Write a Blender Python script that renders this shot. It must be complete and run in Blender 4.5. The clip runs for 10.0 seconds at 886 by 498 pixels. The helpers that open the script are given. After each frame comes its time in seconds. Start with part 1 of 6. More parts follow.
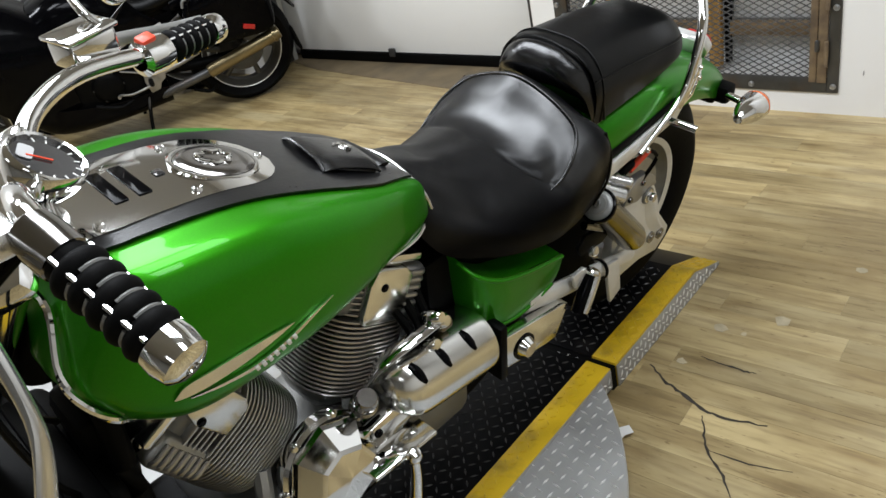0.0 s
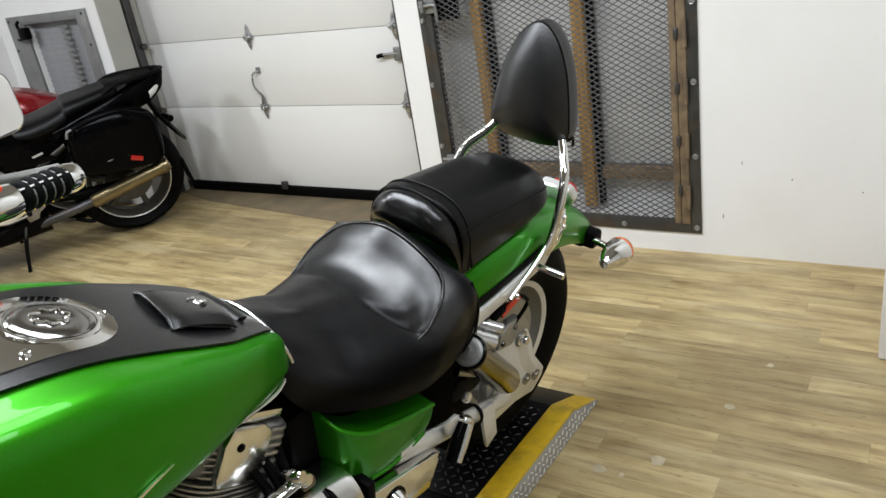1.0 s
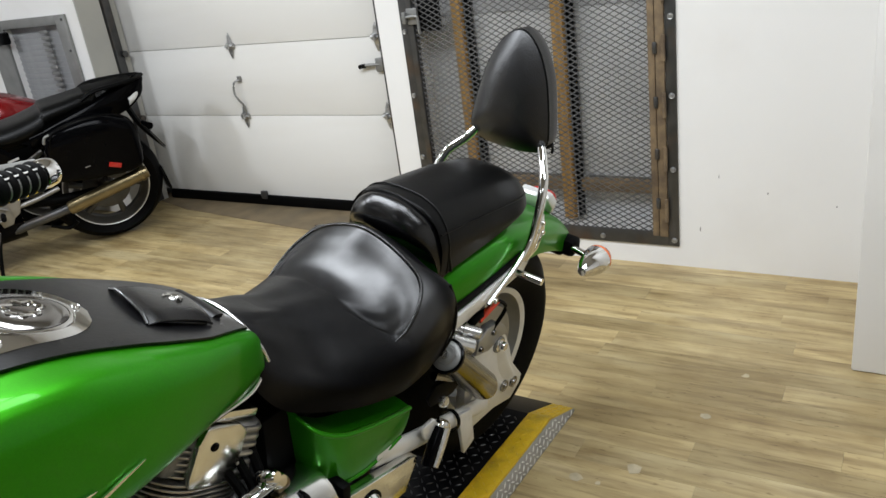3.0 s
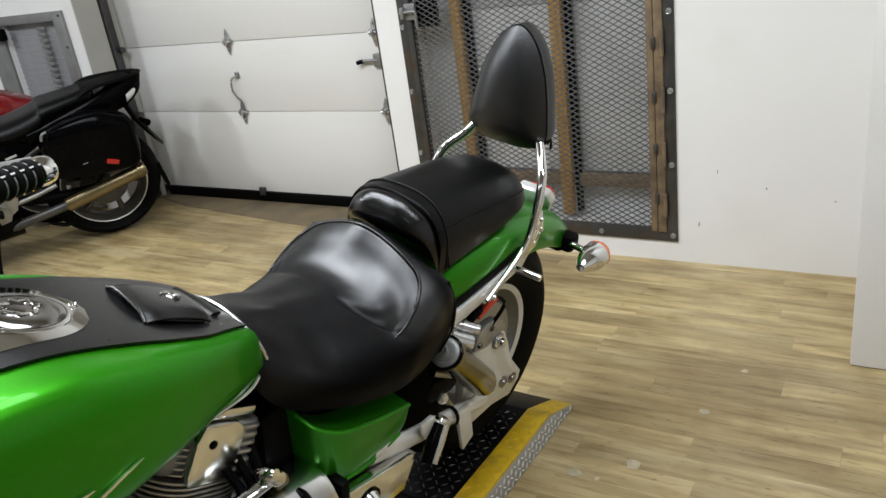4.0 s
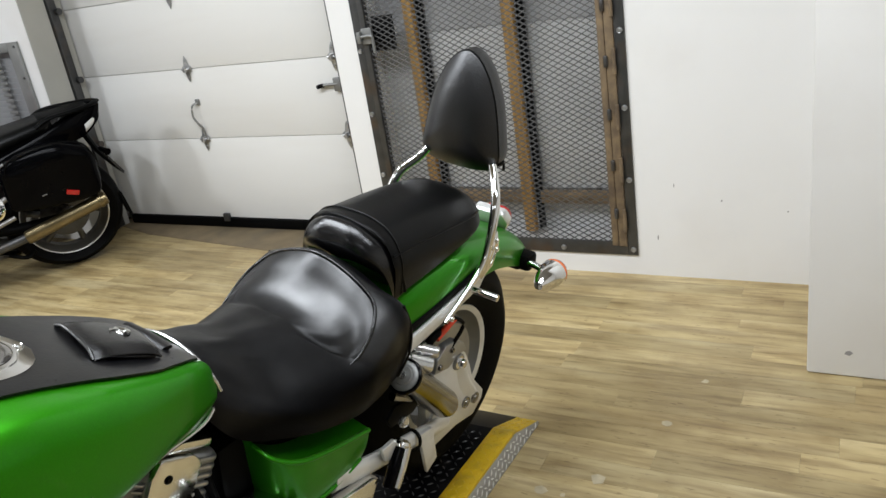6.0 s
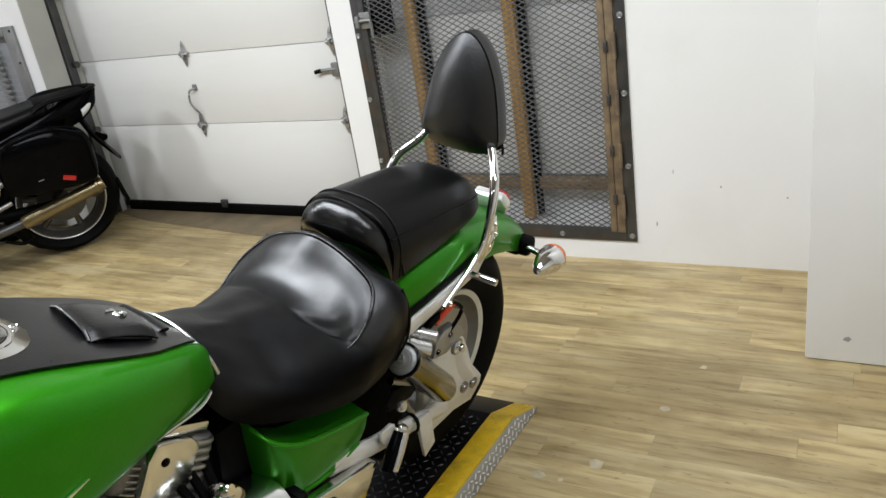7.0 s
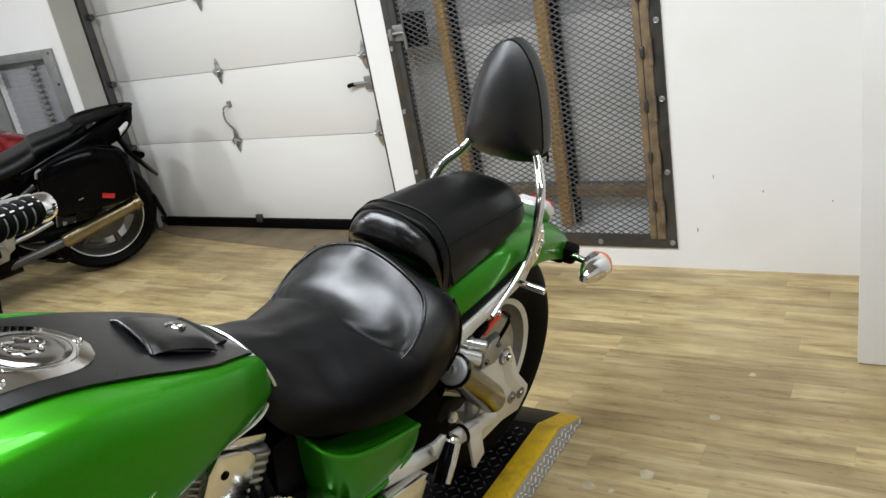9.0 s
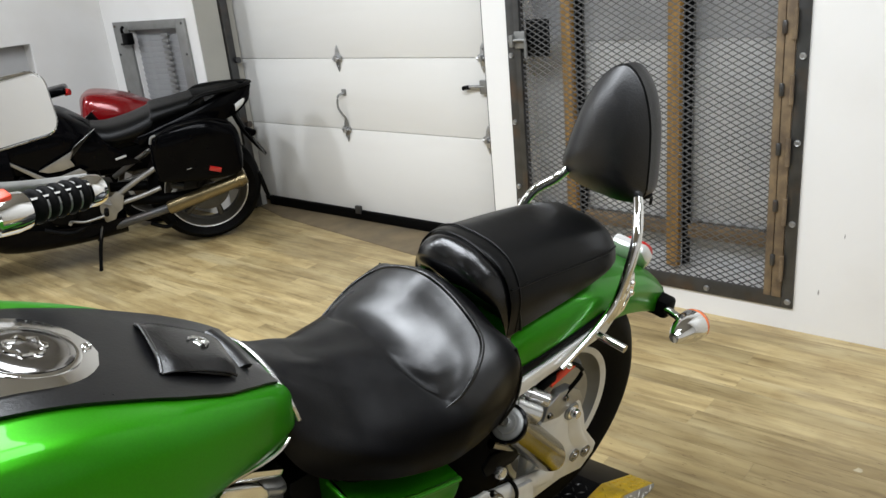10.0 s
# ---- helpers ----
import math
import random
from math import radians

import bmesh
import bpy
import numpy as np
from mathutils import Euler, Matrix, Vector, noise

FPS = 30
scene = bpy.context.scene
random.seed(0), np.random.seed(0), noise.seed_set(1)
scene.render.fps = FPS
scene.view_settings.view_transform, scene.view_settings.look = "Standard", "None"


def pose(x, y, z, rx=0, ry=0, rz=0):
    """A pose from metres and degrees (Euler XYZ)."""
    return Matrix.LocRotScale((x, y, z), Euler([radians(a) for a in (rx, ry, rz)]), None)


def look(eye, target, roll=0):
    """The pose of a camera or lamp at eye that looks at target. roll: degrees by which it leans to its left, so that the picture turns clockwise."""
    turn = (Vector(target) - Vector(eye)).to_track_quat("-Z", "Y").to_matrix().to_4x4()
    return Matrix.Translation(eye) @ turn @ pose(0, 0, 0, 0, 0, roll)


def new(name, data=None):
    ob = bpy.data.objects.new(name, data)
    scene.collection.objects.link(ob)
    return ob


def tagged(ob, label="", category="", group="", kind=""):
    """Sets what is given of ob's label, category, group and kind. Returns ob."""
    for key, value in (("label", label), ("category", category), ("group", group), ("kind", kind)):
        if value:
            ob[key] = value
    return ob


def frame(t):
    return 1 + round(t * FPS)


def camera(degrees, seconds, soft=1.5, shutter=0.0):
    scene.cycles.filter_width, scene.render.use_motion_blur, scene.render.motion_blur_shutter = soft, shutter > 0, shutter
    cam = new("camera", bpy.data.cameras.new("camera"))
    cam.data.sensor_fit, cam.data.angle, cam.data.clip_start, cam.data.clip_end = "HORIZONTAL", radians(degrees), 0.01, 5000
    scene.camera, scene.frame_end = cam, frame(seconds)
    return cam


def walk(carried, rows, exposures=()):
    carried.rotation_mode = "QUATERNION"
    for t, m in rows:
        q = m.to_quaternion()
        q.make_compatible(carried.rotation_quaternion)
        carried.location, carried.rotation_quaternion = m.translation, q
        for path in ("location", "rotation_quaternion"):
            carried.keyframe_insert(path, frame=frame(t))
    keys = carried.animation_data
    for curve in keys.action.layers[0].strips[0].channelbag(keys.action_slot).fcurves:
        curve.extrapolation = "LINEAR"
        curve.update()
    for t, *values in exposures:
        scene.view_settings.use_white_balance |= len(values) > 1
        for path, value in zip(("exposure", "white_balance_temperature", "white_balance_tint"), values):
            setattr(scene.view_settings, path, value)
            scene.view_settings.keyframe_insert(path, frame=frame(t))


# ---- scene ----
cam = camera(59.2, 10.0)
PATH = [
    (0, (3.377, -3.410, 1.420), (2.164, -2.184, 0.408), -13.6),
    (0.2, (3.385, -3.383, 1.425), (2.216, -2.086, 0.450), -13.2),
    (0.5, (3.409, -3.367, 1.446), (2.265, -1.985, 0.562), -12.8),
    (0.7, (3.419, -3.360, 1.447), (2.294, -1.938, 0.604), -11.7),
    (1, (3.423, -3.342, 1.449), (2.368, -1.833, 0.669), -9.4),
    (1.5, (3.423, -3.339, 1.418), (2.414, -1.803, 0.629), -8.8),
    (2, (3.419, -3.350, 1.418), (2.409, -1.807, 0.645), -7.1),
    (2.5, (3.428, -3.354, 1.423), (2.409, -1.804, 0.675), -7.9),
    (4, (3.427, -3.349, 1.425), (2.416, -1.801, 0.665), -8.2),
    (4.5, (3.430, -3.348, 1.427), (2.384, -1.812, 0.688), -10.5),
    (5, (3.455, -3.334, 1.432), (2.490, -1.744, 0.697), -10.9),
    (5.5, (3.467, -3.339, 1.441), (2.507, -1.737, 0.724), -9.5),
    (7, (3.462, -3.335, 1.425), (2.514, -1.745, 0.668), -9.1),
    (7.5, (3.454, -3.336, 1.423), (2.485, -1.754, 0.676), -9.0),
    (8, (3.454, -3.340, 1.421), (2.470, -1.767, 0.674), -8.9),
    (8.5, (3.449, -3.334, 1.420), (2.450, -1.767, 0.679), -9.5),
    (9, (3.415, -3.351, 1.423), (2.407, -1.780, 0.705), -10.8),
    (9.5, (3.389, -3.352, 1.435), (2.404, -1.747, 0.761), -9.7),
    (9.7, (3.384, -3.303, 1.424), (2.300, -1.753, 0.773), -7.6),
    (10, (3.381, -3.170, 1.419), (2.148, -1.750, 0.738), -5.6),
]
EXPOSURES = [(0.0, -0.18), (1.5, -0.10), (2.5, -0.13), (4.0, -0.25), (4.5, -0.25), (5.0, -0.16), (5.5, -0.16), (7.0, -0.11), (9.2, -0.09), (9.6, -0.11), (10.0, -0.05)]
walk(cam, [(t, look(eye, target, roll)) for t, eye, target, roll in PATH], EXPOSURES)

# ---- world and lamps ----
world = bpy.data.worlds.new("world")
world.use_nodes = True
world.node_tree.nodes["Background"].inputs[0].default_value = (0.75, 0.82, 1.0, 1)
world.node_tree.nodes["Background"].inputs[1].default_value = 0.05
scene.world = world

WALL_Y = -0.335      # inner face of the far wall


# ---- materials ----
def mat(name, base, rough=0.5, metal=0.0, coat=0.0, vary=0.0, scale=8.0, bump=0.0, bump_scale=60.0,
        stretch=(1, 1, 1), second=None, rough_vary=0.0, spec=0.5, dirt=None, dirt_scale=3.0, dirt_amount=0.5, random_tone=0.0, island=0.0):
    m = bpy.data.materials.new(name)
    m.use_nodes = True
    nt = m.node_tree
    b = nt.nodes["Principled BSDF"]
    b.inputs["Roughness"].default_value = rough
    b.inputs["Metallic"].default_value = metal
    b.inputs["Coat Weight"].default_value = coat
    b.inputs["Coat Roughness"].default_value = 0.04
    b.inputs["Specular IOR Level"].default_value = spec
    tc = nt.nodes.new("ShaderNodeTexCoord")
    mp = nt.nodes.new("ShaderNodeMapping")
    mp.inputs["Scale"].default_value = stretch
    nt.links.new(tc.outputs["Object"], mp.inputs["Vector"])
    col = None

    def noise_node(s, detail=4.0):
        n = nt.nodes.new("ShaderNodeTexNoise")
        n.inputs["Scale"].default_value = s
        n.inputs["Detail"].default_value = detail
        nt.links.new(mp.outputs["Vector"], n.inputs["Vector"])
        return n

    def mix(fac, a, bcol, kind="MIX"):
        x = nt.nodes.new("ShaderNodeMix")
        x.data_type, x.blend_type = "RGBA", kind
        if isinstance(fac, float):
            x.inputs["Factor"].default_value = fac
        else:
            nt.links.new(fac, x.inputs["Factor"])
        for sock, v in (("A", a), ("B", bcol)):
            k = [i for i in x.inputs if i.name == sock and i.type == "RGBA"][0]
            if isinstance(v, tuple):
                k.default_value = (*v[:3], 1)
            else:
                nt.links.new(v, k)
        return [o for o in x.outputs if o.type == "RGBA"][0]

    col = tuple(base)
    if vary > 0:
        n = noise_node(scale)
        r = nt.nodes.new("ShaderNodeMapRange")
        r.inputs["From Min"].default_value, r.inputs["From Max"].default_value = 0.3, 0.7
        nt.links.new(n.outputs["Fac"], r.inputs["Value"])
        other = second or tuple(c * (1 - vary) for c in base)
        col = mix(r.outputs["Result"], tuple(base), other)
    if dirt:
        n = noise_node(dirt_scale, 8.0)
        r = nt.nodes.new("ShaderNodeMapRange")
        r.inputs["From Min"].default_value, r.inputs["From Max"].default_value = 0.52, 0.72
        r.inputs["To Max"].default_value = dirt_amount
        nt.links.new(n.outputs["Fac"], r.inputs["Value"])
        col = mix(r.outputs["Result"], col, tuple(dirt))
    if random_tone > 0 or island > 0:
        if island > 0:
            oi = nt.nodes.new("ShaderNodeNewGeometry").outputs["Random Per Island"]
        else:
            oi = nt.nodes.new("ShaderNodeObjectInfo").outputs["Random"]
        r = nt.nodes.new("ShaderNodeMapRange")
        r.inputs["To Min"].default_value, r.inputs["To Max"].default_value = 1 - max(random_tone, island), 1.0
        nt.links.new(oi, r.inputs["Value"])
        cc = nt.nodes.new("ShaderNodeCombineColor")
        for k in range(3):
            nt.links.new(r.outputs["Result"], cc.inputs[k])
        col = mix(1.0, col, cc.outputs[0], "MULTIPLY")
    if isinstance(col, tuple):
        b.inputs["Base Color"].default_value = (*col[:3], 1)
    else:
        nt.links.new(col, b.inputs["Base Color"])
    if rough_vary > 0:
        n = noise_node(scale * 2.3)
        r = nt.nodes.new("ShaderNodeMapRange")
        r.inputs["To Min"].default_value, r.inputs["To Max"].default_value = max(0.02, rough - rough_vary), rough + rough_vary
        nt.links.new(n.outputs["Fac"], r.inputs["Value"])
        nt.links.new(r.outputs["Result"], b.inputs["Roughness"])
    if bump > 0:
        n = noise_node(bump_scale, 6.0)
        k = nt.nodes.new("ShaderNodeBump")
        k.inputs["Strength"].default_value = bump
        k.inputs["Distance"].default_value = 0.002
        nt.links.new(n.outputs["Fac"], k.inputs["Height"])
        nt.links.new(k.outputs["Normal"], b.inputs["Normal"])
    return m


M = dict(
    green=mat("candy_green_paint", (0.027, 0.25, 0.004), 0.36, 0.6, coat=0.28, vary=0.12, scale=350.0, spec=0.12),
    leather=mat("black_leather", (0.0035, 0.0035, 0.0042), 0.38, 0, vary=0.3, scale=20, bump=0.25, bump_scale=260, rough_vary=0.06, spec=0.65),
    leather_sheen=mat("leather_masked_sheen", (0.002, 0.002, 0.0025), 0.21, 0, vary=0.3, scale=20, bump=0.12, bump_scale=340, rough_vary=0.04, spec=0.23),
    leather_gloss=mat("polished_leather", (0.002, 0.002, 0.0025), 0.24, 0, vary=0.3, scale=20, bump=0.2, bump_scale=220, rough_vary=0.05, spec=0.55),
    leather_matte=mat("black_vinyl_top", (0.003, 0.003, 0.003), 0.36, 0, vary=0.3, scale=25, bump=0.12, bump_scale=380, rough_vary=0.06, spec=0.14),
    bib=mat("black_leather_bib", (0.003, 0.003, 0.0035), 0.30, 0, vary=0.3, scale=20, bump=0.12, bump_scale=240, rough_vary=0.06, spec=0.4),
    chrome=mat("chrome", (0.83, 0.83, 0.82), 0.07, 1.0, vary=0.06, scale=6, rough_vary=0.03),
    satin=mat("satin_chrome", (0.80, 0.80, 0.78), 0.20, 1.0, vary=0.08, scale=9, rough_vary=0.03),
    chrome_dark=mat("smoked_chrome", (0.33, 0.32, 0.31), 0.14, 1.0, vary=0.2, scale=10),
    polished=mat("polished_alloy", (0.68, 0.68, 0.67), 0.24, 0.9, vary=0.12, scale=14),
    alloy=mat("cast_alloy", (0.42, 0.42, 0.41), 0.42, 0.75, vary=0.2, scale=14, bump=0.15, bump_scale=160, dirt=(0.10, 0.08, 0.05), dirt_scale=9, dirt_amount=0.35),
    silver=mat("silver_paint", (0.76, 0.76, 0.74), 0.34, 0.25, vary=0.08, scale=18, dirt=(0.30, 0.26, 0.20), dirt_scale=12, dirt_amount=0.3),
    engine=mat("grey_engine_paint", (0.24, 0.24, 0.23), 0.45, 0.6, vary=0.15, scale=20, bump=0.1, bump_scale=200),
    fin=mat("machined_fin_edge", (0.50, 0.49, 0.47), 0.33, 0.85, vary=0.2, scale=30),
    black=mat("black_gloss_plastic", (0.0015, 0.0015, 0.002), 0.12, 0, vary=0.2, scale=15, rough_vary=0.05, spec=0.06),
    black_matte=mat("black_matte_metal", (0.0025, 0.0025, 0.0025), 0.5, 0, vary=0.3, scale=30, bump=0.1, bump_scale=150, spec=0.06),
    rubber=mat("tyre_rubber", (0.004, 0.004, 0.004), 0.6, 0, vary=0.3, scale=25, bump=0.2, bump_scale=120, spec=0.06),
    orange=mat("amber_lens", (0.75, 0.16, 0.03), 0.15, 0, coat=0.5),
    red=mat("red_lens", (0.40, 0.012, 0.01), 0.14, 0, coat=0.3),
    red_paint=mat("red_paint", (0.20, 0.002, 0.004), 0.2, 0.2, coat=0.4, spec=0.4, vary=0.1, scale=60),
    red_switch=mat("red_switch", (0.75, 0.06, 0.02), 0.4, 0),
    gold=mat("heat_stained_steel", (0.25, 0.20, 0.11), 0.33, 0.9, vary=0.2, scale=15, bump=0.05),
    steel=mat("dark_steel", (0.10, 0.10, 0.10), 0.42, 0.7, vary=0.35, scale=14, bump=0.1, bump_scale=90, dirt=(0.14, 0.075, 0.03), dirt_scale=6, dirt_amount=0.5),
    rust=mat("rusty_steel", (0.25, 0.18, 0.105), 0.6, 0.2, vary=0.6, scale=22, second=(0.11, 0.08, 0.055), bump=0.25, bump_scale=140),
    mesh=mat("expanded_metal", (0.055, 0.052, 0.048), 0.55, 0.3, vary=0.4, scale=5, second=(0.032, 0.030, 0.027)),
    zinc=mat("zinc_plated", (0.50, 0.50, 0.50), 0.35, 0.85, vary=0.2, scale=30),
    wood=mat("pine_stud", (0.60, 0.335, 0.085), 0.6, 0, vary=0.45, scale=7, stretch=(9, 9, 0.8), bump=0.15, bump_scale=40),
    old_wood=mat("worn_pine", (0.34, 0.23, 0.12), 0.65, 0, vary=0.5, scale=9, stretch=(1.2, 6, 6), bump=0.2, bump_scale=50, dirt=(0.12, 0.10, 0.08), dirt_scale=9, dirt_amount=0.6),
    wall=mat("white_wall_paint", (0.80, 0.79, 0.77), 0.6, 0, vary=0.04, scale=1.6, bump=0.12, bump_scale=220, dirt=(0.55, 0.50, 0.44), dirt_scale=2.3, dirt_amount=0.16),
    rear_wall=mat("grey_wall_paint", (0.24, 0.235, 0.22), 0.6, 0, vary=0.06, scale=1.6, bump=0.12, bump_scale=220),
    door=mat("white_door_steel", (0.77, 0.76, 0.73), 0.42, 0, vary=0.04, scale=2.0, bump=0.12, bump_scale=60, stretch=(0.2, 1, 1.6), dirt=(0.60, 0.55, 0.48), dirt_scale=3.0, dirt_amount=0.2),
    ceiling=mat("ceiling_paint", (0.38, 0.372, 0.355), 0.7, 0, vary=0.05, scale=2),
    grey_panel=mat("grey_sheet", (0.55, 0.55, 0.56), 0.42, 0.0, vary=0.3, scale=3, bump=0.05),
    low_sheet=mat("dull_sheet", (0.76, 0.76, 0.76), 0.42, 0.0, vary=0.25, scale=3),
    grey_light=mat("pale_sheet", (0.50, 0.50, 0.50), 0.5, 0.0, vary=0.15, scale=3),
    concrete=mat("threshold_concrete", (0.20, 0.15, 0.085), 0.75, 0, vary=0.35, scale=7, bump=0.3, bump_scale=60, dirt=(0.10, 0.085, 0.06), dirt_scale=4, dirt_amount=0.6),
    deck=mat("black_painted_plate", (0.004, 0.004, 0.0045), 0.38, 0.0, vary=0.4, scale=9, bump=0.1, dirt=(0.035, 0.03, 0.027), dirt_scale=13, dirt_amount=0.2, spec=0.1),
    yellow=mat("yellow_safety_paint", (0.72, 0.47, 0.012), 0.45, 0, vary=0.2, scale=10, bump=0.1, dirt=(0.16, 0.11, 0.03), dirt_scale=16, dirt_amount=0.5),
    plate=mat("diamond_plate", (0.42, 0.42, 0.41), 0.50, 0.45, vary=0.2, scale=8, dirt=(0.30, 0.26, 0.20), dirt_scale=7, dirt_amount=0.4),
    dark_wheel=mat("dark_wheel_paint", (0.10, 0.095, 0.085), 0.4, 0.5, vary=0.2, scale=20),
    tour_rim=mat("grey_wheel_paint", (0.30, 0.29, 0.27), 0.4, 0.6, vary=0.2, scale=20),
    reveal=mat("grey_reveal", (0.40, 0.39, 0.35), 0.6, 0, vary=0.12, scale=4, bump=0.1, bump_scale=80),
    # Treads paler than their plate: worn tops and the light they catch.
    tread=mat("bright_tread", (0.90, 0.90, 0.89), 0.34, 0.6, vary=0.2, scale=20),
    # Worn black treads, lightened to paint in the glint of their edges.
    deck_tread=mat("worn_glint_tread", (0.012, 0.012, 0.012), 0.28, 0.0, vary=0.4, scale=9, second=(0.05, 0.05, 0.048), spec=0.6),
    slat=mat("louvre_grey_paint", (0.34, 0.345, 0.35), 0.5, 0, vary=0.2, scale=10, bump=0.05),
    steel_light=mat("grey_steel", (0.26, 0.26, 0.25), 0.45, 0.5, vary=0.2, scale=12, bump=0.08),
    glass=mat("instrument_glass", (0.02, 0.02, 0.022), 0.05, 0, coat=1.0),
    white=mat("white_plastic", (0.75, 0.75, 0.73), 0.35, 0, vary=0.05),
    clear_lens=mat("pale_lens", (0.72, 0.72, 0.70), 0.1, 0.2, coat=0.6),
    mirror=mat("mirror_glass", (0.9, 0.9, 0.9), 0.02, 1.0),
    crack=mat("dark_crack", (0.035, 0.028, 0.02), 0.8, 0),
    patch=mat("bare_patch", (0.50, 0.43, 0.29), 0.6, 0, vary=0.3, scale=30),
    seam=mat("seam_grey", (0.30, 0.29, 0.28), 0.6, 0),
)


def plank_material():
    m = mat("vinyl_plank", (0.60, 0.475, 0.24), 0.42, 0, vary=0.45, scale=4.0, stretch=(1.0, 4.2, 1), second=(0.36, 0.262, 0.115),
            bump=0.08, bump_scale=30, rough_vary=0.08, random_tone=0.34, dirt=(0.68, 0.57, 0.33), dirt_scale=2.1, dirt_amount=0.6)
    nt = m.node_tree
    mp = [n for n in nt.nodes if n.type == "MAPPING"][0]
    oi = nt.nodes.new("ShaderNodeObjectInfo")
    mul = nt.nodes.new("ShaderNodeVectorMath")
    mul.operation = "SCALE"
    cx = nt.nodes.new("ShaderNodeCombineXYZ")
    for k in range(3):
        nt.links.new(oi.outputs["Random"], cx.inputs[k])
    nt.links.new(cx.outputs[0], mul.inputs[0])
    mul.inputs["Scale"].default_value = 37.0
    nt.links.new(mul.outputs[0], mp.inputs["Location"])
    b = nt.nodes["Principled BSDF"]
    col = b.inputs["Base Color"].links[0].from_socket
    tc = [n for n in nt.nodes if n.type == "TEX_COORD"][0]
    where = nt.nodes.new("ShaderNodeNewGeometry").outputs["Position"]
    grain = nt.nodes.new("ShaderNodeMapping")
    grain.inputs["Scale"].default_value = (0.6, 1.5, 1)
    nt.links.new(mp.outputs["Vector"], grain.inputs["Vector"])
    streak = grain.outputs["Vector"]
    for scale, lo, hi, tone, amount, vec in ((1.3, 0.47, 0.70, (0.66, 0.58, 0.47), 0.55, where), (7.5, 0.56, 0.70, (0.66, 0.60, 0.52), 0.4, where), (5.0, 0.50, 0.66, (0.62, 0.58, 0.54), 0.75, streak), (14.0, 0.55, 0.70, (0.60, 0.56, 0.51), 0.6, streak), (30.0, 0.64, 0.72, (0.42, 0.36, 0.29), 0.7, mp.outputs["Vector"])):
        n = nt.nodes.new("ShaderNodeTexNoise")
        n.inputs["Scale"].default_value, n.inputs["Detail"].default_value = scale, 7.0
        nt.links.new(vec, n.inputs["Vector"])
        r = nt.nodes.new("ShaderNodeMapRange")
        r.inputs["From Min"].default_value, r.inputs["From Max"].default_value, r.inputs["To Max"].default_value = lo, hi, amount
        nt.links.new(n.outputs["Fac"], r.inputs["Value"])
        x = nt.nodes.new("ShaderNodeMix")
        x.data_type, x.blend_type = "RGBA", "MULTIPLY"
        nt.links.new(r.outputs["Result"], x.inputs["Factor"])
        a, bb = [i for i in x.inputs if i.type == "RGBA"]
        nt.links.new(col, a)
        bb.default_value = (*tone, 1)
        col = [o for o in x.outputs if o.type == "RGBA"][0]
    nt.links.new(col, b.inputs["Base Color"])
    return m


M["plank"] = plank_material()


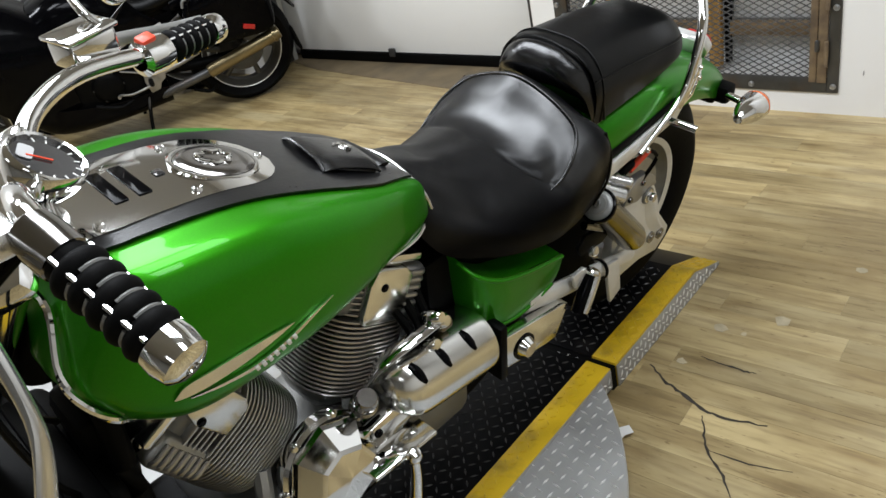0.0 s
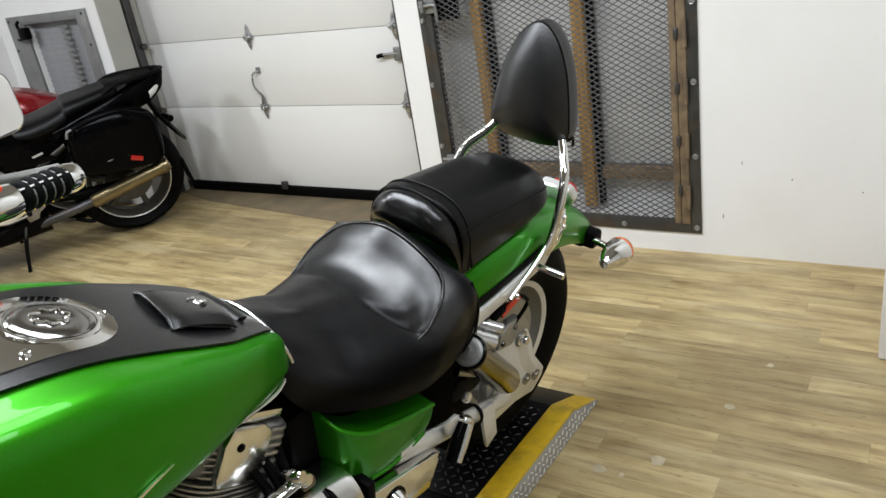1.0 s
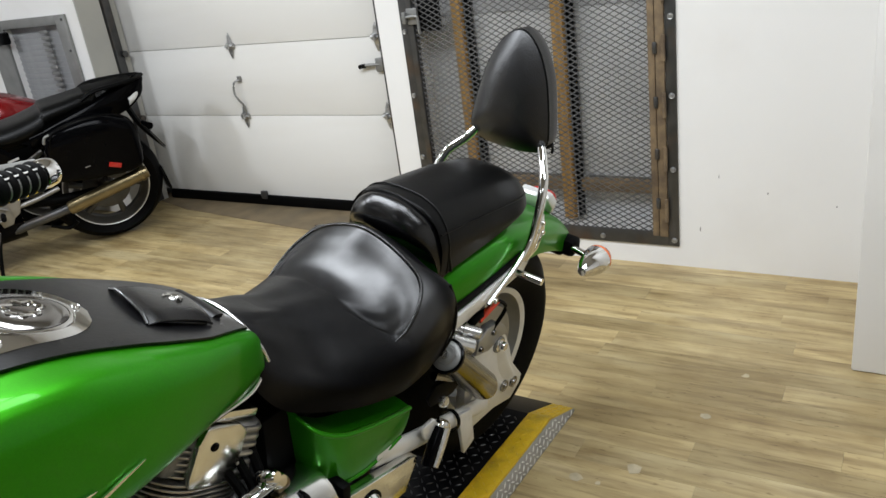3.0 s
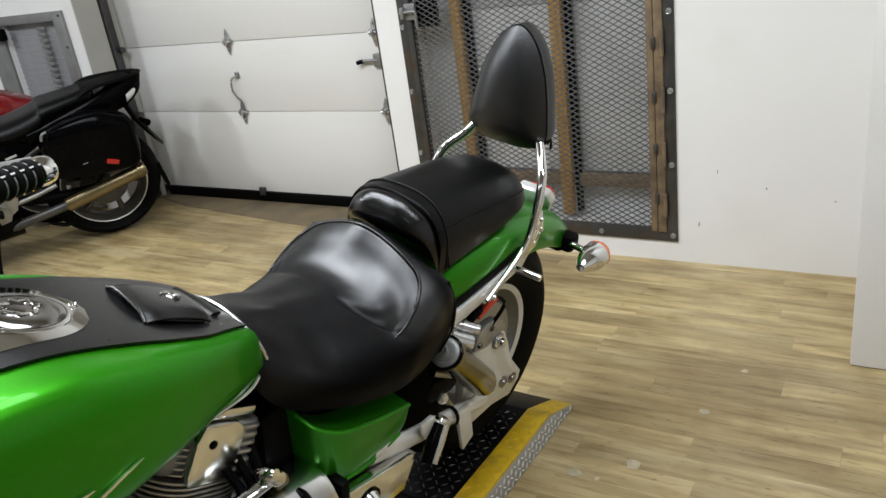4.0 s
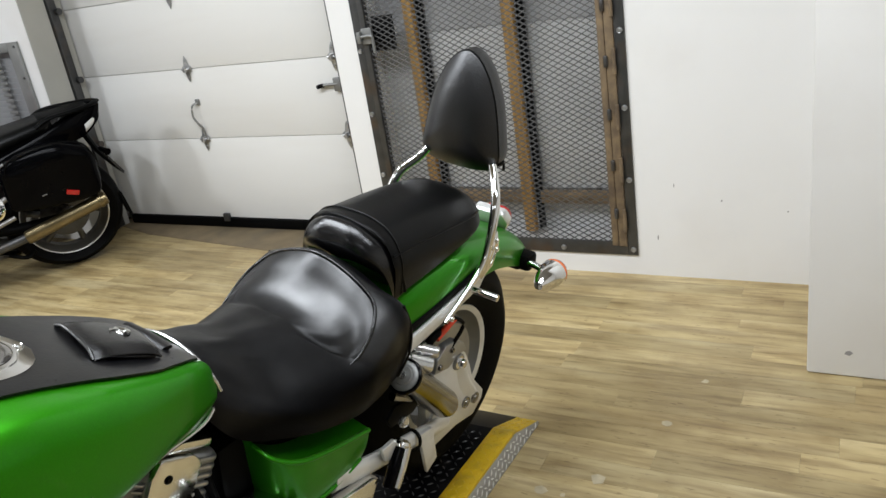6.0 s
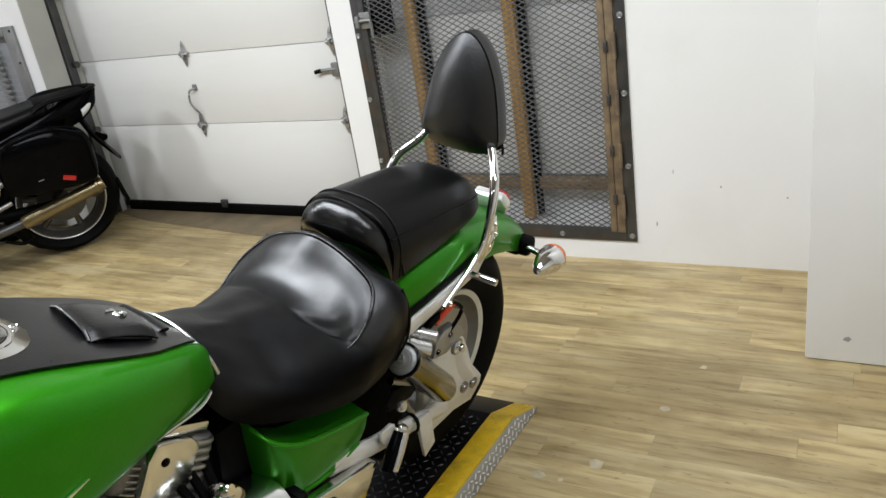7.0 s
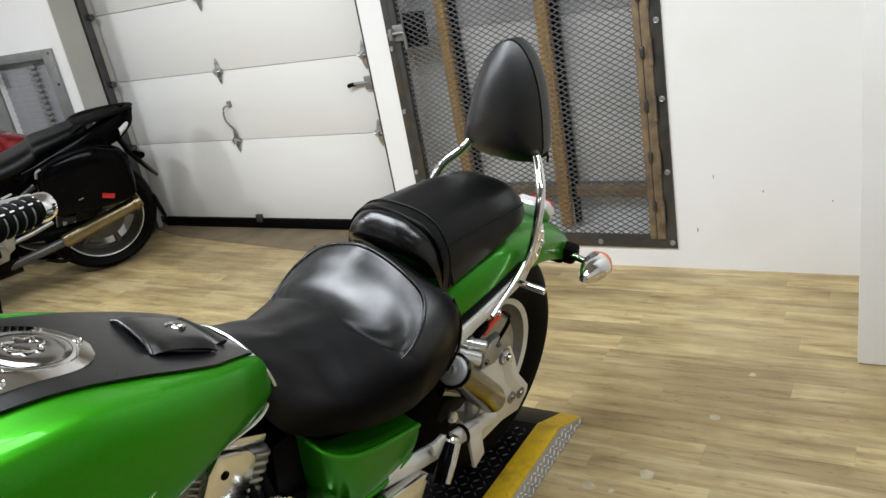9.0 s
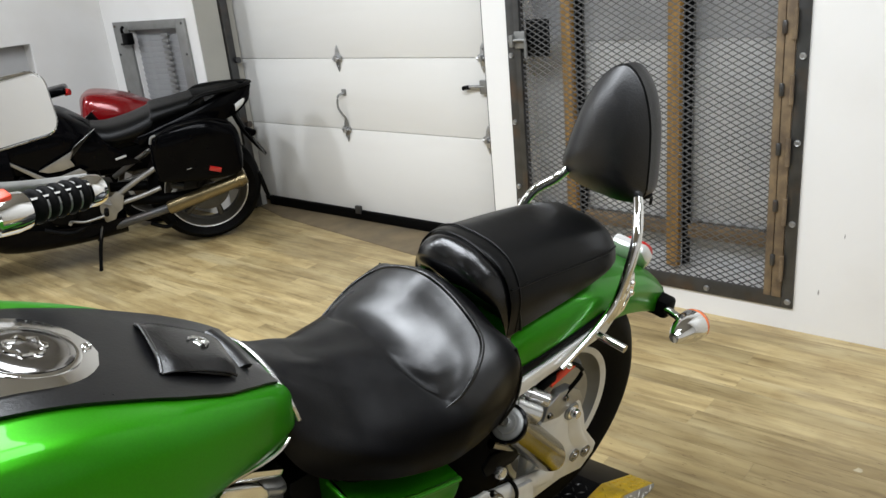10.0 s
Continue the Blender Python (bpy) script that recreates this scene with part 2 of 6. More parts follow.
def mask_seat_sheen(m):
    """Rubbed leather with its sheen masked to the hollow; creases and grain in relief."""
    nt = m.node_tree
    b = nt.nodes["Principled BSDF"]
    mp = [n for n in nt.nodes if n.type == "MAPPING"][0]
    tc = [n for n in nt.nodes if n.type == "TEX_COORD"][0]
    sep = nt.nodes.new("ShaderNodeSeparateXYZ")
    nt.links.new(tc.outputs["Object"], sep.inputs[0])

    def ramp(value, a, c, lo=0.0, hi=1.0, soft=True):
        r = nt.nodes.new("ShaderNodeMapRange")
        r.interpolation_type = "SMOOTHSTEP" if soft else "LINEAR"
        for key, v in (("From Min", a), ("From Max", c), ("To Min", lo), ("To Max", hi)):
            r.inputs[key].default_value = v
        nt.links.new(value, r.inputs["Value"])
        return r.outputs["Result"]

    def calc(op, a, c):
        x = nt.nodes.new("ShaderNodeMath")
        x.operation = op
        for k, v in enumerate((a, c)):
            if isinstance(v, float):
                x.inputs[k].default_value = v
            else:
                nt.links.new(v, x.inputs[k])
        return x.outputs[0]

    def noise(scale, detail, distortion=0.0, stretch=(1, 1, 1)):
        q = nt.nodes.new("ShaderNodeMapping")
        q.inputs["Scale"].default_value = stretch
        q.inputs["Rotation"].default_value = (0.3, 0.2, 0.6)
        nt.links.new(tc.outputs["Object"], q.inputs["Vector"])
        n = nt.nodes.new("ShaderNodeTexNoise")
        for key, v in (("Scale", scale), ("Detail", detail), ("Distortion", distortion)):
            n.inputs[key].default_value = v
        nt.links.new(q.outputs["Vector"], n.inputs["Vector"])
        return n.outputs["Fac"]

    # worn: gloss by height and y, set where the seat shines or stays dark
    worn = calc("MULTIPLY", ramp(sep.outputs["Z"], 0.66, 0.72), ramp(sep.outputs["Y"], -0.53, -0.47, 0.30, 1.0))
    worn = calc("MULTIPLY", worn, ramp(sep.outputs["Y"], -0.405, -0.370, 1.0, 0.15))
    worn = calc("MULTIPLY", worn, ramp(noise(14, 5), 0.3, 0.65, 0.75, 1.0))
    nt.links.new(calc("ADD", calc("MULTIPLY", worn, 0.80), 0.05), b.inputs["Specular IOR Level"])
    # fine creases: thin ridges of two stretched noises
    height = None
    for scale, stretch, w in ((44, (1.0, 0.3, 0.6), 0.016), (62, (0.35, 1.1, 0.7), 0.014), (30, (0.8, 0.9, 0.3), 0.010)):
        d = nt.nodes.new("ShaderNodeMath")
        d.operation = "ABSOLUTE"
        nt.links.new(calc("SUBTRACT", noise(scale, 3, 0.6, stretch), 0.5), d.inputs[0])
        line = ramp(d.outputs[0], 0.0, w, 1.0, 0.0)
        height = line if height is None else calc("MAXIMUM", height, line)
    gate_ = ramp(noise(16, 3), 0.42, 0.62)
    height = calc("MULTIPLY", height, gate_)
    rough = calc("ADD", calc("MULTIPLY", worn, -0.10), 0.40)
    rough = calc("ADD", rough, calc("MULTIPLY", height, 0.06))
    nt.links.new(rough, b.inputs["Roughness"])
    vor = nt.nodes.new("ShaderNodeTexVoronoi")
    vor.inputs["Scale"].default_value = 520
    nt.links.new(tc.outputs["Object"], vor.inputs["Vector"])
    total = calc("ADD", calc("MULTIPLY", vor.outputs["Distance"], 0.35), calc("MULTIPLY", height, -0.22))
    k = [n for n in nt.nodes if n.type == "BUMP"][0]
    nt.links.new(total, k.inputs["Height"])
    k.inputs["Strength"].default_value = 0.35
    k.inputs["Distance"].default_value = 0.001


mask_seat_sheen(M["leather_sheen"])


# ---- mesh helpers ----
def link_mesh(name, bm, material, smooth=True):
    me = bpy.data.meshes.new(name)
    bmesh.ops.recalc_face_normals(bm, faces=bm.faces[:])
    bm.to_mesh(me)
    bm.free()
    if smooth:
        me.shade_smooth()
        me.set_sharp_from_angle(angle=radians(38))
    me.materials.append(material)
    return new(name, me)


def part(name, bm, material, parent, label="", smooth=True):
    ob = link_mesh(name, bm, material, smooth)
    ob.parent = parent
    return tagged(ob, label)


def thing(name, m, label, category, group="", kind=""):
    ob = new(name)
    ob.empty_display_size = 0.1
    ob.matrix_basis = m
    return tagged(ob, label, category, group, kind)


def solid(name, bm, material, label="", category="", kind="", group="", smooth=True):
    return tagged(link_mesh(name, bm, material, smooth), label, category, group, kind)


def box(cx, cy, cz, sx, sy, sz, bevel=0.0, m=None, bm=None, seg=2):
    own = bmesh.new()
    bmesh.ops.create_cube(own, size=1.0)
    bmesh.ops.scale(own, vec=(sx, sy, sz), verts=own.verts)
    if bevel > 0:
        bmesh.ops.bevel(own, geom=own.edges[:], offset=bevel, segments=seg, profile=0.5, affect="EDGES")
    bmesh.ops.transform(own, matrix=pose(cx, cy, cz) @ (m or Matrix()), verts=own.verts)
    return join(bm, own)


def join(bm, own):
    if bm is None:
        return own
    me = bpy.data.meshes.new("tmp")
    own.to_mesh(me)
    own.free()
    bm.from_mesh(me)
    bpy.data.meshes.remove(me)
    return bm


def spin(profile, m=None, n=32, bm=None, closed=False):
    """Turned solid about local z from (radius, z) pairs."""
    own = bmesh.new()
    rings = []
    for r, z in profile:
        if r < 1e-5:
            rings.append([own.verts.new((0, 0, z))])
        else:
            rings.append([own.verts.new((r * math.cos(a), r * math.sin(a), z)) for a in (2 * math.pi * k / n for k in range(n))])
    pairs = list(zip(rings, rings[1:])) + ([(rings[-1], rings[0])] if closed else [])
    for a, b in pairs:
        for k in range(n):
            q = [a[k % len(a)], a[(k + 1) % len(a)], b[(k + 1) % len(b)], b[k % len(b)]]
            u = []
            for v in q:
                if v not in u:
                    u.append(v)
            if len(u) > 2:
                own.faces.new(u)
    if m is not None:
        bmesh.ops.transform(own, matrix=m, verts=own.verts)
    return join(bm, own)


def crom(p0, p1, p2, p3, t):
    return 0.5 * ((2 * p1) + (p2 - p0) * t + (2 * p0 - 5 * p1 + 4 * p2 - p3) * t * t + (3 * p1 - p0 - 3 * p2 + p3) * t ** 3)


def smooth_line(pts, n):
    """Catmull-Rom through the points, n steps a span."""
    p = [np.array(q, float) for q in pts]
    p = [2 * p[0] - p[1]] + p + [2 * p[-1] - p[-2]]
    out = []
    for k in range(1, len(p) - 2):
        out += [crom(p[k - 1], p[k], p[k + 1], p[k + 2], i / n) for i in range(n)]
    return out + [p[-2]]


def tube(pts, r, n=10, steps=5, bm=None, flat=None, cap=True):
    """A rod along a smooth line; r a radius or one for each control point; flat: (width, height) factors."""
    line = smooth_line(pts, steps) if steps > 1 else [np.array(q, float) for q in pts]
    rr = [r] * len(pts) if isinstance(r, (int, float)) else list(r)
    rad = [float(v[0]) for v in smooth_line([(q,) for q in rr], steps)] if steps > 1 else rr
    own = bmesh.new()
    rings = []
    up = Vector((0, 0, 1))
    for k, p in enumerate(line):
        a, b = line[max(0, k - 1)], line[min(len(line) - 1, k + 1)]
        d = Vector(b - a).normalized()
        if abs(d.dot(up)) > 0.98:
            up = Vector((0, 1, 0)) if abs(d.y) < 0.9 else Vector((1, 0, 0))
        s = d.cross(up).normalized()
        u = s.cross(d).normalized()
        fw, fh = flat or (1, 1)
        rings.append([own.verts.new(Vector(p) + s * math.cos(t) * rad[k] * fw + u * math.sin(t) * rad[k] * fh) for t in (2 * math.pi * i / n for i in range(n))])
    for a, b in zip(rings, rings[1:]):
        for i in range(n):
            own.faces.new((a[i], a[(i + 1) % n], b[(i + 1) % n], b[i]))
    if cap:
        own.faces.new(rings[0][::-1])
        own.faces.new(rings[-1])
    return join(bm, own)


def surface(ctrl, nu=4, nv=4, mirror=False, close=False, thick=0.0, bm=None, cap=False):
    """A smooth skin through rows of control points. mirror: the rows run from x = 0 outward and are repeated on the other side."""
    rows = [[np.array(p, float) for p in row] for row in ctrl]
    if mirror:
        rows = [[np.array((-p[0], p[1], p[2])) for p in row[:0:-1]] + row for row in rows]
    fine = [smooth_line(row, nv) for row in rows]
    cols = [smooth_line([r[k] for r in fine], nu) for k in range(len(fine[0]))]
    own = bmesh.new()
    g = [[own.verts.new(cols[k][i]) for k in range(len(cols))] for i in range(len(cols[0]))]
    for i in range(len(g) - 1):
        for k in range(len(g[0]) - 1):
            own.faces.new((g[i][k], g[i][k + 1], g[i + 1][k + 1], g[i + 1][k]))
        if close:
            own.faces.new((g[i][-1], g[i][0], g[i + 1][0], g[i + 1][-1]))
    if cap:
        own.faces.new(g[0][::-1])
        own.faces.new(g[-1])
    bmesh.ops.remove_doubles(own, verts=own.verts, dist=1e-5)
    bmesh.ops.recalc_face_normals(own, faces=own.faces[:])
    if thick:
        bmesh.ops.solidify(own, geom=own.faces[:], thickness=thick)
    return join(bm, own)


def slab(outline, t, m=None, bevel=0.0, bm=None):
    """A plate: an outline of (a, b) in local x, y, thickness t in local z."""
    own = bmesh.new()
    f = own.faces.new([own.verts.new((a, b, 0)) for a, b in outline])
    ext = bmesh.ops.extrude_face_region(own, geom=[f])
    bmesh.ops.translate(own, vec=(0, 0, t), verts=[v for v in ext["geom"] if isinstance(v, bmesh.types.BMVert)])
    if bevel > 0:
        bmesh.ops.recalc_face_normals(own, faces=own.faces[:])
        bmesh.ops.bevel(own, geom=own.edges[:], offset=bevel, segments=2, profile=0.5, affect="EDGES")
    if m is not None:
        bmesh.ops.transform(own, matrix=m, verts=own.verts)
    return join(bm, own)


def rounded(w, h, r, n=6):
    out = []
    for cx, cy, a0 in ((w / 2 - r, h / 2 - r, 0), (-w / 2 + r, h / 2 - r, 90), (-w / 2 + r, -h / 2 + r, 180), (w / 2 - r, -h / 2 + r, 270)):
        out += [(cx + r * math.cos(radians(a0 + 90 * k / n)), cy + r * math.sin(radians(a0 + 90 * k / n))) for k in range(n + 1)]
    return out


# local x-y plates turned so that they face along +x (outline: y, z)
SIDE = Matrix(((0, 0, 1, 0), (1, 0, 0, 0), (0, 1, 0, 0), (0, 0, 0, 1)))


def side_plate(outline, x, t, bevel=0.003, bm=None):
    return slab(outline, t, pose(x, 0, 0) @ SIDE, bevel, bm)


def bolt(at, axis, r=0.008, h=0.006, bm=None):
    d = Vector(axis).normalized().to_track_quat("Z", "Y").to_matrix().to_4x4()
    return spin([(0, h), (r * 0.55, h), (r * 0.6, h * 0.6), (r * 0.85, h * 0.8), (r, h * 0.4), (r, 0), (0, 0)], Matrix.Translation(at) @ d, 12, bm)


def axle_frame(at, axis):
    return Matrix.Translation(at) @ Vector(axis).normalized().to_track_quat("Z", "Y").to_matrix().to_4x4()

# ---- room ----
X0, X1, Y0, HIGH = -1.95, 6.2, -8.5, 3.0


def slab_box(a, b, bevel=0.0):
    c = [(p + q) / 2 for p, q in zip(a, b)]
    s = [abs(q - p) for p, q in zip(a, b)]
    return box(*c, *s, bevel)


def wall_with_hole(name, a, b, holes, label):
    """A wall along x from a to b (corner points); holes as (x0, x1, z0, z1) that do not overlap in x."""
    bm = bmesh.new()
    x = a[0]
    for h0, h1, z0, z1 in sorted(holes):
        join(bm, slab_box((x, a[1], a[2]), (h0, b[1], b[2])))
        if z0 > a[2]:
            join(bm, slab_box((h0, a[1], a[2]), (h1, b[1], z0)))
        join(bm, slab_box((h0, a[1], z1), (h1, b[1], b[2])))
        x = h1
    join(bm, slab_box((x, a[1], a[2]), (b[0], b[1], b[2])))
    return solid(name, bm, M["wall"], label, "wall", "structure", smooth=False)


wall_with_hole("wall_north", (X0 - 0.15, WALL_Y, 0), (X1, WALL_Y + 0.17, HIGH),
               [(-0.868, 1.272, 0, 2.2), (1.445, 2.58, 0.14, 2.1), (-1.62, -1.05, 0.47, 1.22)], "white painted far wall with door opening")
solid("wall_outer", slab_box((X0 - 0.15, 0.06, 0), (X1, 0.2, HIGH)), M["wall"], "plain wall behind the overhead door", "wall", "structure", smooth=False)
# Unseen east and rear walls and ceiling; their tones set fill and reflections.
solid("wall_east", slab_box((X1, Y0, 0), (X1 + 0.15, 0.2, HIGH)), M["wall"], "unseen white side wall that closes the room", "wall", "structure", smooth=False)
solid("wall_south", slab_box((X0 - 0.15, Y0 - 0.15, 0), (X1 + 0.15, Y0, HIGH)), M["rear_wall"], "unseen grey rear wall that closes the room", "wall", "structure", smooth=False)
solid("ceiling", slab_box((X0 - 0.15, Y0 - 0.15, HIGH), (X1 + 0.15, 0.2, HIGH + 0.1)), M["ceiling"], "unseen painted ceiling that closes the room", "ceiling", "structure", smooth=False)

# side wall with a recessed panel opening
bm = bmesh.new()
for a, b in (((X0 - 0.15, Y0, 0), (X0, -1.75, HIGH)), ((X0 - 0.15, -0.86, 0), (X0, WALL_Y, HIGH)),
             ((X0 - 0.15, -1.75, 0), (X0, -0.86, 0.62)), ((X0 - 0.15, -1.75, 1.19), (X0, -0.86, HIGH))):
    join(bm, slab_box(a, b))
solid("wall_west", bm, M["wall"], "white painted side wall with recessed opening", "wall", "structure", smooth=False)
solid("recess_panel", slab_box((X0 - 0.14, -1.75, 0.62), (X0 - 0.10, -0.86, 1.19)), M["grey_light"], "pale grey panel set in the wall recess", "panel", "structure", smooth=False)

# white pier that juts from the far wall
solid("wall_pier", box(4.327, -0.659, HIGH / 2, 2.02, 0.644, HIGH - 0.004, 0.006), M["wall"], "white painted wall pier", "wall", "structure")

# reveal posts beside the overhead door
solid("door_jamb", slab_box((-0.872, WALL_Y + 0.003, 0), (-0.860, WALL_Y + 0.17, 2.2)), M["reveal"], "grey lining of the door opening", "jamb", "structure", smooth=False)
solid("door_jamb", slab_box((-1.3, -0.160, 0), (-0.888, -0.035, 2.3)), M["reveal"], "grey post beside the overhead door", "jamb", "structure", smooth=False)
solid("door_jamb", slab_box((1.19, -0.135, 0), (1.31, 0.06, 2.3)), M["reveal"], "grey post beside the overhead door", "jamb", "structure", smooth=False)

# base slab and threshold
solid("floor", slab_box((X0 - 0.15, Y0 - 0.15, -0.2), (X1 + 0.15, 0.2, -0.012)), M["crack"], "dark floor slab under the planks", "floor", "structure", smooth=False)
solid("threshold", slab([(-1.3, 0.06), (-1.28, 0.05), (-1.16, -0.02), (-0.53, -0.2), (0.77, -0.36), (1.27, -0.385), (1.31, 0.06)], 0.0022, pose(0, 0, 0.0002)), M["concrete"], "worn dark concrete strip under the overhead door", "threshold", "structure", smooth=False)


# ---- overhead door ----
def hinge_plate(parent, x, z, flip=False):
    bm = bmesh.new()
    pts = [(0, 0.075), (0.012, 0.05), (0.018, 0.02), (0.034, 0.012), (0.034, -0.012), (0.018, -0.02), (0.012, -0.05), (0, -0.075),
           (-0.012, -0.05), (-0.018, -0.02), (-0.034, -0.012), (-0.034, 0.012), (-0.018, 0.02), (-0.012, 0.05)]
    face = Matrix(((1, 0, 0, x), (0, 0, -1, -0.028), (0, 1, 0, z), (0, 0, 0, 1)))
    slab(pts, 0.004, face, 0.001, bm)
    tube([(x - 0.03, -0.038, z), (x + 0.03, -0.038, z)], 0.008, 8, 1, bm)
    for dz in (-0.045, 0.045):
        bolt((x, -0.032, z + dz), (0, -1, 0), 0.006, 0.005, bm)
    box(x, -0.045, z, 0.016, 0.028, 0.03, 0.003, None, bm)
    return part("hinge", bm, M["zinc"], parent, "zinc plated door hinge")


door = thing("overhead_door", pose(0, 0, 0), "closed white sectional overhead garage door with steel hinges", "garage door", kind="structure")
SEAMS = (0.065, 0.565, 0.975, 1.385, 1.795, 2.2)
for z0, z1 in zip(SEAMS, SEAMS[1:]):
    bm = box(0.05, 0, (z0 + z1) / 2, 2.22, 0.045, z1 - z0 - 0.003, 0.003)
    part("panel", bm, M["door"], door)
for z0 in SEAMS[1:4]:
    for x in (-0.972, 0.0, 1.034):
        hinge_plate(door, x, z0)
bm = box(0.15, -0.006, 0.034, 2.0, 0.06, 0.062, 0.008)
part("bottom_seal", bm, M["black_matte"], door, "black rubber bottom seal")
part("seal_clip", box(0.012, -0.035, 0.070, 0.045, 0.02, 0.05, 0.004), M["steel"], door)
bm = bmesh.new()
tube([(0.012, -0.03, 0.778), (-0.012, -0.055, 0.765), (-0.018, -0.062, 0.705), (0.004, -0.06, 0.665), (0.012, -0.04, 0.63), (0.012, -0.03, 0.575)], 0.006, 8, 5, bm)
box(0.012, -0.028, 0.783, 0.03, 0.012, 0.035, 0.004, None, bm)
part("lift_handle", bm, M["steel_light"], door, "curved steel lift handle")
bm = bmesh.new()
tube([(0.925, -0.04, 0.832), (0.98, -0.045, 0.836), (1.035, -0.04, 0.836)], 0.008, 8, 3, bm)
box(1.035, -0.034, 0.834, 0.05, 0.025, 0.07, 0.006, None, bm)
part("slide_bolt", bm, M["steel_light"], door, "zinc slide bolt lock")
part("bolt_tip", tube([(0.945, -0.042, 0.832), (0.922, -0.045, 0.830), (0.916, -0.058, 0.828)], 0.011, 8, 2), M["black_matte"], door, "black bolt tip")
for x, s in ((-0.875, 1), (1.165, -1)):
    bm = bmesh.new()
    box(x, -0.120, 1.15, 0.010, 0.07, 2.28, 0.002, None, bm)
    box(x + 0.014 * s, -0.154, 1.15, 0.032, 0.006, 2.28, 0.001, None, bm)
    for z0 in SEAMS[1:5]:
        tube([(x, -0.09, z0), (x + 0.03 * s, -0.09, z0)], 0.02, 12, 1, bm)
    part("track", bm, M["steel"], door, "steel roller track")


# ---- steel mesh gate in the wall ----
gate = thing("mesh_gate", pose(0, WALL_Y, 0), "dark steel framed gate of expanded metal mesh over wooden studs", "gate", kind="structure")
GX0, GX1, GZ0, GZ1 = 1.402, 2.624, 0.09, 2.12
W = 0.042


def frame_bar(a, b, material, name, parent, label=""):
    return part(name, slab_box(a, b, 0.0025), material, parent, label)


frame_bar((GX0, -0.008, GZ0), (GX0 + W, -0.001, GZ1), M["steel"], "frame_bar", gate)
frame_bar((GX1 - W, -0.008, GZ0), (GX1, -0.001, GZ1), M["steel"], "frame_bar", gate)
frame_bar((GX0 + W, -0.008, GZ0), (GX1 - W, -0.001, GZ0 + 0.062), M["steel"], "frame_bar", gate)
frame_bar((GX0 + W, -0.008, GZ1 - W), (GX1 - W, -0.001, GZ1), M["steel"], "frame_bar", gate)
frame_bar((GX1 - W - 0.036, -0.014, GZ0 + W), (GX1 - W - 0.002, 0.02, GZ1 - W), M["rust"], "hinge_stile", gate, "rust-stained steel stile")
frame_bar((GX1 - W - 0.066, -0.011, GZ0 + W), (GX1 - W - 0.039, 0.02, GZ1 - W), M["rust"], "hinge_stile", gate, "rust-stained steel stile")
for k in range(9):
    part("hinge_knuckle", spin([(0, 0.022), (0.007, 0.022), (0.009, 0.018), (0.009, -0.018), (0.007, -0.022), (0, -0.022)], pose(GX1 - W - 0.0375, -0.016, 0.28 + k * 0.21), 12), M["steel"], gate)
frame_bar((GX0 + W + 0.002, -0.016, GZ0 + W), (GX0 + W + 0.030, 0.02, GZ1 - W), M["steel"], "lock_stile", gate)
for k in range(9):
    z = 0.2 + k * 0.22
    part("hinge_barrel", tube([(GX1 - W - 0.004, -0.018, z), (GX1 - W - 0.004, -0.018, z + 0.10)], 0.008, 8, 1), M["rust"], gate)
for x, zs in ((GX1 - 0.019, (0.117, 0.425, 0.724, 1.023, 1.322, 1.62, 1.92)), (GX0 + 0.018, (0.117, 0.447, 0.741, 1.03, 1.32, 1.61, 1.90)), ):
    for z in zs:
        part("bolt", bolt((x, -0.008, z), (0, -1, 0), 0.012, 0.008), M["zinc"], gate)
for x in (1.62, 1.96, 2.296):
    part("bolt", bolt((x, -0.008, GZ0 + 0.024), (0, -1, 0), 0.012, 0.008), M["zinc"], gate)
# expanded metal: zigzag strands, each joined to the next
bm_v, bm_f = [], []
px, pz = 0.0215, 0.0118
nx, nz = int(1.125 / px), int(1.94 / pz)
for r in range(nz):
    z = GZ0 + W + 0.004 + r * pz
    for c in range(nx):
        up = ((r + c) % 2 == 0)
        za, zb = (z, z + pz) if up else (z + pz, z)
        xa = 1.443 + c * px
        xb = xa + px
        o = len(bm_v)
        h = 0.0024
        for x, zz in ((xa, za), (xb, zb)):
            bm_v += [(x, -0.004, zz - h), (x, 0.0005, zz + h * 0.3), (x, -0.002, zz + h)]
        bm_f += [(o, o + 1, o + 4, o + 3), (o + 1, o + 2, o + 5, o + 4), (o + 2, o, o + 3, o + 5)]
me = bpy.data.meshes.new("mesh_screen")
me.from_pydata(bm_v, [], bm_f)
me.materials.append(M["mesh"])
ob = new("mesh_screen", me)
ob.parent = gate
tagged(ob, "expanded steel mesh screen", kind="stuff")
bm = bmesh.new()
box(1.478, -0.020, 1.095, 0.055, 0.014, 0.07, 0.003, None, bm)
tube([(1.43, -0.034, 1.092), (1.50, -0.036, 1.097), (1.513, -0.036, 1.085), (1.514, -0.036, 1.022)], 0.007, 8, 4, bm)
box(1.445, -0.03, 1.092, 0.02, 0.03, 0.05, 0.004, None, bm)
part("latch", bm, M["steel_light"], gate, "zinc plated slide latch")
bm = box(1.475, -0.022, 0.386, 0.05, 0.018, 0.05, 0.003)
tube([(1.43, -0.03, 0.39), (1.52, -0.03, 0.39)], 0.007, 8, 1, bm)
part("latch", bm, M["steel_light"], gate, "zinc plated lower bolt")
part("lock_plate", box(1.548, 0.010, 1.098, 0.115, 0.003, 0.152, 0.001), M["deck"], gate, "dark steel plate behind the latch")

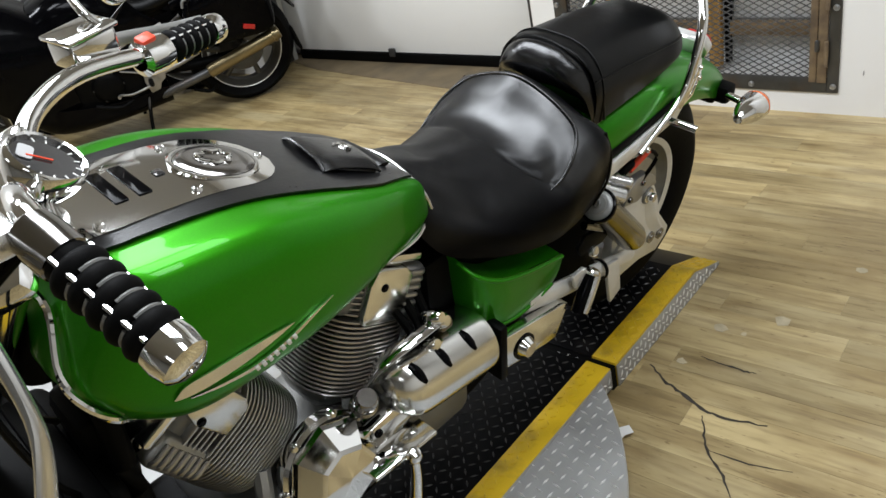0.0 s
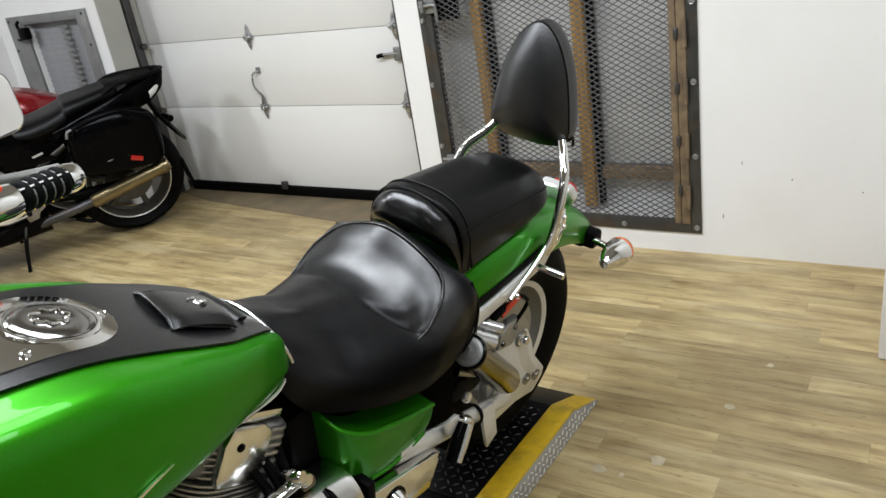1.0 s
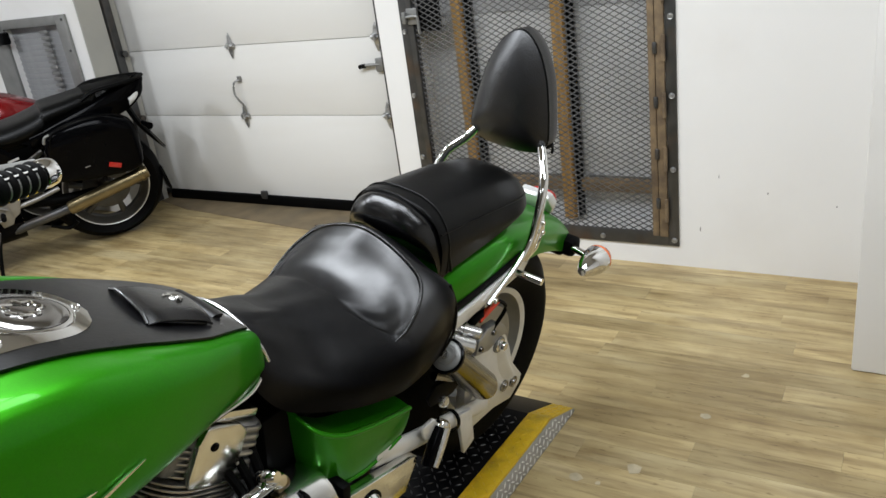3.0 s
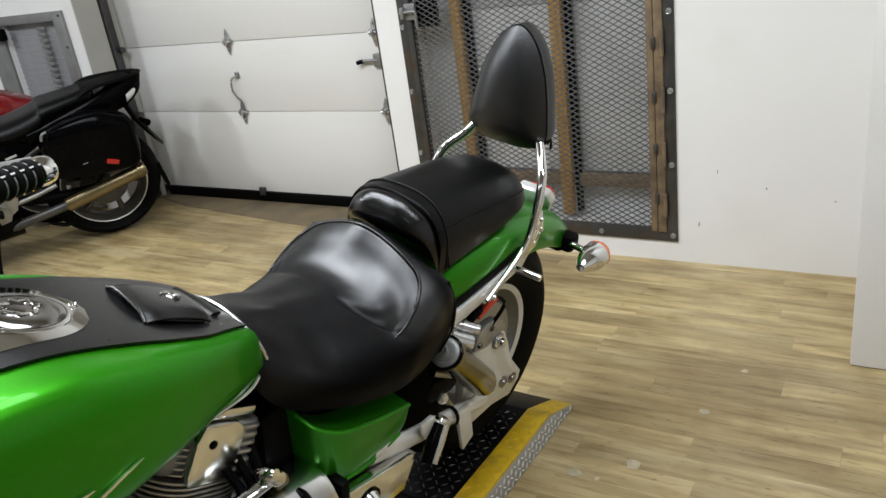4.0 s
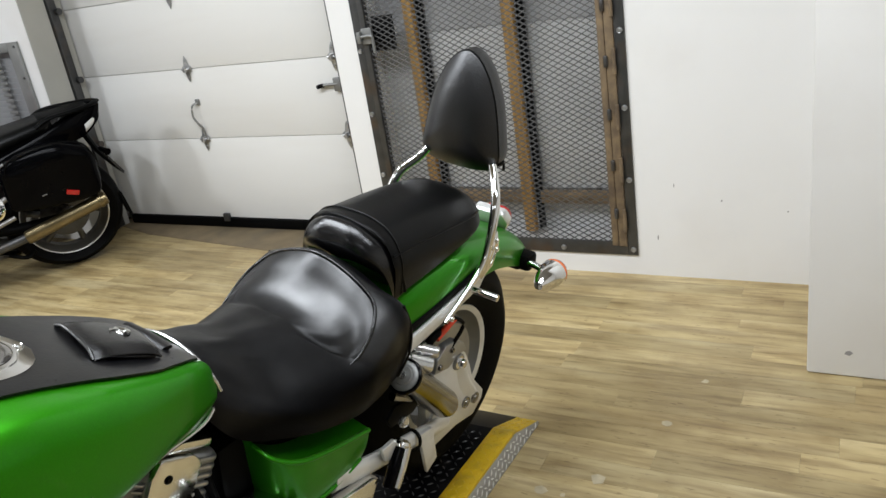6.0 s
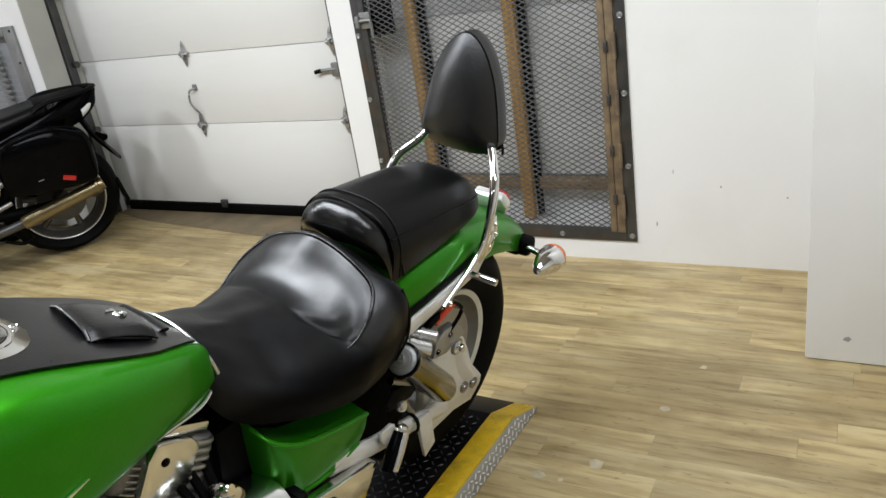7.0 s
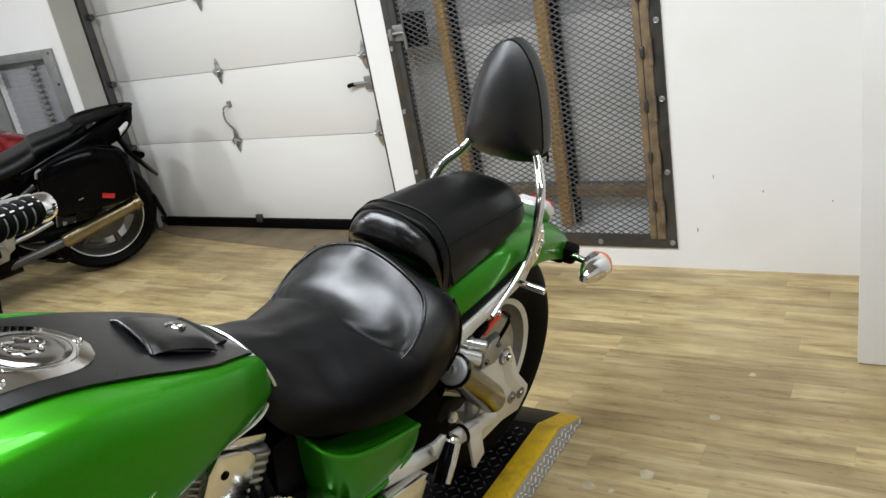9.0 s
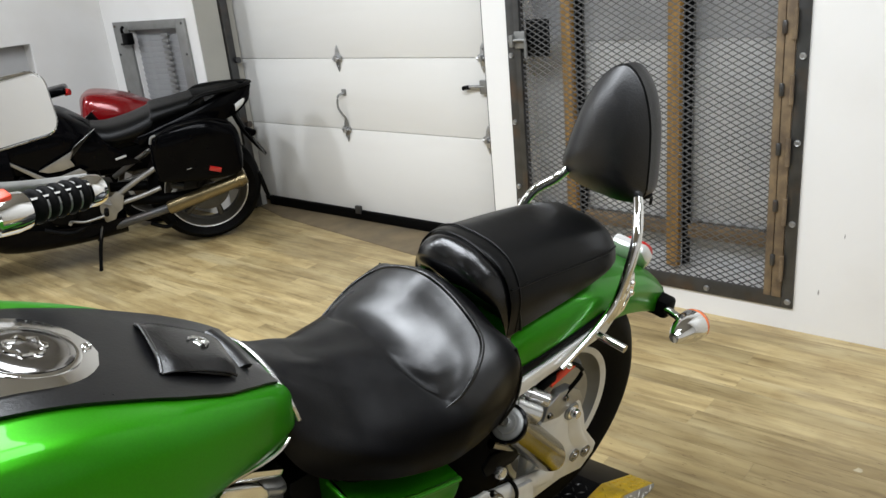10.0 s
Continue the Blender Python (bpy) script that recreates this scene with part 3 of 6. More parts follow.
# studs and sheets behind the mesh
back = thing("stud_partition", pose(0, WALL_Y + 0.17, 0), "pine stud partition with grey sheets behind the mesh", "partition", kind="structure")
for x, w in ((1.660, 0.044), (2.126, 0.050)):
    part("stud", box(x, -0.107, 1.13, w, 0.036, 1.94, 0.003), M["wood"], back)
# Black strips stand for the shaded right side of each stud.
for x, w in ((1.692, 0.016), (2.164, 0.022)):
    part("stud", box(x, -0.07, 1.13, w, 0.035, 1.94, 0.003), M["black_matte"], back, "black strip painted as shade beside the stud")
part("rail", box(2.0, -0.066, 0.309, 1.10, 0.034, 0.056, 0.003), M["old_wood"], back, "worn pine bottom rail")
for xa, xb in ((1.445, 1.640), (1.70, 2.102), (2.176, 2.578)):
    part("sheet", slab_box((xa, -0.035, 0.34), (xb, -0.028, 1.065)), M["low_sheet"], back, "pale grey lower sheet")
    part("sheet", slab_box((xa, -0.035, 1.069), (xb, -0.028, 2.1)), M["grey_panel"], back, "grey upper sheet")
part("sheet", slab_box((1.445, -0.02, 0.142), (2.578, -0.012, 0.335)), M["low_sheet"], back, "pale sheet at the foot")

# ---- louvre in the far wall ----
vent = thing("wall_louvre", pose(0, WALL_Y, 0), "grey steel framed wall louvre with pale slats", "louvre", kind="structure")
VX0, VX1, VZ0, VZ1 = -1.806, -0.967, 0.42, 1.262
for a, b in (((VX0, -0.02, VZ0), (-1.625, -0.001, VZ1)), ((-1.06, -0.02, VZ0), (VX1, -0.001, VZ1)),
             ((-1.625, -0.02, VZ1 - 0.055), (-1.06, -0.001, VZ1)), ((-1.625, -0.02, VZ0), (-1.06, -0.001, VZ0 + 0.06))):
    frame_bar(a, b, M["steel_light"], "frame_bar", vent)
slat = box(0, 0, 0, 0.565, 0.005, 0.037, 0.001, pose(0, 0, 0, 14))
slat_me = bpy.data.meshes.new("slat")
slat.to_mesh(slat_me)
slat.free()
slat_me.materials.append(M["slat"])
for k in range(20):
    ob = new("slat", slat_me)
    ob.parent = vent
    ob.location = (-1.3425, 0.035, 0.50 + k * 0.036)
part("backing", slab_box((-1.62, 0.07, VZ0 + 0.05), (-1.05, 0.076, VZ1 - 0.05)), M["grey_panel"], vent)
bm = bmesh.new()
for k in range(19):
    box(-1.25, 0.010, 0.52 + k * 0.036, 0.078, 0.008, 0.020, 0.002, None, bm)
part("louvre_rod", bm, M["steel_light"], vent, "dull grey control strip")
for z in (0.55, 0.80, 1.05, 1.235):
    for x in (VX0 + 0.025, VX1 - 0.025):
        part("bolt", bolt((x, -0.02, z), (0, -1, 0), 0.008, 0.006), M["steel"], vent)
bm = box(-1.60, -0.045, 1.155, 0.075, 0.05, 0.075, 0.01)
tube([(-1.72, -0.03, 1.12), (-1.65, -0.05, 1.12), (-1.60, -0.05, 1.14)], 0.008, 8, 3, bm)
tube([(-1.64, -0.04, 1.155), (-1.66, -0.045, 1.21), (-1.635, -0.045, 1.23)], 0.01, 8, 3, bm)
part("lock_box", bm, M["black_matte"], vent, "small black lock box with levers")

# ---- ceiling lamps ----
def ceiling_light(x, y, size=(0.50, 0.70), power=60):
    t = thing("ceiling_light", pose(x, y, HIGH), "unseen white flat panel light on the ceiling", "ceiling light", "ceiling lights")
    part("housing", box(0, 0, -0.035, size[0], size[1], 0.06, 0.01), M["white"], t)
    lamp = bpy.data.lights.new("lamp", "AREA")
    lamp.shape, lamp.size, lamp.size_y, lamp.energy = "RECTANGLE", size[0] - 0.04, size[1] - 0.06, power
    lamp.color = (0.945, 1.0, 1.07)
    ob = new("lamp", lamp)
    ob.parent = t
    ob.location = (0, 0, -0.072)
    return t


# No fixture is in view; the pair at y -5.8 only adds fill.
for x, y, p, wide, deep in ((-1.6, -2.95, 62, 0.36, 0.62), (0.25, -2.75, 46, 0.5, 0.8), (1.4, -2.35, 62, 1.1, 1.2), (2.75, -2.3, 52, 1.3, 1.2), (4.3, -2.6, 28, 1.2, 0.62),
                            (0.25, -5.8, 12, 1.2, 0.62), (4.3, -5.8, 12, 1.2, 0.62)):
    ceiling_light(x, y, (wide, deep), p)


def wall_mark(x, y, z, w, h, side=0):
    bm = slab([(-w, -h * 0.4), (w * 0.2, -h), (w, h * 0.1), (w * 0.3, h), (-w * 0.6, h * 0.6)], 0.0012, pose(x, y, z, 90, 0, side), 0.0)
    return solid("wall_mark", bm, M["seam"], "small grey scuff on the white wall paint", "wall wear", "structure", "scuffs on the wall", smooth=False)


for x, z, w, h in ((2.708, 0.173, 0.003, 0.012), (2.961, 0.339, 0.003, 0.006), (2.78, 0.40, 0.002, 0.010), (3.20, 0.30, 0.003, 0.004)):
    wall_mark(x, WALL_Y + 0.0006, z, w, h)
wall_mark(3.433, -0.9804, 0.085, 0.012, 0.009)
# ---- turntable and motorcycle lift ----
def treads(x0, x1, y0, y1, z, pitch=0.030, inside=None, skew=0.0, size=0.011):
    """Raised lozenges of diamond plate, alternating in direction, as one mesh."""
    vs, fs = [], []
    ni, nj = int((x1 - x0) / pitch), int((y1 - y0) / pitch)
    for i in range(ni):
        for j in range(nj):
            cx, cy = x0 + (i + 0.5) * pitch, y0 + (j + 0.5) * pitch
            if inside and not inside(cx, cy):
                continue
            a = radians(45 if (i + j) % 2 else -45) + skew
            dx, dy = math.cos(a), math.sin(a)
            l, w, h = size, size * 0.26, 0.0030
            o = len(vs)
            vs += [(cx - dx * l, cy - dy * l, z), (cx - dy * w, cy + dx * w, z), (cx + dx * l, cy + dy * l, z), (cx + dy * w, cy - dx * w, z),
                   (cx - dx * l * 0.4, cy - dy * l * 0.4, z + h), (cx + dx * l * 0.4, cy + dy * l * 0.4, z + h)]
            fs += [(o, o + 1, o + 4), (o + 1, o + 5, o + 4), (o + 1, o + 2, o + 5), (o + 2, o + 3, o + 5), (o + 3, o + 4, o + 5), (o + 3, o, o + 4)]
    return vs, fs


def tread_part(name, data, material, parent, m=None):
    me = bpy.data.meshes.new(name)
    me.from_pydata(data[0], [], data[1])
    if m is not None:
        me.transform(m)
    me.materials.append(material)
    ob = new(name, me)
    ob.parent = parent
    return tagged(ob, kind="stuff")


TABLE = (1.880, -2.880, 1.0)
TABLE_Z = 0.066
table = thing("turntable", pose(TABLE[0], TABLE[1], 0), "round raised diamond plate steel turntable round the lift", "turntable")
part("disc", spin([(0, TABLE_Z), (TABLE[2] - 0.003, TABLE_Z), (TABLE[2], TABLE_Z - 0.003), (TABLE[2], TABLE_Z - 0.012), (TABLE[2] - 0.03, TABLE_Z - 0.014), (TABLE[2] - 0.03, 0), (0, 0)], None, 128), M["plate"], table)
tread_part("tread", treads(0.45, 0.98, -0.9, 0.9, TABLE_Z - 0.0002, 0.028, lambda x, y: x * x + y * y < 0.985 and x > 0.55 - 0.0436 * y, 0.6, 0.0125), M["tread"], table)

LIFT_M = pose(2.193, -2.070, 0, 0, 0, -2.5)
HALF, DECK_Z = 0.368, 0.073
lift = thing("lift_platform", LIFT_M, "black diamond plate lift deck with yellow edges on the turntable", "lift")
part("deck", box(0, -1.05, DECK_Z / 2 + 0.008, 2 * HALF - 0.15, 2.08, DECK_Z - 0.02, 0.003), M["deck"], lift, "black painted diamond plate deck")
tread_part("tread", treads(-0.29, 0.29, -1.3, -0.01, DECK_Z - 0.002, 0.025, None, 0.0, 0.0105), M["deck_tread"], lift)
for s in (-1, 1):
    part("edge_rail", box(s * (HALF - 0.036), -1.05, 0.0425, 0.072, 2.08, 0.061, 0.003), M["plate"], lift, "bare diamond plate edge rail")
    part("edge_stripe", box(s * (HALF - 0.037), -1.05, DECK_Z + 0.0005, 0.070, 2.08, 0.004, 0.001), M["yellow"], lift, "worn yellow safety stripe")
    tread_part("tread", treads(s * (HALF - 0.037) - 0.03, s * (HALF - 0.037) + 0.03, -1.2, -0.01, DECK_Z + 0.0024, 0.021, None, 0, 0.0095), M["yellow"], lift)
tread_part("tread", treads(-0.12, -0.01, 0.014, DECK_Z - 0.004, 0.0, 0.021, None, 0.25, 0.0108), M["tread"], lift, pose(HALF + 0.0002, 0, 0) @ SIDE)

ramp = thing("ramp_section", LIFT_M, "black and yellow diamond plate ramp sloping to the floor", "ramp")
prof = [(0.012, 0.0), (0.012, DECK_Z), (0.468, DECK_Z), (0.622, 0.012), (0.622, 0.0)]


def ramp_strip(xa, xb, dz=0.0):
    return slab([(y, z + (dz if z > 0.03 else 0)) for y, z in prof], xb - xa, pose(xa, 0, 0) @ SIDE, 0.002)


part("deck", ramp_strip(-HALF + 0.072, HALF - 0.072), M["deck"], ramp, "black painted diamond plate ramp")
for s in (-1, 1):
    xa, xb = sorted((s * HALF, s * (HALF - 0.07)))
    part("edge_stripe", ramp_strip(xa, xb, 0.003), M["yellow"], ramp, "worn yellow painted edge")
    x = s * (HALF + 0.001) if s > 0 else s * (HALF + 0.001) - 0.002
    part("side_plate", slab([(y, z - 0.004 if z > 0.03 else z) for y, z in prof], 0.003, pose(x, 0, 0) @ SIDE, 0.0005), M["plate"], ramp, "bare diamond plate side")
    sl = treads(0.02, 0.61, 0.0, DECK_Z, 0.0, 0.021, lambda a, b: b < DECK_Z - 0.01 and (a < 0.468 or b < DECK_Z - 0.010 - (a - 0.468) * 0.40), 0.25, 0.0108)
    if s > 0:
        tread_part("tread", sl, M["tread"], ramp, pose(HALF + 0.004, 0, 0) @ SIDE)
    tread_part("tread", treads(min(xa, xb) + 0.005, max(xa, xb), 0.02, 0.468, DECK_Z + 0.003, 0.021, None, 0, 0.0095), M["yellow"], ramp)
    slope = math.atan2(DECK_Z - 0.012, 0.154)
    tread_part("tread", treads(min(xa, xb) + 0.005, max(xa, xb), 0.008, 0.160, 0, 0.021, None, 0, 0.0095), M["yellow"], ramp,
               Matrix.Translation((0, 0.468, DECK_Z + 0.003)) @ Matrix.Rotation(-slope, 4, "X"))
# Black filler paints the open joint dark and covers the disc below.
part("gap_strip", box(0, 0.001, 0.0345, 2 * HALF - 0.002, 0.0205, 0.068, 0.0), M["black_matte"], ramp, "black filler that darkens the open joint of ramp and lift")
tread_part("tread", treads(-0.29, 0.29, 0.02, 0.468, DECK_Z, 0.025, None, 0, 0.0105), M["deck_tread"], ramp)


def scrap(name, pts, at, material, label, owner):
    bm = slab(pts, 0.0008, at, 0.0)
    return part(name, bm, material, owner, label, smooth=False)


scrap("tape_scrap", [(-0.040, -0.014), (-0.008, -0.020), (0.012, -0.013), (0.034, -0.016), (0.038, 0.010), (0.006, 0.018), (-0.016, 0.012), (-0.040, 0.014)], pose(2.646 - TABLE[0], -2.239 - TABLE[1], 0.0145, 0, 0, 60), M["white"], "torn strip of clear tape", table)
# ---- green cruiser: local x to its left, y to its rear, z up, origin under the rear axle ----
BIKE_M = pose(2.3717, -1.763, 0.076, 0.39, 11.95, -8.06) @ Matrix.Scale(1.010, 4)
bike = thing("motorcycle", BIKE_M, "green cruiser motorcycle with black leather seats standing on the lift", "motorcycle")

TANK = [  # y, half width, top, widest height, bottom, bottom half width, flat half width
    (-1.383, 0.100, 0.948, 0.890, 0.842, 0.070, 0.068),
    (-1.369, 0.140, 0.970, 0.872, 0.806, 0.100, 0.096),
    (-1.328, 0.184, 0.989, 0.852, 0.762, 0.126, 0.120),
    (-1.250, 0.211, 0.996, 0.838, 0.730, 0.142, 0.134),
    (-1.100, 0.216, 0.973, 0.826, 0.736, 0.148, 0.136),
    (-0.980, 0.196, 0.930, 0.812, 0.742, 0.138, 0.124),
    (-0.880, 0.162, 0.882, 0.798, 0.735, 0.122, 0.102),
    (-0.800, 0.129, 0.843, 0.776, 0.724, 0.106, 0.080),
    (-0.756, 0.106, 0.812, 0.763, 0.730, 0.088, 0.068),
    (-0.738, 0.078, 0.783, 0.754, 0.738, 0.060, 0.050),
]


def tank_row(y, w, zt, zm, zb, wb, fl):
    row = [(0, zt), (fl * 0.55, zt), (fl, zt - 0.002), (w * 0.85, zm + (zt - zm) * 0.93), (w * 0.965, zm + (zt - zm) * 0.58),
           (w, zm - 0.01), (w * 0.94, zb + (zm - zb) * 0.35), (wb, zb), (wb * 0.5, zb + 0.004), (0, zb + 0.006)]
    lean = max(0.0, -1.25 - y) / 0.138 * 0.45
    return [(x, y + lean * max(0.0, z - 0.865), z) for x, z in row]


def tank_params(y):
    return [float(np.interp(y, [r[0] for r in FINE_TANK], [r[k] for r in FINE_TANK])) for k in range(7)]


FINE_TANK = smooth_line(TANK, 8)


def tank_top(x, y):
    row = smooth_line(tank_row(*tank_params(y)), 10)
    row = row[:46]
    return float(np.interp(abs(x), [p[0] for p in row], [p[2] for p in row]))


def tank_side(y, z):
    """Half width of the tank at a height."""
    row = smooth_line(tank_row(*tank_params(y)), 10)
    best = [p for p in row if abs(p[2] - z) < 0.012]
    return max(p[0] for p in best) if best else tank_params(y)[1]


tank = part("fuel_tank", surface([tank_row(*r) for r in TANK], 6, 5, mirror=True, cap=True), M["green"], bike, "metallic green teardrop fuel tank")


def on_tank(xs, ys, half, lift, thick, name, material, parent, label=""):
    """A skin over the tank's top; half(y) its half width."""
    bm = bmesh.new()
    g = [[bm.verts.new((half(y) * u, y, tank_top(half(y) * u, y) + lift)) for u in xs] for y in ys]
    for i in range(len(g) - 1):
        for k in range(len(g[0]) - 1):
            bm.faces.new((g[i][k], g[i][k + 1], g[i + 1][k + 1], g[i + 1][k]))
    bmesh.ops.recalc_face_normals(bm, faces=bm.faces[:])
    if bm.faces[0].normal.z < 0:
        bmesh.ops.reverse_faces(bm, faces=bm.faces[:])
    bmesh.ops.solidify(bm, geom=bm.faces[:], thickness=-thick)
    return part(name, bm, material, parent, label)


XS = np.linspace(-1, 1, 21)
on_tank(XS, np.linspace(-1.335, -0.768, 40), lambda y: float(np.interp(y, [-1.39, -1.25, -1.10, -0.93, -0.86, -0.81, -0.765], [0.086, 0.116, 0.123, 0.127, 0.121, 0.104, 0.084])),
        0.002, 0.004, "tank_bib", M["bib"], bike, "black leather tank bib")
on_tank(XS, np.linspace(-1.315, -0.982, 30), lambda y: max(0.014, 0.090 * math.sqrt(max(0.0, 1 - max(0.0, (y + 1.065) / 0.084) ** 2)) * (1 if y > -1.24 else 1 - (-1.24 - y) * 2.0)),
        0.002, 0.006, "dash_plate", M["chrome"], bike, "chrome dash plate with fuel cap")
dash = bpy.data.objects["dash_plate"]


def top_frame(x, y, lift=0.0):
    z = tank_top(x, y)
    s = (tank_top(x, y + 0.02) - tank_top(x, y - 0.02)) / 0.04
    return pose(x, y, z + lift) @ Matrix.Rotation(math.atan(s), 4, "X")


cap = part("fuel_cap", spin([(0, 0.0075), (0.022, 0.0072), (0.025, 0.0062), (0.028, 0.0070), (0.048, 0.0062), (0.054, 0.0045), (0.057, 0.002), (0.057, -0.006)], top_frame(0, -1.058, 0.008), 48),
           M["chrome_dark"], dash, "round chrome fuel cap")
part("cap_ring", spin([(0.0575, -0.004), (0.058, 0.0015), (0.061, 0.002), (0.065, 0.001), (0.065, -0.004)], top_frame(0, -1.058, 0.008), 48), M["chrome"], dash)
for a in range(7):
    an = radians(a * 51.4)
    bm = tube([(0.016 * math.cos(an), 0.016 * math.sin(an), 0.0070), (0.025 * math.cos(an + 0.5), 0.025 * math.sin(an + 0.5), 0.0080), (0.021 * math.cos(an + 1.0), 0.021 * math.sin(an + 1.0), 0.0070)], 0.0022, 6, 3)
    bmesh.ops.transform(bm, matrix=top_frame(0, -1.058, 0.008), verts=bm.verts)
    part("cap_scroll", bm, M["chrome"], cap, "raised worn scroll on the fuel cap")
for y in (-1.176, -1.208):
    bm = slab(rounded(0.092, 0.019, 0.003), 0.0016, top_frame(-0.008, y, 0.0082), 0.0005)
    part("dash_slot", bm, M["black"], dash, "black slot window")
part("dash_indicator", slab(rounded(0.017, 0.014, 0.002), 0.0016, top_frame(-0.004, -1.138, 0.0082), 0.0004), M["glass"], dash)
for x, y in ((0.068, -1.122), (-0.072, -1.10), (0.070, -1.255), (-0.070, -1.255), (0.0, -0.990)):
    part("dash_screw", bolt(tuple(top_frame(x, y, 0.007).translation), (0, 0.25, 1), 0.0075, 0.006), M["chrome"], dash)

# pouch on the bib
pm = top_frame(0.012, -0.864, 0.006) @ Matrix.Rotation(radians(-12), 4, "Z")
pouch = part("tank_pouch", box(0, 0.004, -0.004, 0.118, 0.090, 0.016, 0.006, None), M["bib"], bike, "small black leather pouch on the tank bib")
pouch.matrix_basis = pm
flap = [[(-w, y, z - 0.009), (-w * 0.55, y, z), (w * 0.55, y, z), (w, y, z - 0.009)]
        for w, y, z in ((0.074, -0.056, 0.011), (0.073, -0.036, 0.017), (0.068, 0.000, 0.0185), (0.063, 0.036, 0.0165), (0.060, 0.053, 0.011))]
part("pouch_flap", surface(flap, 4, 4, thick=0.003), M["leather_gloss"], pouch, "creased glossy leather flap")
part("pouch_piping", tube([flap[0][0], flap[0][1], flap[0][2], flap[0][3]], 0.0032, 8, 4), M["leather_gloss"], pouch)
part("pouch_edge", tube([r[3] for r in flap], 0.0022, 8, 4), M["leather_gloss"], pouch)
bm = spin([(0, 0.0035), (0.006, 0.0035), (0.009, 0.002), (0.010, 0)], pose(0.002, 0.012, 0.0180), 18)
tube([(0.002 + 0.013 * math.cos(a), 0.008 + 0.013 * math.sin(a), 0.0205) for a in np.linspace(0.4, 4.6, 9)], [0.0036, 0.004, 0.004, 0.0038, 0.0034, 0.003, 0.0028, 0.0025, 0.002], 8, 2, bm)
part("pouch_snap", bm, M["satin"], pouch, "worn chrome horseshoe snap")
part("bib_strap", tube([(0.055, -0.800, tank_top(0.055, -0.80) + 0.008), (0.0, -0.795, tank_top(0, -0.795) + 0.008), (-0.055, -0.800, tank_top(0.055, -0.80) + 0.008)], 0.012, 8, 4, flat=(1.0, 0.35)), M["bib"], bike)

# chrome seam and emblem of the tank
for s in (1, -1):
    seam = [(s * (r[5] + 0.012), r[0], r[4] + 0.002) for r in TANK[2:-1]]
    part("tank_trim", tube([(s * 0.04, -1.360, 0.985), (s * 0.098, -1.352, 0.955), (s * 0.132, -1.378, 0.887), (s * 0.151, -1.374, 0.842), (s * 0.160, -1.350, 0.800)] + seam, [0.0056] * 5 + [0.0036] * len(seam), 8, 5), M["chrome"], bike, "thin chrome trim round the tank")
    for upper, lower in (([(-1.290, 0.819), (-1.272, 0.8345), (-1.235, 0.838), (-1.190, 0.838), (-1.150, 0.836), (-1.112, 0.8325)],
                          [(-1.288, 0.8175), (-1.268, 0.816), (-1.235, 0.817), (-1.190, 0.820), (-1.150, 0.825), (-1.112, 0.8315)]),
                         ([(-1.272, 0.8125), (-1.225, 0.8075), (-1.180, 0.8045), (-1.128, 0.812), (-1.080, 0.8225), (-1.040, 0.8265)],
                          [(-1.270, 0.8105), (-1.225, 0.8025), (-1.180, 0.7985), (-1.128, 0.806), (-1.080, 0.818), (-1.040, 0.8255)])):
        bm = bmesh.new()
        up = [bm.verts.new((s * (tank_side(y, z) + 0.0045), y, z)) for y, z in smooth_line(upper, 3)]
        dn = [bm.verts.new((s * (tank_side(y, z) + 0.0045), y, z)) for y, z in smooth_line(lower, 3)]
        for k in range(len(up) - 1):
            bm.faces.new((up[k], up[k + 1], dn[k + 1], dn[k]))
        bmesh.ops.recalc_face_normals(bm, faces=bm.faces[:])
        bmesh.ops.solidify(bm, geom=bm.faces[:], thickness=0.003)
        emblem = part("tank_emblem", bm, M["satin"], bike, "chrome blade of the tank emblem")
    for k in range(7):
        y = -1.180 + k * 0.0105
        z = 0.7995 + max(0.0, y + 1.165) * 0.22
        part("emblem_bar", box(s * (tank_side(y, z) + 0.006), y, z, 0.003, 0.006, 0.0085, 0.001, pose(0, 0, 0, 14)), M["white"], emblem)

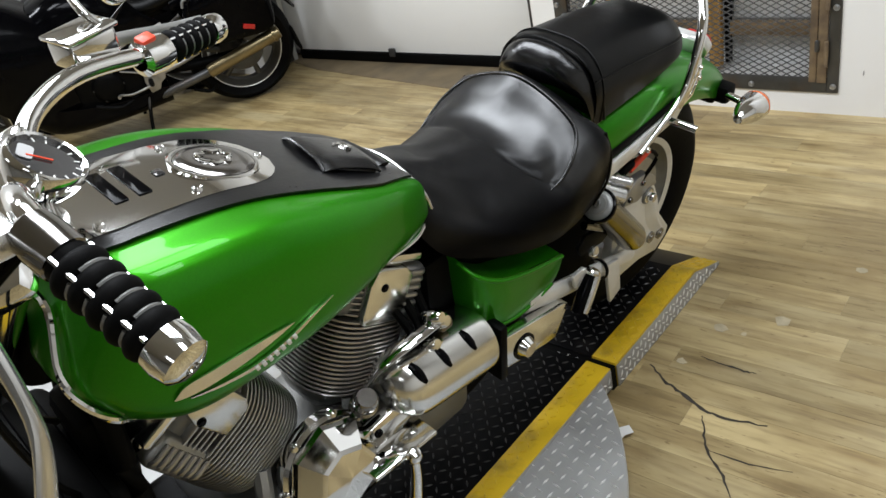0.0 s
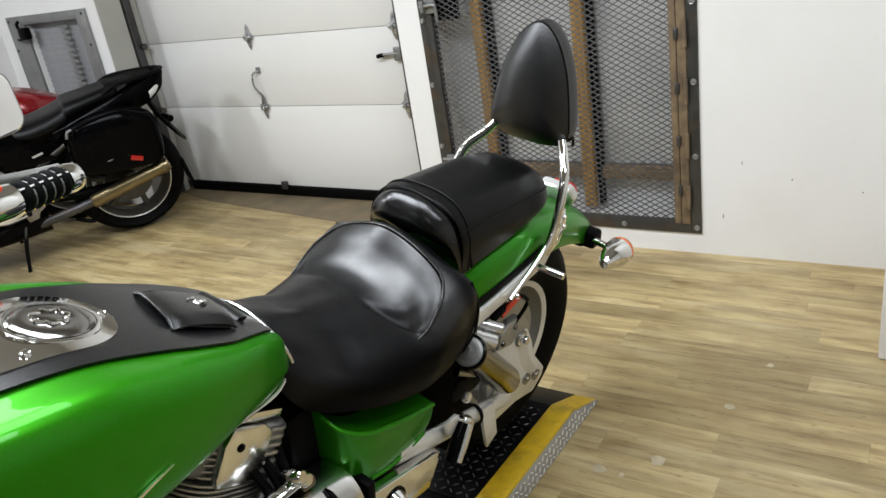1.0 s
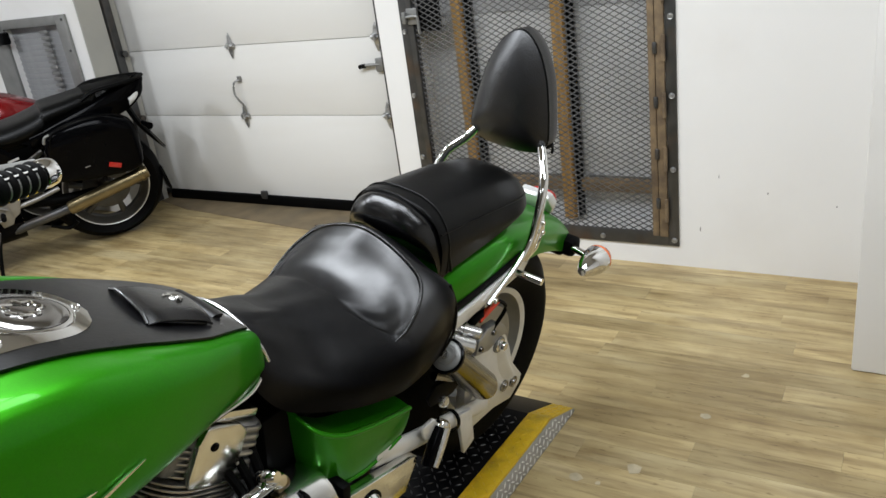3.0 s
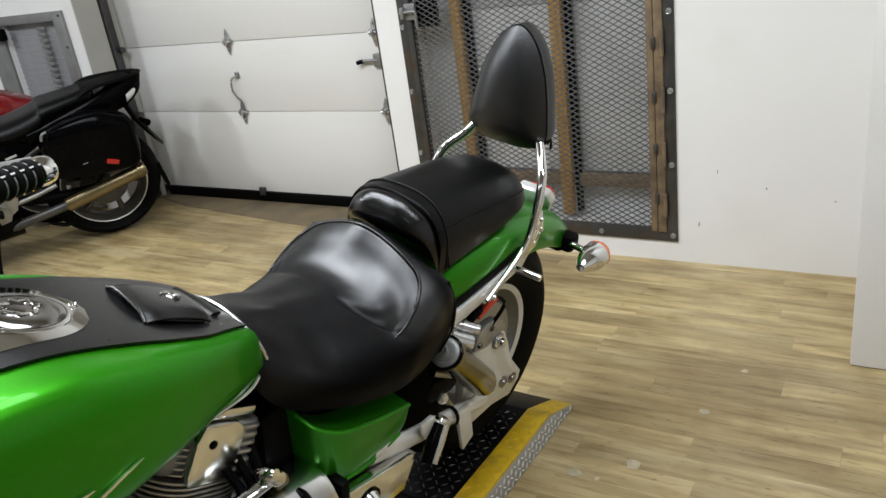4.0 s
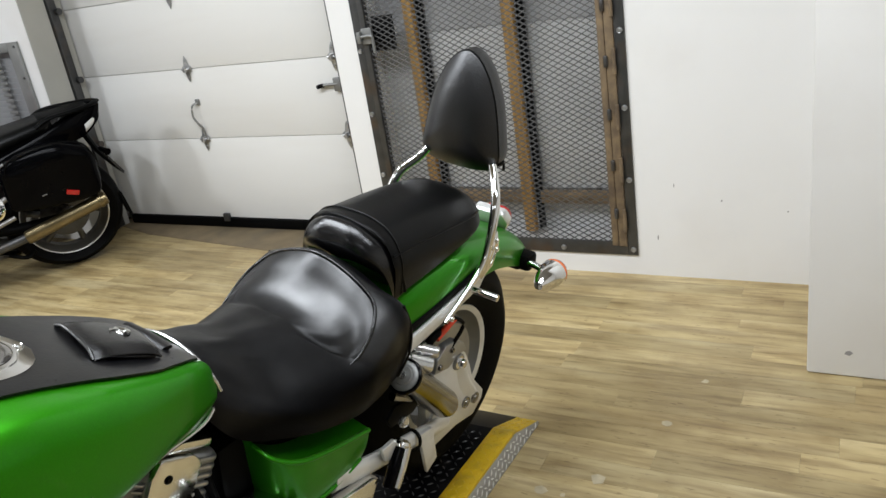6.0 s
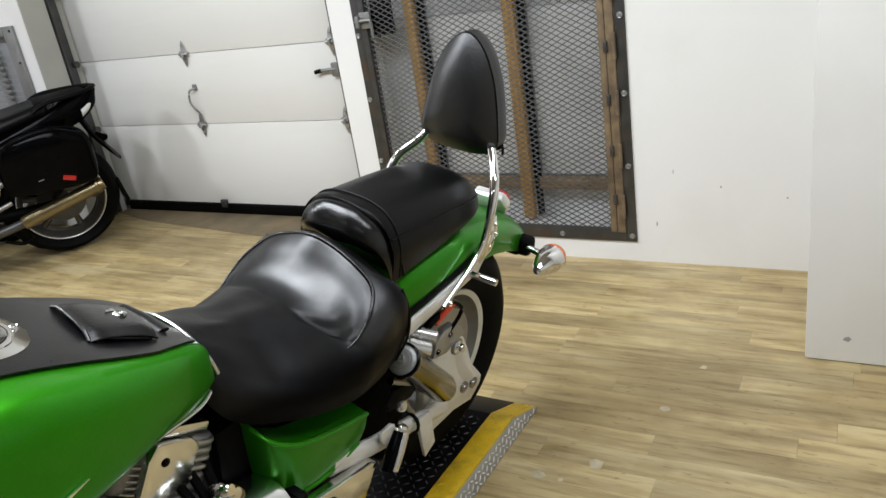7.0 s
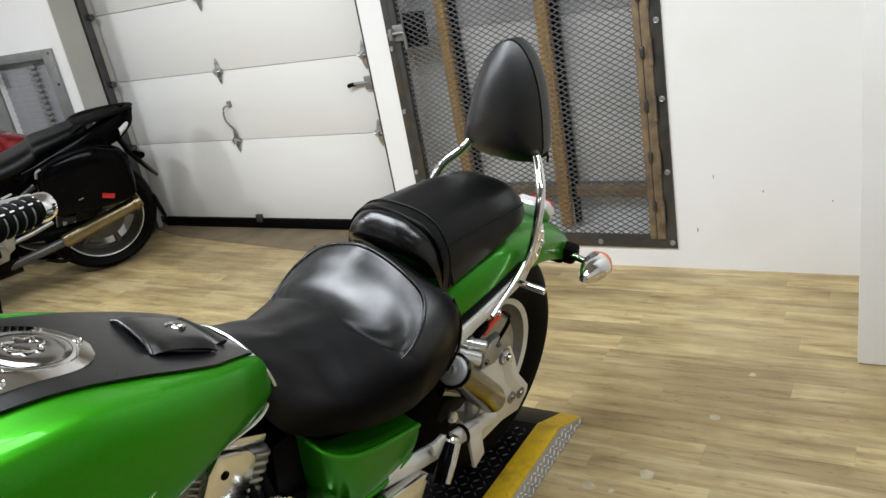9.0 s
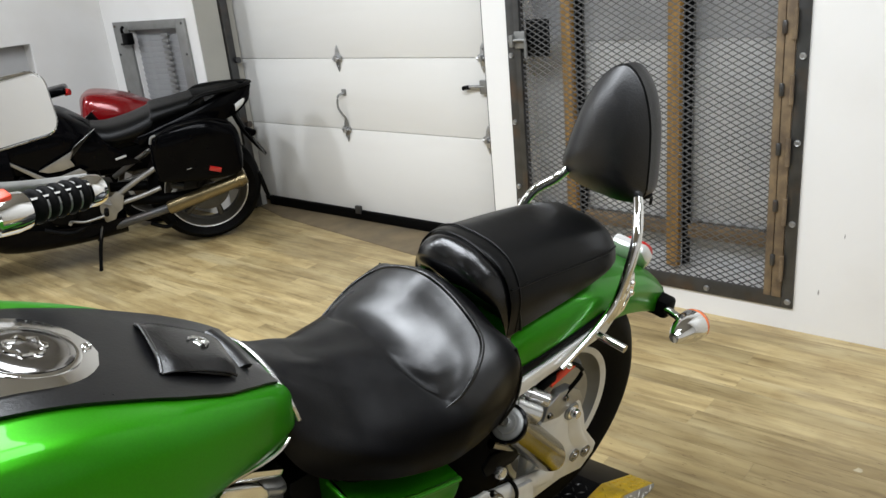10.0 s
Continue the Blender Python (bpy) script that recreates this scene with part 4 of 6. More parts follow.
# rider's seat: half rings from the nose round the left side to the rear, from the pan outward to the skirt
SEAT = [
    [(0, -0.690, 0.795), (0.014, -0.685, 0.793), (0.026, -0.665, 0.786), (0.034, -0.635, 0.777), (0.040, -0.600, 0.770), (0.044, -0.570, 0.764),
     (0.044, -0.556, 0.762), (0.040, -0.545, 0.761), (0.032, -0.537, 0.760), (0.022, -0.532, 0.760), (0.010, -0.530, 0.760), (0, -0.530, 0.760)],
    [(0, -0.738, 0.818), (0.036, -0.732, 0.812), (0.058, -0.705, 0.793), (0.078, -0.655, 0.760), (0.108, -0.600, 0.738), (0.154, -0.520, 0.708),
     (0.156, -0.508, 0.711), (0.148, -0.502, 0.722), (0.128, -0.498, 0.743), (0.090, -0.494, 0.757), (0.045, -0.491, 0.763), (0, -0.490, 0.765)],
    [(0, -0.753, 0.826), (0.050, -0.748, 0.814), (0.078, -0.714, 0.778), (0.105, -0.660, 0.733), (0.140, -0.600, 0.711), (0.177, -0.506, 0.693),
     (0.181, -0.475, 0.707), (0.174, -0.434, 0.737), (0.150, -0.402, 0.766), (0.108, -0.397, 0.795), (0.050, -0.396, 0.818), (0, -0.400, 0.829)],
    [(0, -0.758, 0.822), (0.064, -0.756, 0.802), (0.100, -0.724, 0.752), (0.136, -0.664, 0.703), (0.172, -0.600, 0.680), (0.202, -0.505, 0.664),
     (0.207, -0.462, 0.682), (0.204, -0.405, 0.715), (0.187, -0.354, 0.748), (0.125, -0.360, 0.775), (0.060, -0.357, 0.797), (0, -0.357, 0.805)],
    [(0, -0.762, 0.800), (0.084, -0.765, 0.772), (0.124, -0.735, 0.722), (0.160, -0.668, 0.682), (0.190, -0.598, 0.650), (0.205, -0.500, 0.622),
     (0.206, -0.450, 0.632), (0.204, -0.388, 0.652), (0.194, -0.338, 0.685), (0.140, -0.330, 0.720), (0.070, -0.325, 0.745), (0, -0.322, 0.755)],
    [(0, -0.768, 0.750), (0.100, -0.776, 0.710), (0.134, -0.742, 0.658), (0.164, -0.665, 0.622), (0.182, -0.598, 0.600), (0.187, -0.510, 0.574),
     (0.186, -0.455, 0.570), (0.184, -0.400, 0.578), (0.176, -0.345, 0.600), (0.120, -0.315, 0.660), (0.060, -0.312, 0.690), (0, -0.310, 0.700)],
]


def chord_line(pts, n):
    """A smooth line through unevenly spaced points, n steps a span, with tangents by chord length."""
    p = [np.array(q, float) for q in pts]
    d = [max(1e-5, float(np.linalg.norm(b - a))) for a, b in zip(p, p[1:])]
    m = []
    for k in range(len(p)):
        if k == 0 or k == len(p) - 1:
            a = min(k, len(d) - 1)
            m.append((p[a + 1] - p[a]) / d[a])
        else:
            v0, v1 = (p[k] - p[k - 1]) / d[k - 1], (p[k + 1] - p[k]) / d[k]
            m.append((v0 * d[k] + v1 * d[k - 1]) / (d[k - 1] + d[k]))
    out = []
    for k, h in enumerate(d):
        for i in range(n):
            t = i / n
            out.append(p[k] * (2 * t ** 3 - 3 * t * t + 1) + m[k] * h * (t ** 3 - 2 * t * t + t) + p[k + 1] * (3 * t * t - 2 * t ** 3) + m[k + 1] * h * (t ** 3 - t * t))
    return out + [p[-1]]


def ring_surface(halves, nu=6, nv=6, cap=False):
    """A skin over closed rings, given as mirrored halves from the inside out; the innermost closes on its middle line."""
    halves = [[(0, y, z) for _, y, z in halves[0]]] + halves
    loops = []
    for half in halves:
        loop = half + [(-x, y, z) for x, y, z in half[-2:0:-1]]
        line = smooth_line(loop[-2:] + loop + loop[:2], nv)
        loops.append(line[2 * nv: 2 * nv + len(loop) * nv])
    cols = [chord_line([l[k] for l in loops], nu) for k in range(len(loops[0]))]
    own = bmesh.new()
    g = [[own.verts.new(c[i]) for c in cols] for i in range(len(cols[0]))]
    n = len(cols)
    if cap:
        own.faces.new(g[-1])
    for a, b in zip(g, g[1:]):
        for k in range(n):
            own.faces.new((a[k], a[(k + 1) % n], b[(k + 1) % n], b[k]))
    bmesh.ops.remove_doubles(own, verts=own.verts, dist=2e-5)
    return own


# the back wall of the hollow: a shallow concave ring between crease and rim
def between(k):
    return [tuple(a + (b - a) * (k[0] if n < 5 else k[1]) for a, b in zip(p, q)) for n, (p, q) in enumerate(zip(SEAT[1], SEAT[2]))]


wall_ring = [(x, y, z - (0.004 if n > 5 else 0.0)) for n, (x, y, z) in enumerate(between((0.34, 0.50)))]
lip_ring = between((0.67, 0.84))
seat = part("seat", ring_surface(SEAT[:2] + [wall_ring, lip_ring] + SEAT[2:]), M["leather_sheen"], bike, "wide black leather rider's seat with raised back")
rim = [(x, y, z + 0.0005) for x, y, z in SEAT[2][5:]]
rim = rim + [(-x, y, z) for x, y, z in rim[-2::-1]]
part("seat_piping", tube(rim, [0.0012, 0.003] + [0.0042] * (len(rim) - 4) + [0.003, 0.0012], 10, 6), M["leather_gloss"], seat, "stitched piping round the seat back")
seam_line = [(x * 1.004, y - 0.002, z) for x, y, z in ((0.187, -0.352, 0.750), (0.199, -0.345, 0.700), (0.199, -0.352, 0.640), (0.183, -0.370, 0.585))]
for s in (1, -1):
    part("seat_seam", tube([(s * x, y, z) for x, y, z in seam_line], 0.003, 8, 5), M["leather_matte"], seat)
front = [(0.107, -0.748, 0.757), (0.099, -0.754, 0.788), (0.074, -0.758, 0.810), (0.035, -0.759, 0.823), (0, -0.759, 0.826)]
front = front + [(-x, y, z) for x, y, z in front[-2::-1]]
part("seat_trim", tube(front, 0.0034, 8, 4), M["polished"], seat, "chrome trim at the seat's nose")

# pillion seat: sections from its piped front edge to the rear
PIL = [[(0, -0.310, 0.871), (0.045, -0.312, 0.867), (0.080, -0.305, 0.848), (0.102, -0.294, 0.826), (0.116, -0.287, 0.798), (0.125, -0.279, 0.760), (0.124, -0.268, 0.716)]]
for y, zc, k, low in ((-0.296, 0.8735, 1.0, 0.717), (-0.20, 0.867, 1.0, 0.722), (-0.09, 0.856, 1.0, 0.730), (0.0, 0.842, 0.97, 0.738), (0.035, 0.830, 0.91, 0.742), (0.058, 0.812, 0.82, 0.743), (0.072, 0.786, 0.70, 0.744), (0.078, 0.758, 0.58, 0.742)):
    h = min(1.0, (zc - low) / 0.11)
    PIL.append([(0, y, zc), (0.045 * k, y, zc - 0.003 * h), (0.082 * k, y, zc - 0.016 * h), (0.105 * k, y - 0.002, zc - 0.036 * h), (0.120 * k, y - 0.004, zc - 0.060 * h), (0.129 * k, y - 0.006, zc - 0.095 * h), (0.124 * k, y - 0.006, low)])
pil = part("pillion_seat", surface(PIL, 6, 6, mirror=True, cap=True), M["leather_matte"], bike, "black vinyl pillion seat with rolled front")
roll = []
for dy, dz, w in ((0.002, 0.001, 1.0), (-0.020, -0.003, 1.0), (-0.037, -0.020, 0.995), (-0.044, -0.045, 0.985), (-0.036, -0.072, 0.97), (-0.018, -0.090, 0.95)):
    row = []
    for n, (x, y, z) in enumerate(PIL[0]):
        low = n / 6
        row.append((x * w, y + dy * (1 - 0.25 * low), z + dz * (1 - 0.72 * low)))
    roll.append(row)
part("pillion_roll", surface(roll, 6, 6, mirror=True), M["leather_gloss"], pil, "glossy leather roll at the pillion's front")
ring = [(x * 1.006, y, z + 0.002) for x, y, z in PIL[0]]
part("pillion_piping", tube([(-x, y, z) for x, y, z in ring[:0:-1]] + ring, 0.0036, 8, 6), M["leather_matte"], pil)
ring = [(x * 1.004, y + 0.020, z + 0.0012) for x, y, z in PIL[1]]
part("pillion_seam", tube([(-x, y, z) for x, y, z in ring[:0:-1]] + ring, 0.0018, 6, 6), M["leather_matte"], pil)
for s in (1, -1):
    part("pillion_seam", tube([(s * r[4][0] * 1.004, r[4][1], r[4][2] + 0.001) for r in PIL[1:8]], 0.0022, 6, 5), M["leather_matte"], pil)

# backrest: its outline, repeated from the domed face to the flat back
REST = [(0, 0.848), (0.045, 0.849), (0.080, 0.856), (0.101, 0.870), (0.109, 0.891), (0.105, 0.925), (0.099, 0.960), (0.092, 0.992), (0.084, 1.022), (0.073, 1.050), (0.059, 1.078), (0.041, 1.102), (0.021, 1.119), (0, 1.126)]
rows = [[(x * k, 0.1175 + (z - 0.975) * k * 0.10 + dy, 0.975 + (z - 0.975) * k) for x, z in REST]
        for dy, k in [(0.004 - 0.039 * (1 - k ** 2.8), k) for k in (0.02, 0.12, 0.25, 0.40, 0.55, 0.68, 0.79, 0.88, 0.94, 0.98, 1.0)]
        + [(0.018, 1.012), (0.042, 1.012), (0.054, 0.98), (0.060, 0.90), (0.062, 0.70)]]
rest = part("backrest", ring_surface(rows, 3, 4, cap=True), M["leather"], bike, "tall black leather passenger backrest")
rr = [(x * 1.004, 0.108 + (z - 0.88) * 0.10 + 0.008, 0.975 + (z - 0.975) * 1.004) for x, z in REST[2:]]
part("backrest_piping", tube(rr + [(-x, y, z) for x, y, z in rr[-2::-1]], 0.0032, 8, 5), M["leather_matte"], rest)
part("backrest_zip", box(0.104, 0.135, 0.872, 0.010, 0.026, 0.012, 0.003, pose(0, 0, 0, 0, 0, -12)), M["black"], rest, "black zip end of the backrest cover")
part("zip_pull", box(0.108, 0.148, 0.858, 0.005, 0.008, 0.020, 0.002), M["black_matte"], rest)

for s in (1, -1):
    part("sissy_bar", tube([(s * 0.155, -0.160, 0.590), (s * 0.157, -0.055, 0.645), (s * 0.157, 0.000, 0.690), (s * 0.155, 0.030, 0.760), (s * 0.142 + 0.003, 0.055, 0.815), (s * 0.112 + 0.008, 0.086, 0.852), (s * 0.094 + 0.010, 0.100, 0.878)], [0.006, 0.007, 0.009, 0.011, 0.011, 0.011, 0.010], 12, 6), M["chrome"], bike, "chrome backrest upright")
    part("sissy_bracket", side_plate([(-0.02, 0.64), (0.03, 0.655), (0.055, 0.70), (0.045, 0.745), (0.02, 0.73), (0.0, 0.69), (-0.04, 0.66)], s * 0.158 - 0.004, 0.008), M["chrome"], bike)
    for y, z in ((0.033, 0.725), (0.035, 0.70), (-0.15, 0.60)):
        part("bracket_bolt", bolt((s * 0.166, y, z), (s, 0, 0), 0.007, 0.006), M["chrome"], bike)

# rear fender
FEN = [(-0.345, 0.695, 0.118, 0.585), (-0.22, 0.718, 0.132, 0.598), (-0.05, 0.720, 0.134, 0.612), (0.08, 0.696, 0.128, 0.600), (0.18, 0.665, 0.118, 0.566),
       (0.26, 0.630, 0.106, 0.527), (0.33, 0.580, 0.090, 0.490), (0.385, 0.520, 0.068, 0.460), (0.405, 0.480, 0.045, 0.450)]
rows = [[(0, y, zc), (w * 0.55, y, zc - 0.004), (w * 0.87, y, zc - 0.020), (w * 0.985, y, zc - (zc - ze) * 0.42), (w, y, ze + 0.012), (w * 0.99, y, ze)] for y, zc, w, ze in FEN]
part("rear_fender", surface(rows, 6, 5, mirror=True, thick=0.004), M["green"], bike, "metallic green rear fender")
for s in (1, -1):
    part("fender_rail", side_plate([(-0.40, 0.600), (-0.20, 0.612), (-0.02, 0.632), (0.03, 0.66), (0.035, 0.635), (0.0, 0.600), (-0.2, 0.578), (-0.40, 0.560)], s * 0.14 - 0.006, 0.012, 0.004), M["silver"], bike, "silver fender rail")
    part("rail_peg", tube([(s * 0.148, -0.035, 0.615), (s * 0.215, -0.03, 0.612)], 0.009, 10, 1), M["chrome"], bike)
    # Black tube drawn as the dark gap between fender and rail.
    part("seat_gap", tube([(s * 0.130, -0.35, 0.612), (s * 0.135, -0.15, 0.628), (s * 0.136, 0.0, 0.645)], 0.010, 8, 4, flat=(0.5, 1)), M["black_matte"], bike)
bm = slab([(-0.045, -0.035), (0.045, -0.035), (0.055, 0.0), (0.04, 0.035), (-0.04, 0.035), (-0.055, 0.0)], 0.03, pose(0.01, 0.262, 0.640, -62, 0, 0), 0.008)
part("tail_light", bm, M["clear_lens"], bike, "pale tail lamp housing above the fender")
part("tail_lens", slab(rounded(0.075, 0.05, 0.02), 0.02, pose(0.01, 0.297, 0.642, -62, 0, 0), 0.006), M["red"], bike, "red tail lamp lens")
part("tail_bracket", box(0, 0.40, 0.47, 0.09, 0.035, 0.08, 0.01), M["black_matte"], bike)
for s in (1, -1):
    part("signal_mount", box(s * 0.105, 0.300, 0.530, 0.055, 0.05, 0.05, 0.012), M["black_matte"], bike)
    part("signal_stalk", tube([(s * 0.10, 0.290, 0.535), (s * 0.165, 0.28, 0.532)], 0.010, 10, 1), M["chrome"], bike)
    m = axle_frame((s * 0.205, 0.225, 0.532), (0, 1, 0))
    part("signal_body", spin([(0, -0.032), (0.012, -0.030), (0.019, -0.020), (0.030, 0.008), (0.037, 0.036), (0.038, 0.055), (0.035, 0.056), (0, 0.056)], m, 28), M["chrome"], bike, "chrome bullet turn signal")
    part("signal_lens", spin([(0.037, 0.055), (0.038, 0.062), (0.031, 0.076), (0.016, 0.084), (0, 0.086)], m, 28), M["orange"], bike, "amber turn signal lens")

# side cover below the seat
for s in (1, -1):
    top = [(0.070, -0.712, 0.628), (0.122, -0.712, 0.616), (0.163, -0.700, 0.596), (0.181, -0.656, 0.567), (0.183, -0.590, 0.541), (0.179, -0.520, 0.516), (0.173, -0.455, 0.494)]
    mid = [(0.072, -0.708, 0.555), (0.120, -0.707, 0.545), (0.161, -0.694, 0.525), (0.178, -0.650, 0.500), (0.179, -0.590, 0.482), (0.175, -0.520, 0.466), (0.169, -0.460, 0.456)]
    low = [(0.074, -0.700, 0.480), (0.118, -0.699, 0.470), (0.155, -0.686, 0.453), (0.171, -0.644, 0.436), (0.172, -0.590, 0.426), (0.168, -0.525, 0.424), (0.162, -0.475, 0.424)]
    bot = [(0.070, -0.680, 0.452), (0.112, -0.678, 0.443), (0.142, -0.668, 0.430), (0.154, -0.635, 0.412), (0.156, -0.590, 0.402), (0.152, -0.530, 0.402), (0.146, -0.485, 0.406)]
    lip = [(x * 0.965, y + 0.004, z + 0.001) for x, y, z in top]
    inn = [(x * 0.80, y + 0.02, z - 0.030) for x, y, z in top]
    rows = [[(s * x, y, z) for x, y, z in r] for r in (inn, lip, top, mid, low, bot)]
    cover = part("side_cover", surface(rows, 4, 6, thick=0.003), M["green"], bike, "metallic green side cover")
    shelf = [[(s * x * k, y + 0.008, z + dz) for x, y, z in top[2:]] for k, dz in ((0.96, -0.006), (0.80, -0.002), (0.62, 0.0))]
    part("cover_shelf", surface(shelf, 3, 4), M["green"], cover, "green top face of the side cover")
    part("cover_lip", tube([(s * x, y, z) for x, y, z in top[1:]], 0.0042, 10, 6), M["green"], cover)
    part("cover_ridge", tube([(s * (x + 0.001), y, z) for x, y, z in low[3:]], 0.0045, 8, 5), M["green"], cover)
part("frame_block", box(0, -0.60, 0.50, 0.20, 0.34, 0.26, 0.02), M["black_matte"], bike, "dark frame and air box under the seat")
part("seat_base", box(0, -0.52, 0.64, 0.28, 0.38, 0.08, 0.03), M["black_matte"], bike)
part("frame_spine", tube([(0, -1.30, 0.90), (0, -1.0, 0.74), (0, -0.7, 0.66)], 0.035, 12, 5), M["black_matte"], bike)
for s in (1, -1):
    part("frame_tube", tube([(s * 0.03, -1.33, 0.86), (s * 0.10, -1.36, 0.60), (s * 0.12, -1.36, 0.28), (s * 0.09, -1.25, 0.17), (s * 0.07, -0.8, 0.16), (s * 0.07, -0.55, 0.22), (s * 0.12, -0.5, 0.45)], 0.018, 10, 6), M["black_matte"], bike, "black frame tube")

# ---- engine ----
def cylinder(name, foot, lean, label):
    """A finned cylinder with its head, leaning about x; local z along the bore."""
    c = part(name, box(0, 0, 0.17, 0.15, 0.15, 0.26, 0.05, None, None, 4), M["engine"], bike, label)
    c.matrix_basis = Matrix.Translation(foot) @ Matrix.Rotation(radians(lean), 4, "X")
    fin_bm = slab(rounded(0.212, 0.205, 0.075, 8), 0.0042, None, 0.0008)
    fin_me = bpy.data.meshes.new("fin")
    fin_bm.to_mesh(fin_me)
    fin_bm.free()
    fin_me.materials.append(M["fin"])
    for k in range(17):
        f = new("fin", fin_me)
        f.parent = c
        f.location = (0, 0, 0.105 + k * 0.0092)
        g = 1.0 + 0.04 * math.sin(k / 16 * math.pi)
        f.scale = (g, g, 1)
    part("head", box(0, 0, 0.300, 0.175, 0.19, 0.085, 0.022, None, None, 3), M["engine"], c)
    for k in range(5):
        f = new("fin", fin_me)
        f.parent = c
        f.location = (0, 0, 0.265 + k * 0.0115)
        f.scale = (0.97, 0.93, 0.9)
    part("rocker_cover", box(0, 0, 0.352, 0.165, 0.165, 0.04, 0.018, None, None, 3), M["chrome"], c, "chrome rocker cover")
    return c


for nm, foot, lean, s in (("rear_cylinder", (0, -1.003, 0.362), -27, 1), ("front_cylinder", (0, -1.105, 0.356), 27, -1)):
    c = cylinder(nm, foot, lean, "finned grey engine cylinder")
    # chrome plug cover on the left of the head
    if s > 0:
        face = [(-0.050, 0.250), (0.035, 0.250), (0.046, 0.275), (0.046, 0.345), (0.022, 0.360), (-0.045, 0.360), (-0.055, 0.33), (-0.055, 0.27)]
    else:
        face = [(0.004, 0.255), (0.060, 0.255), (0.072, 0.275), (0.072, 0.345), (0.050, 0.358), (0.010, 0.358), (0.0, 0.33)]
    part("plug_cover", slab(face, 0.026, pose(0.086, 0, 0) @ SIDE, 0.006), M["satin"], c, "chrome head side cover")
    part("plug_bolt", bolt((0.1125, 0.010 if s < 0 else -0.022, 0.325), (1, 0, 0), 0.008, 0.003), M["black"], c)
    part("head_casting", box(0.080, 0.058 * s, 0.300, 0.050, 0.060, 0.110, 0.016, None, None, 3), M["alloy"], c, "ribbed cast head side")
    for k in range(7):
        part("side_rib", tube([(0.088, 0.082 * s, 0.250 + k * 0.0155), (0.108, 0.070 * s, 0.252 + k * 0.0155), (0.108, 0.040 * s, 0.252 + k * 0.0155)], 0.0048, 8, 3), M["fin"], c)
    part("rocker_strip", box(0.068, 0.0, 0.374, 0.078, 0.120, 0.018, 0.006, None, None, 2), M["satin"], c, "bright rocker edge")
bm = box(0, -1.095, 0.285, 0.26, 0.36, 0.20, 0.05, None, None, 4)
box(0, -0.82, 0.27, 0.24, 0.28, 0.20, 0.04, None, bm, 3)
case = part("crankcase", bm, M["engine"], bike, "grey cast crankcase")
for y, z in ((-1.2, 0.40), (-1.0, 0.41), (-0.88, 0.39)):
    part("case_rib", tube([(0.10, y, z - 0.03), (0.125, y, z), (0.10, y + 0.02, z + 0.05)], 0.016, 8, 4), M["alloy"], bike)
# faceted chrome stator cover
m = axle_frame((0.140, -1.072, 0.394), (1, 0, 0.25))
part("stator_cover", spin([(0.092, 0.0), (0.095, 0.016), (0.090, 0.026), (0.060, 0.060), (0.052, 0.064), (0, 0.068)], m, 8), M["chrome"], bike, "faceted chrome stator cover").data.shade_flat()
part("stator_ring", spin([(0.096, -0.02), (0.103, -0.012), (0.103, 0.010), (0.096, 0.016), (0.090, 0.010)], m, 40), M["chrome"], bike)
for k in range(7):
    a = radians(20 + k * 51)
    p = m @ Vector((0.102 * math.cos(a), 0.102 * math.sin(a), 0.004))
    part("stator_bolt", bolt(tuple(p), (1, 0, 0.25), 0.009, 0.014), M["chrome"], bike)

# long chrome cover with three slots
rows = []
for y, g in ((-0.944, 0.05), (-0.938, 0.45), (-0.922, 0.78), (-0.895, 0.96), (-0.85, 1.0), (-0.78, 1.0), (-0.715, 1.0), (-0.700, 0.97)):
    zc = 0.455 - (y + 0.83) * 0.13
    prof_c = [(0.110, 0.060), (0.155, 0.066), (0.190, 0.052), (0.212, 0.018), (0.214, -0.022), (0.200, -0.056), (0.165, -0.070), (0.110, -0.068)]
    rows.append([(0.11 + (x - 0.11) * (0.35 + 0.65 * g), y, zc + dz * g) for x, dz in prof_c])
cover = part("chrome_cover", surface(rows, 6, 5, cap=True), M["satin"], bike, "long chrome side cover with three slots")
for y in (-0.888, -0.826, -0.760):
    zc = 0.455 - (y + 0.83) * 0.13
    bm = tube([(0.172, y - 0.003, zc + 0.0625), (0.186, y, zc + 0.0560), (0.198, y + 0.003, zc + 0.0430), (0.205, y + 0.006, zc + 0.0320)], [0.006, 0.0085, 0.0085, 0.005], 10, 4, flat=(1, 0.28))
    part("cover_slot", bm, M["black"], cover, "dark slot insert")
part("chrome_bracket", side_plate([(-1.035, 0.44), (-0.945, 0.45), (-0.90, 0.40), (-0.93, 0.385), (-1.03, 0.385)], 0.155, 0.022, 0.004), M["chrome"], bike)
part("chrome_step", box(0.185, -0.965, 0.382, 0.085, 0.15, 0.010, 0.003, pose(0, 0, 0, -4)), M["chrome"], bike)
part("bracket_bolt", bolt((0.178, -0.985, 0.425), (1, 0, 0), 0.009, 0.005), M["black"], bike)
part("oil_cap", spin([(0, 0.03), (0.018, 0.03), (0.022, 0.024), (0.022, 0.0), (0.026, -0.004), (0.026, -0.02)], pose(0.15, -0.985, 0.485, 0, 25, 0), 24), M["chrome_dark"], bike, "dark ribbed oil cap with chrome collar")
